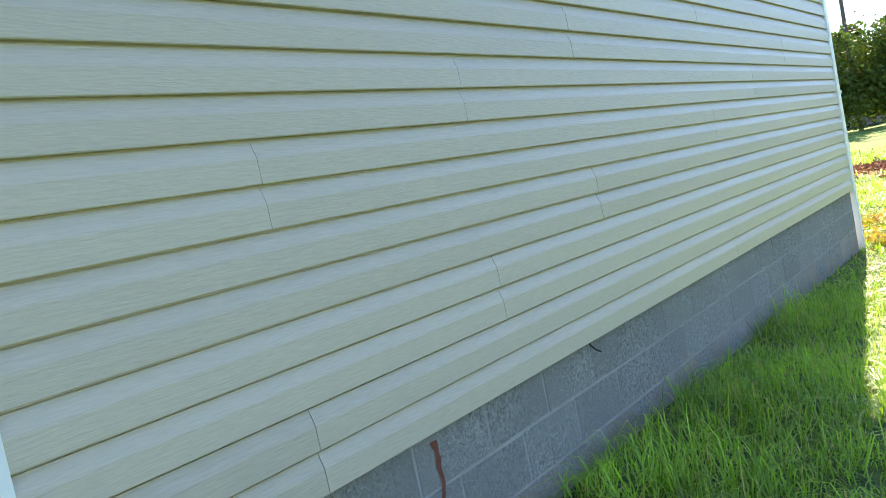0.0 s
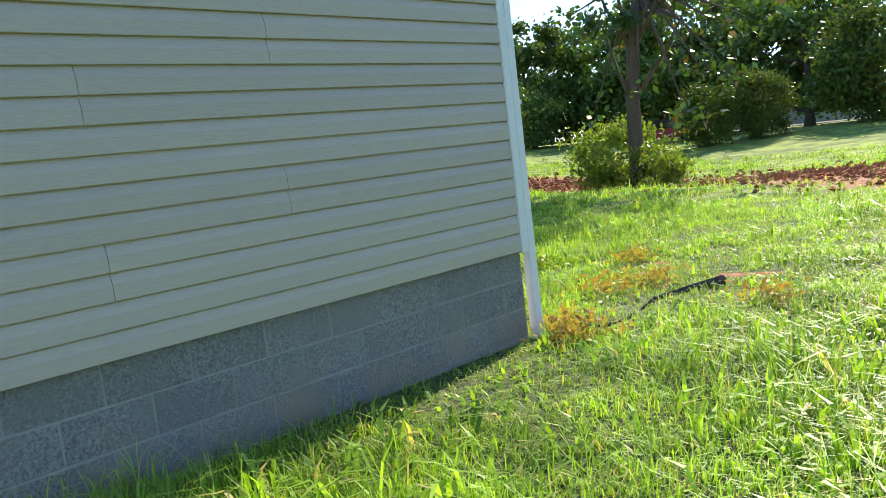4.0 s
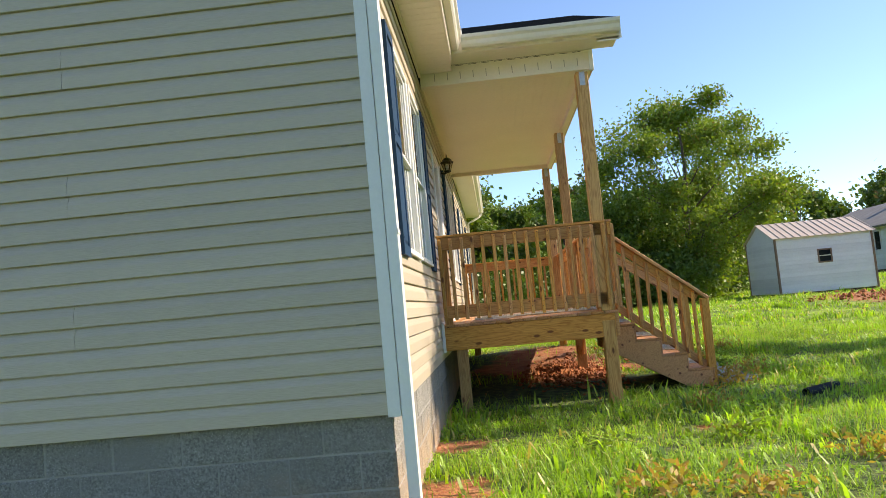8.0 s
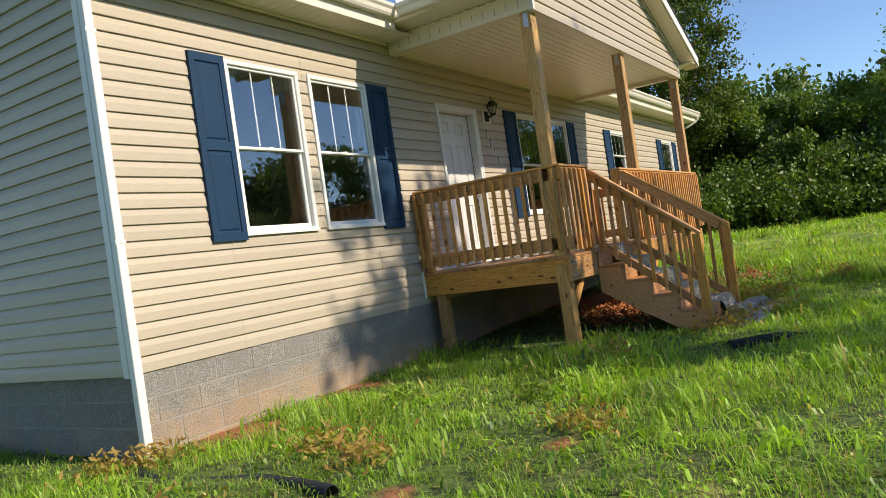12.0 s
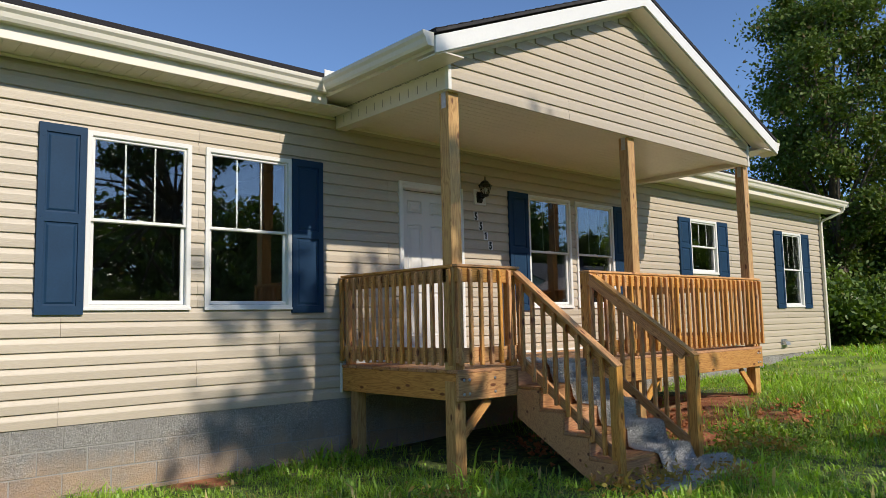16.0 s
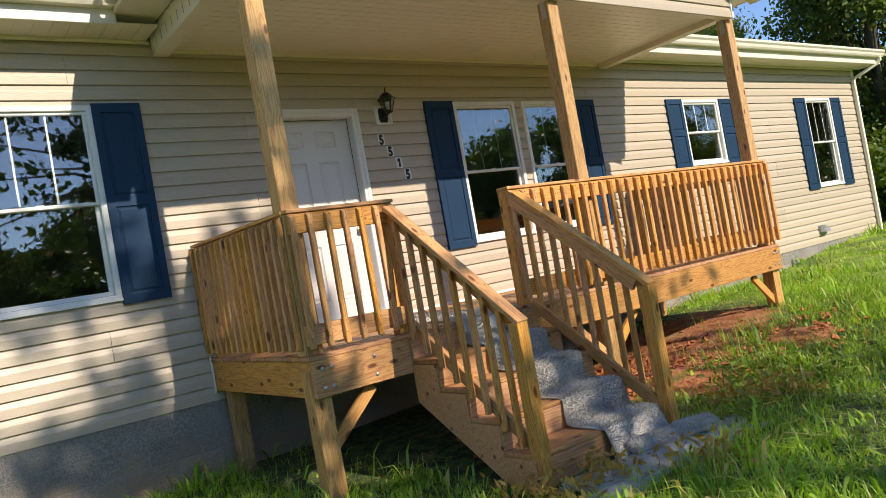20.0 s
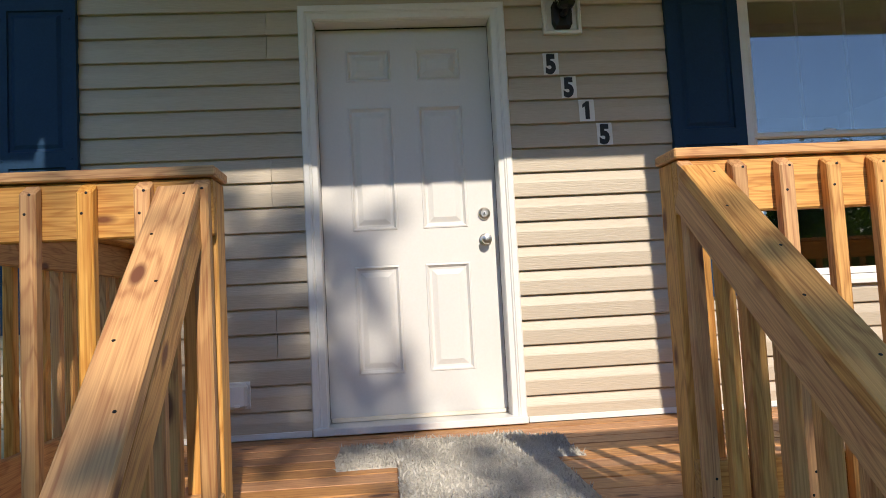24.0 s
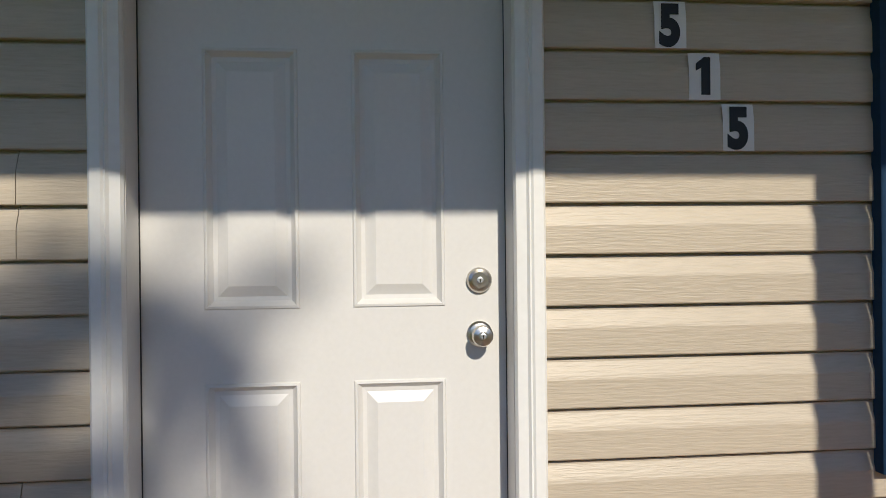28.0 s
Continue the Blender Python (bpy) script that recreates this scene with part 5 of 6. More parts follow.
# ================= fittings on the wall =================
o = thing("outlet_box", (-0.435, -0.02, 0.14), "white weatherproof outlet box on the siding near the deck", "outlet")
box("cover", -0.484, -0.386, -0.075, -0.0215, 0.145, 0.262, M_WHITE, o, c=0.012)
box("back_plate", -0.492, -0.378, -0.0212, -0.012, 0.136, 0.270, M_WHITE, o)
box("latch", -0.448, -0.422, -0.079, -0.0755, 0.15, 0.164, M_WHITE, o, c=0.002)
o = thing("dryer_vent", (10.2, -0.02, -0.2), "grey dryer vent hood low on the siding", "vent")
box("flange", 10.06, 10.32, -0.028, -0.02, -0.25, -0.08, M_GALV, o)
bm = bmesh.new()
prof = [(-0.03, -0.10), (-0.10, -0.13), (-0.13, -0.2), (-0.03, -0.2)]
fa, fb = [bm.verts.new((10.09, y, z)) for y, z in prof], [bm.verts.new((10.29, y, z)) for y, z in prof]
bm.faces.new(fa)
bm.faces.new(fb)
for k in range(4):
    bm.faces.new((fa[k], fb[k], fb[(k + 1) % 4], fa[(k + 1) % 4]))
part("hood", bm, M_GALV, o)


def downspout(x, material, label, foot, lean, t=0.03, y=-0.062):
    d = thing("downspout", (x, y, foot), label, "downspout", "downspouts")
    w = 0.036

    def run(name, pts):
        bm = bmesh.new()
        rings = [[bm.verts.new(Vector(p) + Vector((a * w, b * t * (1 if abs(n[1]) < 0.5 else 0.3), b * t * n[1]))) for a, b in ((-1, -0.85), (-0.85, -1), (0.85, -1), (1, -0.85), (1, 0.85), (0.85, 1), (-0.85, 1), (-1, 0.85))] for p, n in pts]
        for a, b in zip(rings, rings[1:]):
            for k in range(8):
                bm.faces.new((a[k], a[(k + 1) % 8], b[(k + 1) % 8], b[k]))
        bm.faces.new(rings[0])
        bm.faces.new(rings[-1])
        part(name, bm, material, d)
    run("pipe", [((x, y, foot), (0, 0)), ((x, y, 2.50), (0, 0))])
    g = -EAVE - 0.055
    run("elbow", [((x + lean, g, 2.91), (0, 0)), ((x + lean, g, 2.84), (0, 0.2)), ((x + lean * 0.9, g + 0.05, 2.775), (0, 0.8)), ((x + lean * 0.5, -0.26, 2.68), (0, 0.9)), ((x + lean * 0.1, y - 0.04, 2.60), (0, 0.6)), ((x, y - 0.002, 2.55), (0, 0.1)), ((x, y, 2.49), (0, 0))])
    for z in (2.2, 0.6):
        box("strap", x - 0.045, x + 0.045, y - t - 0.0025, y - t - 0.0005, z, z + 0.03, material, d, c=0.0005)
        for s in (-1, 1):
            b2 = bmesh.new()
            bm_lathe(b2, ((0.005, -0.001), (0.005, 0.002), (0.002, 0.003)), (x + s * 0.0, y - t - 0.002, z + 0.015 + s * 0.008), 8, "y")
            part("screw", b2, M_GALV, d)


downspout(-4.985, M_WHITE, "white square downspout at the house corner, ending in the grass", -1.06, 0.06, 0.034, -0.097)
downspout(12.42, M_GUTTER, "cream downspout with a curved elbow at the far house corner", -0.5, 0.3)
bm = bmesh.new()
rr = random.Random(4)
pts = [(X0 - 0.0025 + 0.024 - 0.005, 6.745, -0.43)] + [(X0 + 0.016, 6.745 + rr.uniform(-0.012, 0.012), -0.43 - 0.03 * k) for k in range(1, 9)]
for a, b in zip(pts, pts[1:]):
    w0 = rr.uniform(0.008, 0.02)
    bm.faces.new([bm.verts.new(p) for p in ((a[0], a[1] - w0, a[2]), (a[0], a[1] + w0, a[2]), (b[0], b[1] + w0 * 0.8, b[2]), (b[0], b[1] - w0 * 0.8, b[2]))])
part("rust_stain", bm, M_RUST, found, "rust-red stain running down a block")
bm = bmesh.new()
bm_tube(bm, [(X0 + 0.012, 5.66, ZB + 0.02), (X0 + 0.006, 5.645, ZB - 0.02), (X0 + 0.004, 5.61, ZB - 0.05), (X0 + 0.006, 5.56, ZB - 0.075)], 0.004, 6)
tagged(part("cable_end", bm, M_PIPE), "short black cable end hanging below the siding", "cable")

# ================= carpet runner =================
bm = bmesh.new()
prof = [(-0.36, DT + 0.016), (-0.9, DT + 0.015), (-1.4, DT + 0.014), (DY - 0.02, DT + 0.016), (DY - 0.05, DT - 0.004)]
for k in range(TREADS):
    y, z = DY - RUN * k, DT - RISE * (k + 1)
    prof += [(y - 0.06, z + 0.09), (y - 0.075, z + 0.035), (y - 0.12, z + 0.018), (y - RUN - 0.005, z + 0.018), (y - RUN - 0.045, z - 0.002)]
prof += [(-3.19, -0.93), (-3.26, -0.985), (-3.4, -0.99), (-3.62, -1.0)]
rr = random.Random(8)
cols = 15
grid = []
for i, (y, z) in enumerate(prof):
    f = i / (len(prof) - 1)
    xl = 0.31 + 0.02 * math.sin(i * 1.1) + (0.22 * max(0, f - 0.35))
    xr = xl + 0.60 + 0.02 * math.sin(i * 0.7)
    row = []
    for c in range(cols):
        u = c / (cols - 1)
        row.append(Vector((xl + (xr - xl) * u, y + 0.012 * math.sin(3 * u + i), z + 0.004 * math.sin(9 * u + 1.3 * i) + rr.uniform(-0.002, 0.002))))
    grid.append(row)
top = [[bm.verts.new(p) for p in r] for r in grid]
bot = [[bm.verts.new(p - Vector((0, -0.006, 0.011))) for p in r] for r in grid]
n_, m_ = len(grid), cols
for i in range(n_ - 1):
    for c in range(m_ - 1):
        bm.faces.new((top[i][c], top[i][c + 1], top[i + 1][c + 1], top[i + 1][c]))
        bm.faces.new((bot[i][c], bot[i + 1][c], bot[i + 1][c + 1], bot[i][c + 1]))
    for c in (0, m_ - 1):
        bm.faces.new((top[i][c], top[i + 1][c], bot[i + 1][c], bot[i][c]))
for c in range(m_ - 1):
    for i in (0, n_ - 1):
        bm.faces.new((top[i][c], top[i][c + 1], bot[i][c + 1], bot[i][c]))
runner = tagged(part("carpet_runner", bm, M_CARPET, smooth=True), "worn grey shag carpet runner draped down the stairs", "carpet")
TUFT = np.random.default_rng(4)


def tufts(name, rows, count, parent):
    """Short standing yarn ends over a sheet given as a grid of points."""
    g = np.array([[tuple(p) for p in r] for r in rows])
    i, c = TUFT.integers(0, g.shape[0] - 1, count), TUFT.integers(0, g.shape[1] - 1, count)
    u, v = TUFT.random((count, 1)), TUFT.random((count, 1))
    p = g[i, c] * (1 - u) * (1 - v) + g[i + 1, c] * u * (1 - v) + g[i, c + 1] * (1 - u) * v + g[i + 1, c + 1] * u * v
    e1, e2 = g[i + 1, c] - g[i, c], g[i, c + 1] - g[i, c]
    nn = np.cross(e2, e1)
    nn /= np.linalg.norm(nn, axis=1, keepdims=True) + 1e-9
    nn[nn[:, 2] < 0] *= -1
    d = nn * 0.013 + TUFT.normal(0, 0.007, (count, 3))
    s = TUFT.normal(0, 1, (count, 3))
    s = s / np.linalg.norm(s, axis=1, keepdims=True) * 0.0042
    vs = np.stack([p - s, p + s, p + d], 1).reshape(-1, 3)
    put(name, mesh_of(vs.tolist(), np.arange(count * 3).reshape(-1, 3).tolist()), M_CARPET, parent)


tufts("carpet_nap", grid, 42000, runner)
bm = bmesh.new()
mat_rows = [[Vector((0.08 + 0.98 * a / 10 + 0.01 * math.sin(b * 2), -0.39 - 0.46 * b / 4 + 0.012 * math.sin(a), DT + 0.004 + 0.003 * math.sin(a * 2 + b))) for a in range(11)] for b in range(5)]
vs = [[bm.verts.new(p) for p in r] for r in mat_rows]
lw = [[bm.verts.new(Vector((p.x, p.y, DT + 0.0005))) for p in r] for r in mat_rows]
for b in range(4):
    for a in range(10):
        bm.faces.new((vs[b][a], vs[b][a + 1], vs[b + 1][a + 1], vs[b + 1][a]))
edge = [(0, a) for a in range(11)] + [(b, 10) for b in range(1, 5)] + [(4, a) for a in range(9, -1, -1)] + [(b, 0) for b in range(3, 0, -1)]
for p, q in zip(edge, edge[1:] + edge[:1]):
    bm.faces.new((vs[p[0]][p[1]], vs[q[0]][q[1]], lw[q[0]][q[1]], lw[p[0]][p[1]]))
door_mat = tagged(part("carpet_mat", bm, M_CARPET, smooth=True), "strip of worn grey carpet across the door's threshold", "carpet")
tufts("carpet_nap", mat_rows, 9000, door_mat)
# the loose end: a fold of carpet and a sheet lying in the grass
bm = bmesh.new()
fold = []
for a in range(12):
    u = a / 11
    x0 = Vector((0.52 + 0.62 * u, -3.26 - 0.16 * u + 0.02 * math.sin(a), -0.945 + 0.03 * u))
    fold.append([x0 + Vector((0.02 * math.sin(k), 0.075 * math.cos(2 * math.pi * k / 10), 0.05 * math.sin(2 * math.pi * k / 10))) for k in range(10)])
rg = [[bm.verts.new(p) for p in r] for r in fold]
for a, b in zip(rg, rg[1:]):
    for k in range(10):
        bm.faces.new((a[k], a[(k + 1) % 10], b[(k + 1) % 10], b[k]))
bm.faces.new(rg[0])
bm.faces.new(rg[-1])
roll_ = tagged(part("carpet_fold", bm, M_CARPET, smooth=True), "bunched roll of grey carpet at the foot of the stairs", "carpet")
tufts("carpet_nap", fold, 7000, roll_)
sheet = [[Vector((-0.1 + 1.5 * a / 14 + 0.05 * math.sin(b), -3.2 - 0.42 * b / 7 - 0.03 * math.sin(a * 0.9) - 0.1 * (a / 14), ground_z(-0.1 + 1.5 * a / 14, -3.4) + 0.035 + 0.015 * math.sin(a * 0.8 + b))) for a in range(15)] for b in range(8)]
bm = bmesh.new()
vs = [[bm.verts.new(p) for p in r] for r in sheet]
lw = [[bm.verts.new(p - Vector((0, 0, 0.08))) for p in r] for r in sheet]
for b in range(7):
    for a in range(14):
        bm.faces.new((vs[b][a], vs[b][a + 1], vs[b + 1][a + 1], vs[b + 1][a]))
edge = [(0, a) for a in range(15)] + [(b, 14) for b in range(1, 8)] + [(7, a) for a in range(13, -1, -1)] + [(b, 0) for b in range(6, 0, -1)]
for p, q in zip(edge, edge[1:] + edge[:1]):
    bm.faces.new((vs[p[0]][p[1]], vs[q[0]][q[1]], lw[q[0]][q[1]], lw[p[0]][p[1]]))
M_PAD = mat("concrete_pad", (0.36, 0.36, 0.35), rough=0.95, var=0.2, big=4, fine=120, bump=0.5, dist=0.004, second=(0.25, 0.2, 0.15), cover=0.4)
tagged(part("stepping_slab", bm, M_PAD, smooth=True), "flat grey concrete slab in the grass before the stairs", "slab")


# ================= drain pipes in the grass =================
def corrugated(pts, r, label):
    line = []
    for (a, b) in zip(pts, pts[1:]):
        a, b = Vector(a), Vector(b)
        n = max(2, int((b - a).length / 0.009))
        line += [a.lerp(b, k / n) for k in range(n)]
    bm = bmesh.new()
    bm_tube(bm, line, [r * (1.0 if k % 2 else 0.86) for k in range(len(line))], 14, cap=False)
    t = tagged(part("drain_pipe", bm, M_PIPE), label, "pipe", "drain pipes")
    t.modifiers.new("wall", "SOLIDIFY").thickness = 0.004
    return t


def on_ground(x, y, h):
    return (x, y, ground_z(x, y) + h)


corrugated([on_ground(-5.08, -0.12, -0.03), on_ground(-5.26, -0.4, -0.02), on_ground(-5.32, -0.7, -0.03), on_ground(-5.25, -1.05, -0.035), on_ground(-5.14, -1.42, -0.03), on_ground(-5.2, -1.85, -0.015), on_ground(-5.34, -2.22, 0.02)], 0.05, "black corrugated drain pipe lying in the grass")
corrugated([on_ground(-1.52, -3.58, 0.05), on_ground(-1.2, -3.98, 0.045), on_ground(-0.95, -4.28, -0.03), on_ground(-0.8, -4.5, -0.08)], 0.052, "black corrugated drain pipe half sunk in the grass")


# ================= plants =================
def leaf_material(name, a, b, dry, dry_share=0.06, gloss=0.25, through=0.35, patch=0.9):
    """Leaves or blades: the colour changes from leaf to leaf, and light shines through them."""
    m = bpy.data.materials.new(name)
    m.use_nodes = True
    nt, L = m.node_tree, m.node_tree.links
    out = nt.nodes["Material Output"]
    bs = nt.nodes["Principled BSDF"]
    geo, info = nt.nodes.new("ShaderNodeNewGeometry"), nt.nodes.new("ShaderNodeObjectInfo")
    n = nt.nodes.new("ShaderNodeTexNoise")
    n.inputs["Scale"].default_value, n.inputs["Detail"].default_value = patch, 5.0
    L.new(geo.outputs["Position"], n.inputs["Vector"])
    mx = nt.nodes.new("ShaderNodeMixRGB")
    mx.inputs[1].default_value, mx.inputs[2].default_value = (*a, 1), (*b, 1)
    ad = nt.nodes.new("ShaderNodeMath")
    ad.operation, ad.inputs[1].default_value = "MULTIPLY_ADD", 0.6
    L.new(geo.outputs["Random Per Island"], ad.inputs[0])
    sc = nt.nodes.new("ShaderNodeMapRange")
    sc.inputs[1].default_value, sc.inputs[2].default_value, sc.inputs[4].default_value = 0.35, 0.65, 0.45
    L.new(n.outputs["Fac"], sc.inputs[0])
    L.new(sc.outputs[0], ad.inputs[2])
    L.new(ad.outputs[0], mx.inputs[0])
    st = nt.nodes.new("ShaderNodeMath")
    st.operation, st.inputs[1].default_value = "LESS_THAN", dry_share
    wn_ = nt.nodes.new("ShaderNodeTexWhiteNoise")
    wn_.noise_dimensions = "1D"
    L.new(geo.outputs["Random Per Island"], wn_.inputs["W"])
    L.new(wn_.outputs["Value"], st.inputs[0])
    m2 = nt.nodes.new("ShaderNodeMixRGB")
    m2.inputs[2].default_value = (*dry, 1)
    L.new(st.outputs[0], m2.inputs[0])
    L.new(mx.outputs[0], m2.inputs[1])
    bs.inputs["Roughness"].default_value = 0.5
    bs.inputs["Specular IOR Level"].default_value = gloss
    L.new(m2.outputs[0], bs.inputs["Base Color"])
    tr = nt.nodes.new("ShaderNodeBsdfTranslucent")
    br = nt.nodes.new("ShaderNodeMixRGB")
    br.blend_type, br.inputs[0].default_value, br.inputs[2].default_value = "MULTIPLY", 1.0, (1.5, 1.6, 0.5, 1)
    L.new(m2.outputs[0], br.inputs[1])
    L.new(br.outputs[0], tr.inputs["Color"])
    mix = nt.nodes.new("ShaderNodeMixShader")
    mix.inputs[0].default_value = through
    L.new(bs.outputs[0], mix.inputs[1])
    L.new(tr.outputs[0], mix.inputs[2])
    L.new(mix.outputs[0], out.inputs["Surface"])
    return m


M_GRASS = leaf_material("grass_blades", (0.05, 0.125, 0.018), (0.47, 0.71, 0.08), (0.55, 0.44, 0.17), 0.07, 0.65, 0.42, 1.6)
M_WEED = leaf_material("dry_weed", (0.32, 0.26, 0.06), (0.45, 0.30, 0.10), (0.35, 0.2, 0.08), 0.3, 0.2, 0.35)
M_LEAF = leaf_material("tree_leaves", (0.045, 0.095, 0.018), (0.18, 0.27, 0.05), (0.14, 0.15, 0.035), 0.05, 0.45, 0.24)
M_LEAF2 = leaf_material("pale_tree_leaves", (0.09, 0.155, 0.028), (0.23, 0.31, 0.055), (0.2, 0.17, 0.05), 0.06, 0.3, 0.35)
M_CEDAR = leaf_material("cedar_leaves", (0.05, 0.09, 0.02), (0.14, 0.19, 0.04), (0.13, 0.10, 0.05), 0.06, 0.15, 0.2)
M_MAGNOLIA = leaf_material("glossy_leaves", (0.03, 0.075, 0.015), (0.06, 0.12, 0.025), (0.16, 0.11, 0.04), 0.06, 0.7, 0.22)
M_BLOSSOM = leaf_material("pink_blossom", (0.42, 0.07, 0.13), (0.55, 0.14, 0.2), (0.08, 0.14, 0.03), 0.25, 0.2, 0.25)
M_BARK = mat("bark", (0.12, 0.095, 0.07), rough=0.95, var=0.35, big=3, fine=40, bump=0.9, dist=0.02, stretch=(1, 1, 0.25), piece=0.15)
RNG = np.random.default_rng(21)


def quads(name, v4, material, parent=None):
    n = len(v4)
    me = mesh_of(v4.reshape(-1, 3).tolist(), np.arange(n * 4).reshape(-1, 4).tolist())
    return put(name, me, material, parent)


def leaf_quads(centres, size, long=1.7, droop=0.2):
    n = len(centres)
    d = RNG.normal(0, 1, (n, 3))
    d[:, 2] -= droop
    d /= np.linalg.norm(d, axis=1, keepdims=True)
    s = np.cross(d, RNG.normal(0, 1, (n, 3)))
    s /= np.linalg.norm(s, axis=1, keepdims=True) + 1e-9
    k = (size * RNG.uniform(0.6, 1.3, (n, 1)))
    return np.stack([centres - d * k * long / 2, centres + s * k / 2 - d * k * 0.1, centres + d * k * long / 2, centres - s * k / 2 - d * k * 0.1], 1)


def build_tree(name, loc, h, r, trunk_r, leaves, size, material, label, category="tree", group="", clumps=70, low=0.25, lean=(0, 0), shape="round", tight=0.16, seed=1, limbs=()):
    """A tapered trunk with limbs, and a crown of leaves gathered in uneven clumps round the limbs' ends."""
    rng = np.random.default_rng(seed)
    x, y, z = loc
    t = thing(name, (x, y, z), label, category, group)
    bm = bmesh.new()
    pts = [Vector((x + lean[0] * f * f + 0.12 * math.sin(f * 7 + seed) * min(1, trunk_r * 5), y + lean[1] * f * f + 0.1 * math.cos(f * 5 + seed) * min(1, trunk_r * 5), z - 0.2 + (h * 0.85) * f)) for f in np.linspace(0, 1, 9)]
    bm_tube(bm, pts, [trunk_r * (1.35 if i == 0 else 1 - 0.85 * i / 8) for i in range(9)], 9)
    cen = []
    for k in range(clumps):
        for _ in range(30):
            p = rng.normal(0, 1, 3)
            p /= np.linalg.norm(p)
            p *= rng.uniform(0.35, 1.0) ** 0.5
            if shape == "cone":
                f = (p[2] + 1) / 2
                p[:2] *= 1.15 - f
            break
        hz = low * h + (p[2] + 1) / 2 * (h - low * h)
        f = min(1, hz / (h * 0.85))
        c = np.array([x + lean[0] * f * f + p[0] * r, y + lean[1] * f * f + p[1] * r, z + hz])
        cen.append(c)
        if k % 3 == 0:
            i = min(7, max(1, int(f * 8 * 0.72)))
            a = pts[i]
            b = Vector(c)
            m = a.lerp(b, 0.5) + Vector((0, 0, -0.06 * h * 0.3))
            tr = trunk_r * (1 - 0.85 * i / 8) * 0.45
            bm_tube(bm, [a, m, b], [tr, tr * 0.55, tr * 0.15], 6)
    for q in limbs:
        b = Vector((x, y, z)) + Vector(q)
        a = pts[4]
        bm_tube(bm, [a, a.lerp(b, 0.5) + Vector((0, 0, 0.3)), b], [trunk_r * 0.3, trunk_r * 0.17, trunk_r * 0.05], 6)
        cen.append(np.array(b))
    clumps = len(cen)
    part("trunk", bm, M_BARK, t, smooth=True)
    cen = np.array(cen)
    w = rng.uniform(0.4, 1.4, clumps)
    if limbs:
        w[-len(limbs):] *= 0.45
    idx = rng.choice(clumps, leaves, p=w / w.sum())
    spread = rng.uniform(0.6, 1.3, clumps)[idx][:, None] * r * tight
    c = cen[idx] + rng.normal(0, 1, (leaves, 3)) * spread * np.array([1, 1, 0.75])
    c[:, 2] = np.maximum(c[:, 2], z + 0.12)
    quads("crown", leaf_quads(c, size), material, t)
    return t


def gz(x, y):
    return ground_z(x, y)


# the tall yard tree that the sun stands behind, and the weeds at its foot
build_tree("magnolia_tree", (4.0, -16.0, gz(4.0, -16.0) - 0.1), 14.0, 2.4, 0.26, 6300, 0.15, M_MAGNOLIA, "tall dark lawn tree with broad glossy leaves and open crown", clumps=60, low=0.3, lean=(-2.6, 0.3), tight=0.115, seed=5, limbs=((1.3, 1.2, 10.0), (1.6, 1.6, 8.9), (0.9, 0.8, 8.0), (0.8, 0.8, 11.2), (1.9, 1.3, 9.6), (-2.2, 0.6, 7.0), (-3.1, 0.2, 5.6), (-1.6, -0.8, 4.6), (-2.7, 0.9, 3.4), (-0.9, 1.0, 3.0), (0.7, -0.5, 4.2), (1.4, 0.7, 5.6), (-3.6, -0.3, 7.9), (0.2, 0.9, 6.4), (1.1, 0.4, 2.6), (-1.9, 0.3, 2.2), (-3.9, 0.4, 4.4), (-4.4, 0.2, 6.2), (-3.3, -0.6, 6.6), (-4.0, 0.8, 5.2), (-2.9, 0.1, 4.5), (-4.6, -0.4, 7.4), (-3.4, 0.7, 3.2), (-2.4, -0.5, 5.7), (-5.0, 0.3, 4.8)))
build_tree("bush", (5.3, -17.0, gz(5, -17) - 0.1), 2.3, 1.5, 0.03, 6000, 0.09, M_LEAF2, "leafy weeds and saplings round the tree's foot", "bush", "bushes", clumps=40, low=0.05, tight=0.2, seed=6)
build_tree("bush", (3.2, -15.6, gz(3, -15.6) - 0.1), 1.4, 0.9, 0.03, 2500, 0.08, M_LEAF2, "leafy weeds and saplings round the tree's foot", "bush", "bushes", clumps=30, low=0.05, tight=0.2, seed=7)

# the wood beyond the far end of the house
wood_a = build_tree("wood_tree", (19.1, 2.0, gz(18, 2.3)), 12.5, 2.4, 0.28, 62000, 0.085, M_CEDAR, "tall dense evergreen at the edge of the wood", group="trees of the wood", clumps=95, low=0.05, tight=0.15, seed=11)
wood_b = build_tree("wood_tree", (21.8, -1.0, gz(21.5, -0.5)), 4.7, 2.7, 0.18, 36000, 0.09, M_LEAF, "leafy broad tree at the edge of the wood", group="trees of the wood", clumps=46, low=0.04, tight=0.1, seed=12)
wood_c = build_tree("wood_tree", (24.5, -4.0, gz(24.5, -3.6)), 4.9, 2.9, 0.2, 36000, 0.095, M_LEAF2, "pale leafy tree at the edge of the wood", group="trees of the wood", clumps=46, low=0.04, tight=0.1, seed=13)
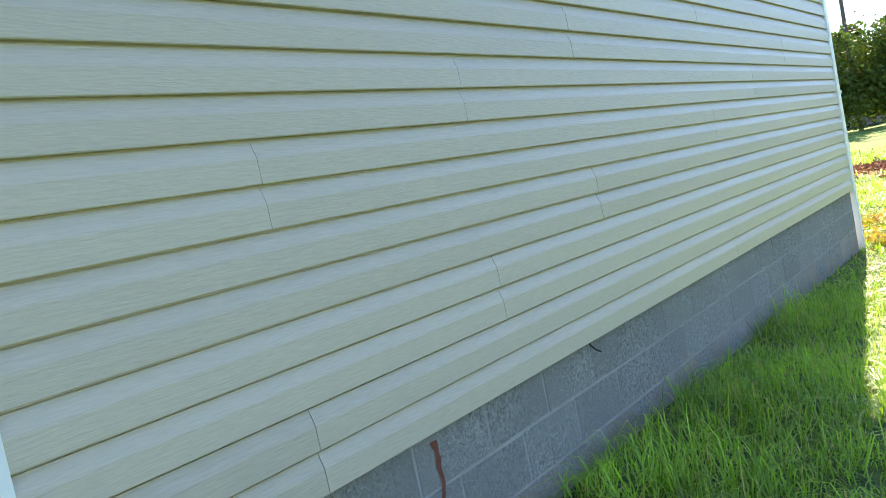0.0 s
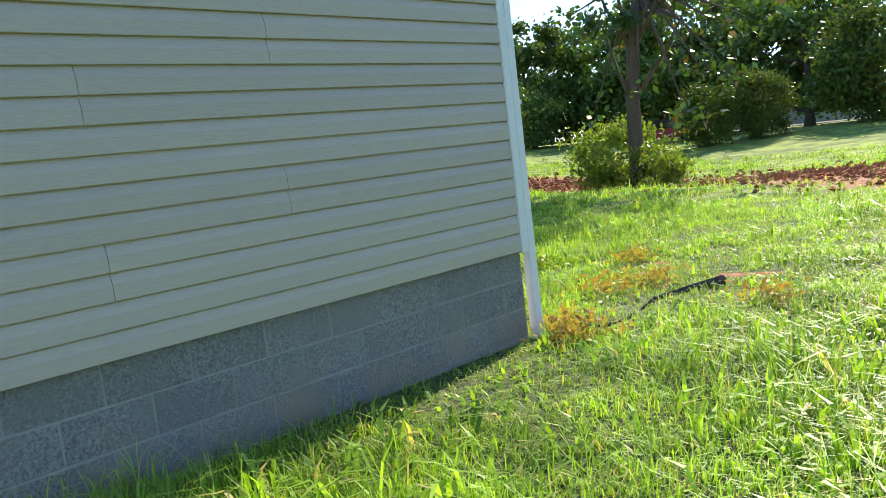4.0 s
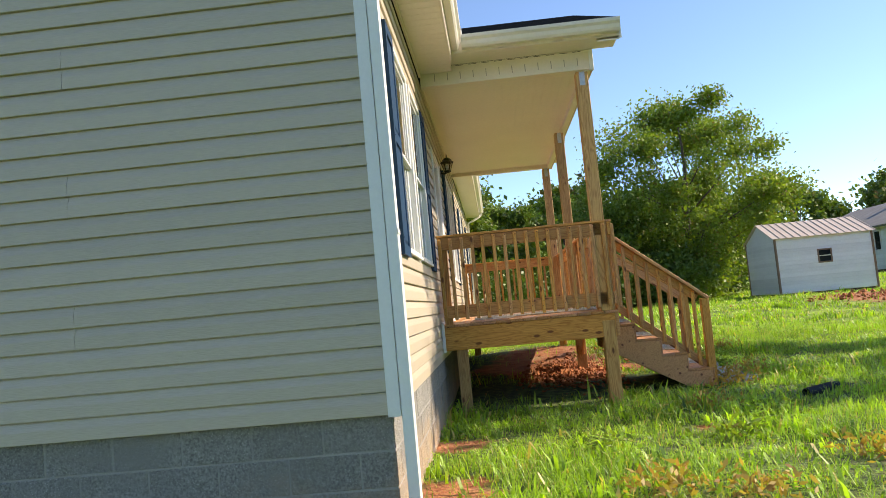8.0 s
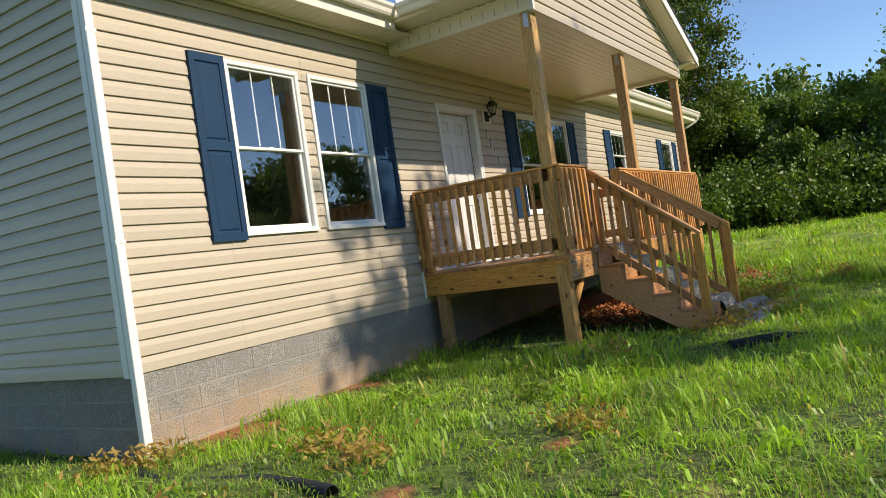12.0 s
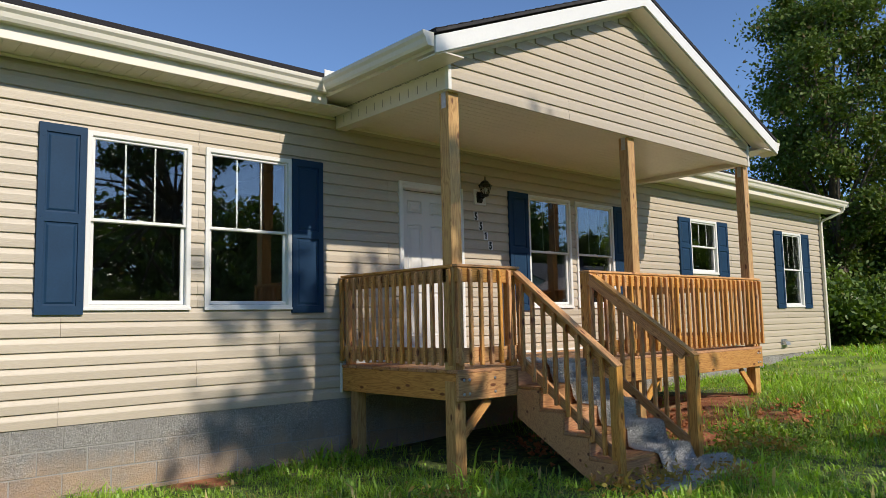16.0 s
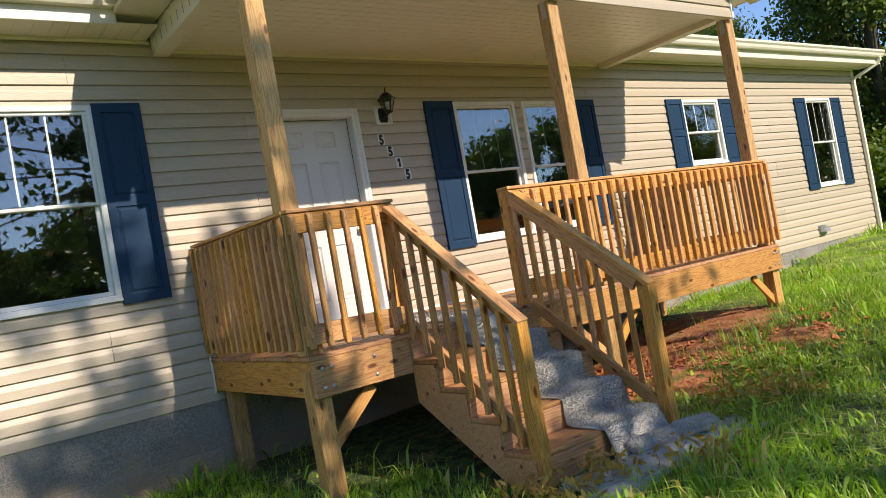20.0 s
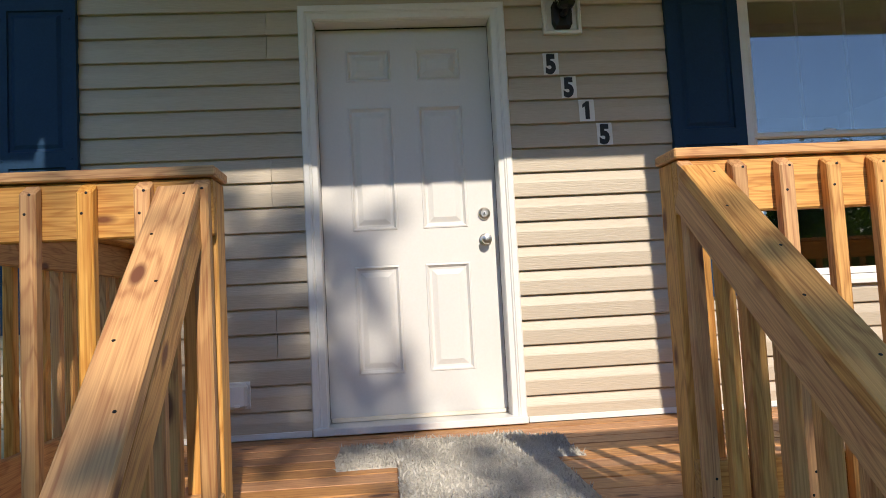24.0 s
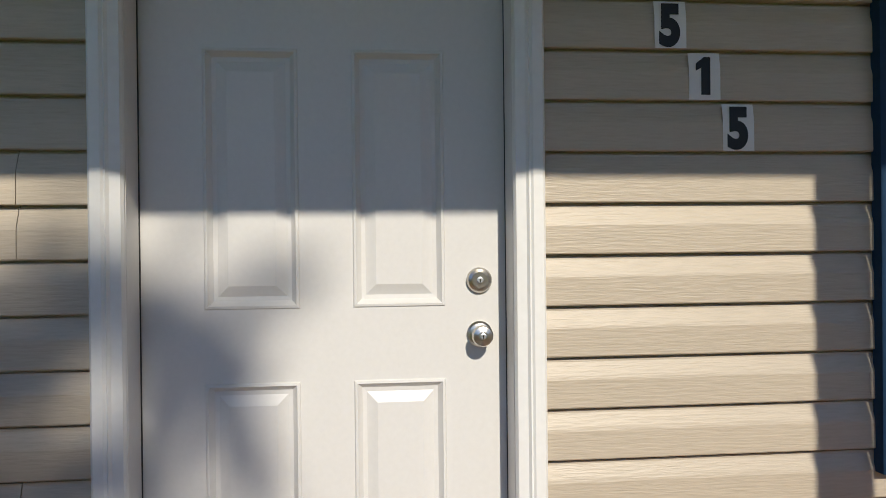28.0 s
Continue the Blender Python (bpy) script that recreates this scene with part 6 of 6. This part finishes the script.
for src, x, y, rz, s in ((wood_a, 22.5, 9.5, 70, 0.85), (wood_b, 22.8, 3.0, 140, 1.1), (wood_b, 27.5, 0.5, 40, 1.15), (wood_c, 28.5, -4.5, 200, 1.05), (wood_b, 26.2, -6.6, 250, 1.0),
                         (wood_c, 30.5, -8.0, 90, 1.0), (wood_b, 33, -1.5, 10, 1.2), (wood_c, 20.0, 6.5, 30, 1.3), (wood_a, 15.5, 15.0, 100, 0.9), (wood_c, 23.5, 1.0, 300, 1.0), (wood_c, 19.0, 10.5, 330, 1.4)):
    copy_thing(src, Matrix.Translation((x, y, gz(x, y))) @ Matrix.Rotation(radians(rz), 4, "Z") @ Matrix.Scale(s, 4))
sh_a = build_tree("bush", (18.9, 0.0, gz(18.9, 0)), 2.2, 1.5, 0.03, 9000, 0.085, M_LEAF, "dense green undergrowth along the wood's edge", "bush", "bushes", clumps=50, low=0.02, tight=0.2, seed=15)
sh_b = build_tree("bush", (20.2, -2.6, gz(20.2, -2.6)), 1.7, 1.4, 0.03, 8000, 0.08, M_LEAF, "dense green undergrowth along the wood's edge", "bush", "bushes", clumps=50, low=0.02, tight=0.2, seed=16)
for src, x, y, rz, s in ((sh_a, 21.6, -4.7, 80, 1.0), (sh_b, 23.2, -6.2, 10, 1.1), (sh_b, 17.4, 1.6, 50, 1.2), (sh_a, 25.0, -7.6, 120, 1.0), (sh_b, 19.6, -1.2, 200, 1.2), (sh_a, 16.6, 3.4, 250, 1.1),
                         (sh_a, 22.6, -5.0, 20, 1.3), (sh_b, 21.0, -3.6, 140, 1.3), (sh_a, 44, -52, 10, 2.6), (sh_b, 52, -57, 90, 2.8), (sh_a, 36, -56, 170, 2.6), (sh_b, 58, -50, 40, 2.6), (sh_a, 29, -60, 60, 2.6), (sh_b, 34, -46, 30, 2.2), (sh_a, 31, -43, 100, 2.0), (sh_b, 39, -50, 200, 2.2), (sh_b, 24.3, -8.5, 15, 1.4), (sh_a, 26.8, -9.0, 75, 1.5), (sh_b, 28.5, -11.5, 120, 1.6)):
    copy_thing(src, Matrix.Translation((x, y, gz(x, y))) @ Matrix.Rotation(radians(rz), 4, "Z") @ Matrix.Scale(s, 4))
build_tree("ash_tree", (25.8, -9.9, gz(25.8, -9.9)), 9.8, 4.5, 0.22, 64000, 0.095, M_LEAF2, "spreading sunlit tree behind the shed", clumps=62, low=0.05, tight=0.115, seed=18)
# far trees round the neighbour's plot and across the road
far_a = build_tree("far_tree", (46, -43, gz(46, -43)), 12.5, 6.5, 0.4, 15000, 0.34, M_LEAF, "tall dark leafy tree far behind the neighbour's house", group="far trees", clumps=60, low=0.08, tight=0.12, seed=21)
far_b = build_tree("far_tree", (36, -50, gz(36, -50)), 11.5, 6.0, 0.4, 15000, 0.34, M_CEDAR, "tall dark leafy tree far behind the neighbour's house", group="far trees", clumps=60, low=0.08, tight=0.12, seed=22)
for src, x, y, rz, s in ((far_a, 28, -53, 60, 0.85), (far_b, 52, -36, 30, 0.75), (far_a, 60, -40, 200, 0.8), (far_b, 41, -47, 120, 0.8), (far_a, 22, -52, 140, 0.95), (far_b, 16, -50, 260, 0.85), (far_a, 10, -46, 310, 0.75),
                         (far_b, 3, -58, 20, 0.7), (far_a, 58, -28, 80, 0.7), (far_b, 66, -25, 10, 0.8), (far_a, 50, -16, 190, 0.75), (far_b, 45, -8, 150, 0.8), (far_a, 42, 2, 230, 0.7), (far_b, -3, -47, 50, 0.55),
                         (far_a, -14, -62, 0, 0.75), (far_b, -22, -55, 90, 0.7), (far_a, -30, -48, 130, 1.0), (far_b, -38, -35, 70, 1.0), (far_a, -40, -20, 40, 1.0), (far_b, -42, -5, 20, 1.0)):
    copy_thing(src, Matrix.Translation((x, y, gz(x, y))) @ Matrix.Rotation(radians(rz), 4, "Z") @ Matrix.Scale(s, 4))
build_tree("bush", (22.4, -27.8, gz(22, -27)), 4.3, 2.9, 0.06, 14000, 0.12, M_CEDAR, "big round bush beside the neighbour's house", "bush", "bushes", clumps=70, low=0.02, tight=0.2, seed=25)
ced = build_tree("cedar_shrub", (4.0, -39, gz(4, -39)), 6.0, 2.6, 0.1, 12000, 0.16, M_CEDAR, "dense dark cedar by the road", "shrub", "cedars", clumps=70, low=0.01, tight=0.2, seed=26)
for x, y, s in ((-0.5, -41, 0.95), (7.5, -33, 0.55), (9.0, -30.5, 0.5)):
    copy_thing(ced, Matrix.Translation((x, y, gz(x, y))) @ Matrix.Rotation(radians(x * 40), 4, "Z") @ Matrix.Scale(s, 4))
build_tree("crape_myrtle", (5.0, -66, gz(5, -66)), 4.4, 2.4, 0.08, 5000, 0.2, M_BLOSSOM, "pink-flowering crape myrtle across the road", clumps=40, low=0.3, tight=0.2, seed=27)


# ================= grass =================
def blades(count, x0, x1, y0, y1, h0, h1, w0, w1, keep, clump=0.0):
    """Bent blades scattered where keep(x, y) is above a chance."""
    x, y = RNG.uniform(x0, x1, count), RNG.uniform(y0, y1, count)
    if clump:
        nc = count // 9
        cx, cy = RNG.uniform(x0, x1, nc), RNG.uniform(y0, y1, nc)
        i = RNG.integers(0, nc, count)
        x, y = cx[i] + RNG.normal(0, clump, count), cy[i] + RNG.normal(0, clump, count)
        tall, way = RNG.lognormal(-0.08, 0.38, nc)[i], RNG.uniform(0, 2 * np.pi, nc)[i]
    else:
        tall, way = np.ones(count), RNG.uniform(0, 2 * np.pi, count)
    ok = keep(x, y) > RNG.random(count)
    x, y, tall, way = x[ok], y[ok], np.clip(tall[ok], 0.4, 1.9), way[ok]
    n = len(x)
    s, w = np.zeros(n), np.zeros(n)
    for ax, ay, az in GROUND_AT:
        k = 1.0 / ((x - ax) ** 2 + (y - ay) ** 2 + 3.0) ** 1.6
        s, w = s + k * az, w + k
    z = s / w - 0.015
    patch = 0.75 + 0.5 * (np.sin(x * 1.7 + 2 * np.sin(y * 0.9)) * np.sin(y * 1.3 + 1.5 * np.sin(x * 0.7)))
    h = RNG.uniform(h0, h1, n) * np.clip(patch, 0.45, 1.35) * tall
    a = way + RNG.normal(0, 1.3, n)
    ux, uy = np.cos(a), np.sin(a)
    wd = RNG.uniform(w0, w1, n) / 2
    bend = h * RNG.uniform(0.3, 1.6, n)
    p = np.stack([x, y, z], 1)
    side = np.stack([-uy * wd, ux * wd, 0 * wd], 1)
    fwd = np.stack([ux, uy, 0 * ux], 1)
    up = np.array([0, 0, 1.0])
    mid = p + fwd * (bend * 0.3)[:, None] + up * (h * 0.62)[:, None]
    tip = p + fwd * bend[:, None] + up * (h * np.clip(1.3 - 0.6 * bend / h, 0.4, 1.0))[:, None]
    vs = np.stack([p - side, p + side, mid + side * 0.75, mid - side * 0.75, tip], 1).reshape(-1, 3)
    b = np.arange(n)[:, None] * 5
    fs = (b + np.array([[0, 1, 2, 3]])).tolist() + (b + np.array([[3, 2, 4]])).tolist()
    return mesh_of(vs.tolist(), fs)


def fade(keep, x0, y0, y1):
    """Lets the sward thin out towards the far edges of a patch, so that no edge shows."""
    return lambda x, y: keep(x, y) * np.clip((x - x0) / 1.6, 0, 1) * np.clip((y - y0) / 1.6, 0, 1) * np.clip((y1 - y) / 0.3 + 0.5, 0, 1)


def lawn_keep(x, y):
    k = 1.0 - 0.93 * np.clip(bare_np(x, y) * 1.1, 0, 1)
    house = (x > X0 - 0.0) & (x < X1) & (y > -0.0)
    under = (x > DX0 + 0.05) & (x < DX1 - 0.1) & (y > DY + 0.1)
    steps = (x > SX0 - 0.05) & (x < SX1 + 0.05) & (y > -3.15) & (y < 0)
    slab = (x > -0.02) & (x < 1.3) & (y > -3.62) & (y < -3.1)
    k = np.where(house | steps, 0, k)
    k = np.where(under, k * 0.1, k)
    return np.where(slab, 0.04, k)


GL = "lush long green grass blades of the lawn"
for nm, args in (("near", (360000, -11.0, 8.0, -9.5, 0.0, 0.05, 0.15, 0.0035, 0.0085, fade(lawn_keep, -11.0, -9.5, 9), 0.045)), ("side", (150000, -10.5, -4.98, 0.0, 11.0, 0.05, 0.15, 0.0035, 0.0085, fade(lawn_keep, -10.5, -9, 11.0), 0.045)),
                 ("far", (140000, -12.0, 27.0, -25.0, 2.5, 0.08, 0.18, 0.018, 0.034, lawn_keep, 0.12))):
    tagged(put("grass", blades(*args), M_GRASS), GL, "grass", kind="stuff")
# dry yellow weeds in tufts
WEEDS = ((-5.35, -0.12), (-3.1, -2.4), (-3.9, -3.1), (-4.8, -2.0), (-2.3, -3.0), (-5.05, -0.3), (-1.7, -2.6), (2.6, -3.6), (-4.6, -1.5), (-6.0, -1.6), (-3.3, -1.3), (-6.8, -2.6), (1.7, -3.3), (2.2, -3.0), (3.3, -4.2), (2.0, -3.5), (2.7, -3.1), (0.12, -3.34), (-0.3, -3.3), (1.35, -3.55), (0.6, -3.75))
for material, pick, lab in ((M_WEED, 0, "low yellowing weed tufts scattered in the lawn"), (M_LEAF2, 1, "low broad green weeds scattered in the lawn")):
    cs = []
    for k, (x, y) in enumerate(WEEDS):
        if (k % 3 == 1) == bool(pick):
            n = 170
            rr = np.random.default_rng(k)
            cs.append(np.stack([x + rr.normal(0, 0.13, n), y + rr.normal(0, 0.13, n), gz(x, y) + np.abs(rr.normal(0.08, 0.05, n))], 1))
    tagged(quads("weeds", leaf_quads(np.concatenate(cs), 0.026, 2.6), material), lab, "weeds", kind="stuff")


# ================= neighbour's shed and house =================
M_METAL = mat("white_metal_siding", (0.8, 0.77, 0.8), rough=0.5, var=0.06, big=1.5, fine=20, bump=0.05)
M_ROOFM = mat("tan_metal_roof", (0.52, 0.43, 0.36), rough=0.5, var=0.08, big=1.5, fine=20, bump=0.05)
M_BROWN = mat("brown_trim", (0.22, 0.13, 0.09), rough=0.6, var=0.1, bump=0.05)
M_HWHITE = mat("white_lap_siding", (0.8, 0.82, 0.82), rough=0.6, var=0.06, big=0.6, fine=12, bump=0.05)
M_HROOF = mat("grey_shingle_roof", (0.2, 0.19, 0.18), rough=0.9, var=0.2, big=2, fine=30, bump=0.3)
M_BRICKB = mat("dark_base", (0.09, 0.06, 0.05), rough=0.9, var=0.2, bump=0.2)
M_PANE = mat("dark_pane", (0.015, 0.018, 0.022), rough=0.08, var=0.1, bump=0)
M_RED = mat("red_paint", (0.35, 0.02, 0.02), rough=0.35, var=0.05, bump=0)
M_TYRE = mat("tyre", (0.02, 0.02, 0.02), rough=0.9, var=0.1, bump=0.1)
M_ROAD = mat("asphalt", (0.08, 0.08, 0.085), rough=0.9, var=0.2, big=0.3, fine=10, bump=0.2, world_space=True)

SX, SY0, SY1, SW = 18.2, -10.82, -14.2, 3.0
sb = gz(18.2, -11.5) - 0.02
shed = thing("garden_shed", (SX + SW / 2, -12.5, sb), "small white metal shed with a tan ribbed roof", "shed")
box("base", SX + 0.05, SX + SW - 0.05, SY1 + 0.05, SY0 - 0.05, sb - 0.15, sb + 0.1, M_BRICKB, shed)
ew, rw = sb + 2.1, sb + 2.72
bm = bmesh.new()
prof = [(SX, sb + 0.1), (SX + SW, sb + 0.1), (SX + SW, ew), (SX + SW / 2, rw), (SX, ew)]
fa, fb = [bm.verts.new((x, SY0, z)) for x, z in prof], [bm.verts.new((x, SY1, z)) for x, z in prof]
bm.faces.new(fa)
bm.faces.new(fb)
for k in range(5):
    bm.faces.new((fa[k], fb[k], fb[(k + 1) % 5], fa[(k + 1) % 5]))
part("body", bm, M_METAL, shed)
for k in range(13):
    z = sb + 0.12 + k * 0.145
    extrude_profile("siding_board", [(0, 0), (0.014, 0), (0.012, 0.11), (0, 0.135)], (SX - 0.001, SY1 + 0.03, z), (SX - 0.001, SY0 - 0.03, z), (-1, 0, 0), M_METAL, shed)
    extrude_profile("siding_board", [(0, 0), (0.014, 0), (0.012, 0.11), (0, 0.135)], (SX + 0.03, SY0 + 0.001, z), (SX + SW - 0.03, SY0 + 0.001, z), (0, 1, 0), M_METAL, shed)
for s, xe in ((-1, SX - 0.12), (1, SX + SW + 0.12)):
    xm = SX + SW / 2
    slope = (rw - ew) / (SW / 2)
    ze = ew - slope * 0.12
    for k in range(14):
        y0, y1 = SY1 - 0.1 + k * 0.2557, SY1 - 0.1 + (k + 1) * 0.2557
        board("roof_sheet", (xe, (y0 + y1) / 2, ze + 0.03), (xm, (y0 + y1) / 2, rw + 0.03), 0.02, 0.252, M_ROOFM, shed, up=(0, 0, 1), c=0.002)
        board("roof_rib", (xe, y0, ze + 0.05), (xm, y0, rw + 0.05), 0.03, 0.03, M_ROOFM, shed, up=(0, 0, 1), c=0.004)
for x, y in ((SX, SY0), (SX, SY1), (SX + SW, SY0)):
    box("corner_trim", x - 0.035, x + 0.035, y - 0.035, y + 0.035, sb + 0.06, ew + 0.02, M_BROWN, shed)
w = part("window", (lambda b: (ring_frame(b, 0, 0.5, 0, 0.5, 0.05, -0.03, 0.02), b)[1])(bmesh.new()), M_BROWN, shed, m=Matrix.Translation((SX - 0.012, -12.25, sb + 1.1)) @ Matrix.Rotation(-math.pi / 2, 4, "Z"))
box("pane", SX - 0.018, SX - 0.006, -12.7, -12.3, sb + 1.15, sb + 1.55, M_PANE, w)
box("bar", SX - 0.03, SX - 0.019, -12.7, -12.3, sb + 1.34, sb + 1.37, M_WHITE, w)

HX, HY0, HY1, HL = 28.5, -21.3, -29.4, 14.0
hb = gz(28.5, -25) - 0.1
h2 = thing("neighbour_house", (HX + 5, -26, hb), "white one-storey house with a grey gabled roof", "house")
he, hr = hb + 2.75, hb + 4.35
box("foundation", HX + 0.03, HX + HL, HY1 + 0.03, HY0 - 0.03, hb - 0.4, hb + 0.4, M_BRICKB, h2)
bm = bmesh.new()
hm = (HY0 + HY1) / 2
prof = [(HY0, hb + 0.4), (HY1, hb + 0.4), (HY1, he), (hm, hr), (HY0, he)]
fa, fb = [bm.verts.new((HX, y, z)) for y, z in prof], [bm.verts.new((HX + HL, y, z)) for y, z in prof]
bm.faces.new(fa)
bm.faces.new(fb)
for k in range(5):
    bm.faces.new((fa[k], fb[k], fb[(k + 1) % 5], fa[(k + 1) % 5]))
wall2 = part("wall", bm, M_HWHITE, h2)
for k in range(19):
    z = hb + 0.4 + k * 0.2
    y0, y1 = HY0, HY1
    if z > he - 0.1:
        f = (z + 0.1 - he) / (hr - he)
        y0, y1 = HY0 + (hm - HY0) * f, HY1 + (hm - HY1) * f
    extrude_profile("siding_board", [(0, 0), (0.02, 0), (0.004, 0.19), (0, 0.19)], (HX - 0.001, y1, z), (HX - 0.001, y0, z), (-1, 0, 0), M_HWHITE, wall2)
    if k < 11:
        extrude_profile("siding_board", [(0, 0), (0.02, 0), (0.004, 0.19), (0, 0.19)], (HX, HY0 + 0.001, z), (HX + HL, HY0 + 0.001, z), (0, 1, 0), M_HWHITE, wall2)
for y in (HY0 + 0.35, HY1 - 0.35):
    sl = (hr - he) / (HY0 - hm)
    board("roof", (HX + HL / 2, y, he - sl * 0.35 + 0.06), (HX + HL / 2, hm, hr + 0.06), 0.1, HL + 0.6, M_HROOF, h2, up=(0, 0, 1))
box("chimney", HX + 7, HX + 7.6, hm - 0.3, hm + 0.3, hr - 0.4, hr + 0.7, M_BRICKB, h2)
for y, z0, z1 in ((HY0 - 1.7, hb + 1.35, hb + 2.5), (HY0 - 6.2, hb + 1.35, hb + 2.6)):
    bm = bmesh.new()
    ring_frame(bm, 0, 0.8, 0, z1 - z0, 0.07, -0.04, 0.03)
    w = part("window", bm, M_WHITE, h2, m=Matrix.Translation((HX - 0.02, y + 0.4, z0)) @ Matrix.Rotation(-math.pi / 2, 4, "Z"))
    box("pane", HX - 0.03, HX - 0.022, y - 0.33, y + 0.33, z0 + 0.07, z1 - 0.07, M_PANE, w)
    box("sash_bar", HX - 0.045, HX - 0.032, y - 0.33, y + 0.33, (z0 + z1) / 2 - 0.025, (z0 + z1) / 2 + 0.025, M_WHITE, w)
    box("air_conditioner", HX - 0.35, HX - 0.05, y - 0.28, y + 0.28, z0 + 0.06, z0 + 0.42, M_METAL, w)
for x in (HX + 1.2, HX + 3.0, HX + 5.2):
    bm = bmesh.new()
    ring_frame(bm, 0, 0.7, 0, 1.1, 0.07, -0.04, 0.03)
    w = part("window", bm, M_WHITE, h2, m=Matrix.Translation((x + 0.7, HY0 + 0.02, hb + 1.4)) @ Matrix.Rotation(math.pi, 4, "Z"))
    box("pane", x + 0.07, x + 0.63, HY0 + 0.022, HY0 + 0.03, hb + 1.47, hb + 2.43, M_PANE, w)


def car(name, x, y, rz, paint, label, length=4.6, hgt=1.5):
    z = gz(x, y)
    t = thing(name, (x, y, z), label, "car")
    m = Matrix.Translation((x, y, z)) @ Matrix.Rotation(radians(rz), 4, "Z")
    hl = length / 2
    for nm, prof, w_, mt in (("body", [(-hl, 0.35), (hl, 0.35), (hl, 0.75), (hl * 0.85, 0.9), (-hl * 0.9, 0.95), (-hl, 0.8)], 0.88, paint),
                             ("cabin", [(-hl * 0.8, 0.96), (hl * 0.42, 0.96), (hl * 0.15, hgt), (-hl * 0.55, hgt)], 0.76, M_PANE)):
        bm = bmesh.new()
        fa, fb = [bm.verts.new((a, -w_, b)) for a, b in prof], [bm.verts.new((a, w_, b)) for a, b in prof]
        bm.faces.new(fa)
        bm.faces.new(fb)
        for k in range(len(prof)):
            bm.faces.new((fa[k], fb[k], fb[(k + 1) % len(prof)], fa[(k + 1) % len(prof)]))
        bmesh.ops.bevel(bm, geom=bm.edges[:], offset=0.06, segments=2, affect="EDGES")
        part(nm, bm, mt, t, m=m)
    for a in (-hl * 0.62, hl * 0.62):
        for s in (-0.8, 0.8):
            bm = bmesh.new()
            bm_lathe(bm, ((0.2, -0.1), (0.33, -0.1), (0.33, 0.1), (0.2, 0.1)), (a, s, 0.33), 16, "y")
            part("wheel", bm, M_TYRE, t, m=m)


car("red_car", 15.8, -38.5, 15, M_RED, "red car parked far off under the trees")
car("white_van", 4.2, -57.0, 5, M_METAL, "pale van parked before a low building across the road", 6.0, 2.3)
b3 = thing("roadside_building", (10, -64, gz(10, -64)), "long low pale building with a grey roof across the road", "building")
zb = gz(10, -64)
box("wall", 2.0, 26, -70, -62, zb - 0.3, zb + 2.7, M_HWHITE, b3)
box("roof", 1.4, 26.6, -70.6, -61.4, zb + 2.7, zb + 3.3, M_HROOF, b3)
for k in range(7):
    x = 4 + 3 * k
    w = box("window", x, x + 1.3, -61.99, -61.95, zb + 1.0, zb + 2.1, M_WHITE, b3)
    box("pane", x + 0.1, x + 1.2, -61.945, -61.93, zb + 1.1, zb + 2.0, M_PANE, w)
bm = bmesh.new()
xs_ = np.linspace(-150, 150, 61)
rowa = [bm.verts.new((x, -50.5, gz(x, -50.5) + 0.05)) for x in xs_]
rowb = [bm.verts.new((x, -55.5, gz(x, -55.5) + 0.05)) for x in xs_]
for k in range(60):
    bm.faces.new((rowa[k], rowa[k + 1], rowb[k + 1], rowb[k]))
tagged(part("road", bm, M_ROAD), "grey asphalt road beyond the lawn", "road", kind="structure")
poles = []
for x in (3.0, 40.0, -34.0):
    p = thing("utility_pole", (x, -46.0, gz(x, -46)), "weathered wooden utility pole with a crossarm by the road", "utility pole", "utility poles")
    bm = bmesh.new()
    bm_tube(bm, [(x, -46, gz(x, -46) - 0.3), (x, -46, gz(x, -46) + 9.5)], [0.16, 0.11], 10)
    part("pole", bm, M_BARK, p)
    box("crossarm", x - 0.06, x + 0.06, -47.1, -44.9, gz(x, -46) + 8.6, gz(x, -46) + 8.75, M_BARK, p)
    poles.append((x, gz(x, -46) + 8.78))
for dy in (-1.0, 0.0, 1.0):
    for (xa, za), (xb, zb2) in (((poles[0]), (poles[1])), ((poles[2]), (poles[0]))):
        bm = bmesh.new()
        bm_tube(bm, [(xa + (xb - xa) * f, -46 + dy, za + (zb2 - za) * f - 3.2 * f * (1 - f)) for f in np.linspace(0, 1, 13)], 0.014, 5)
        tagged(part("power_line", bm, M_PIPE), "sagging power line between poles", "cable", "power lines")
for dz in (-2.2, -2.7):
    bm = bmesh.new()
    bm_tube(bm, [(-34 + 37 * f, -46, poles[2][1] + dz - 2.2 * f * (1 - f)) for f in np.linspace(0, 1, 13)], 0.02, 5)
    tagged(part("power_line", bm, M_PIPE), "sagging power line between poles", "cable", "power lines")
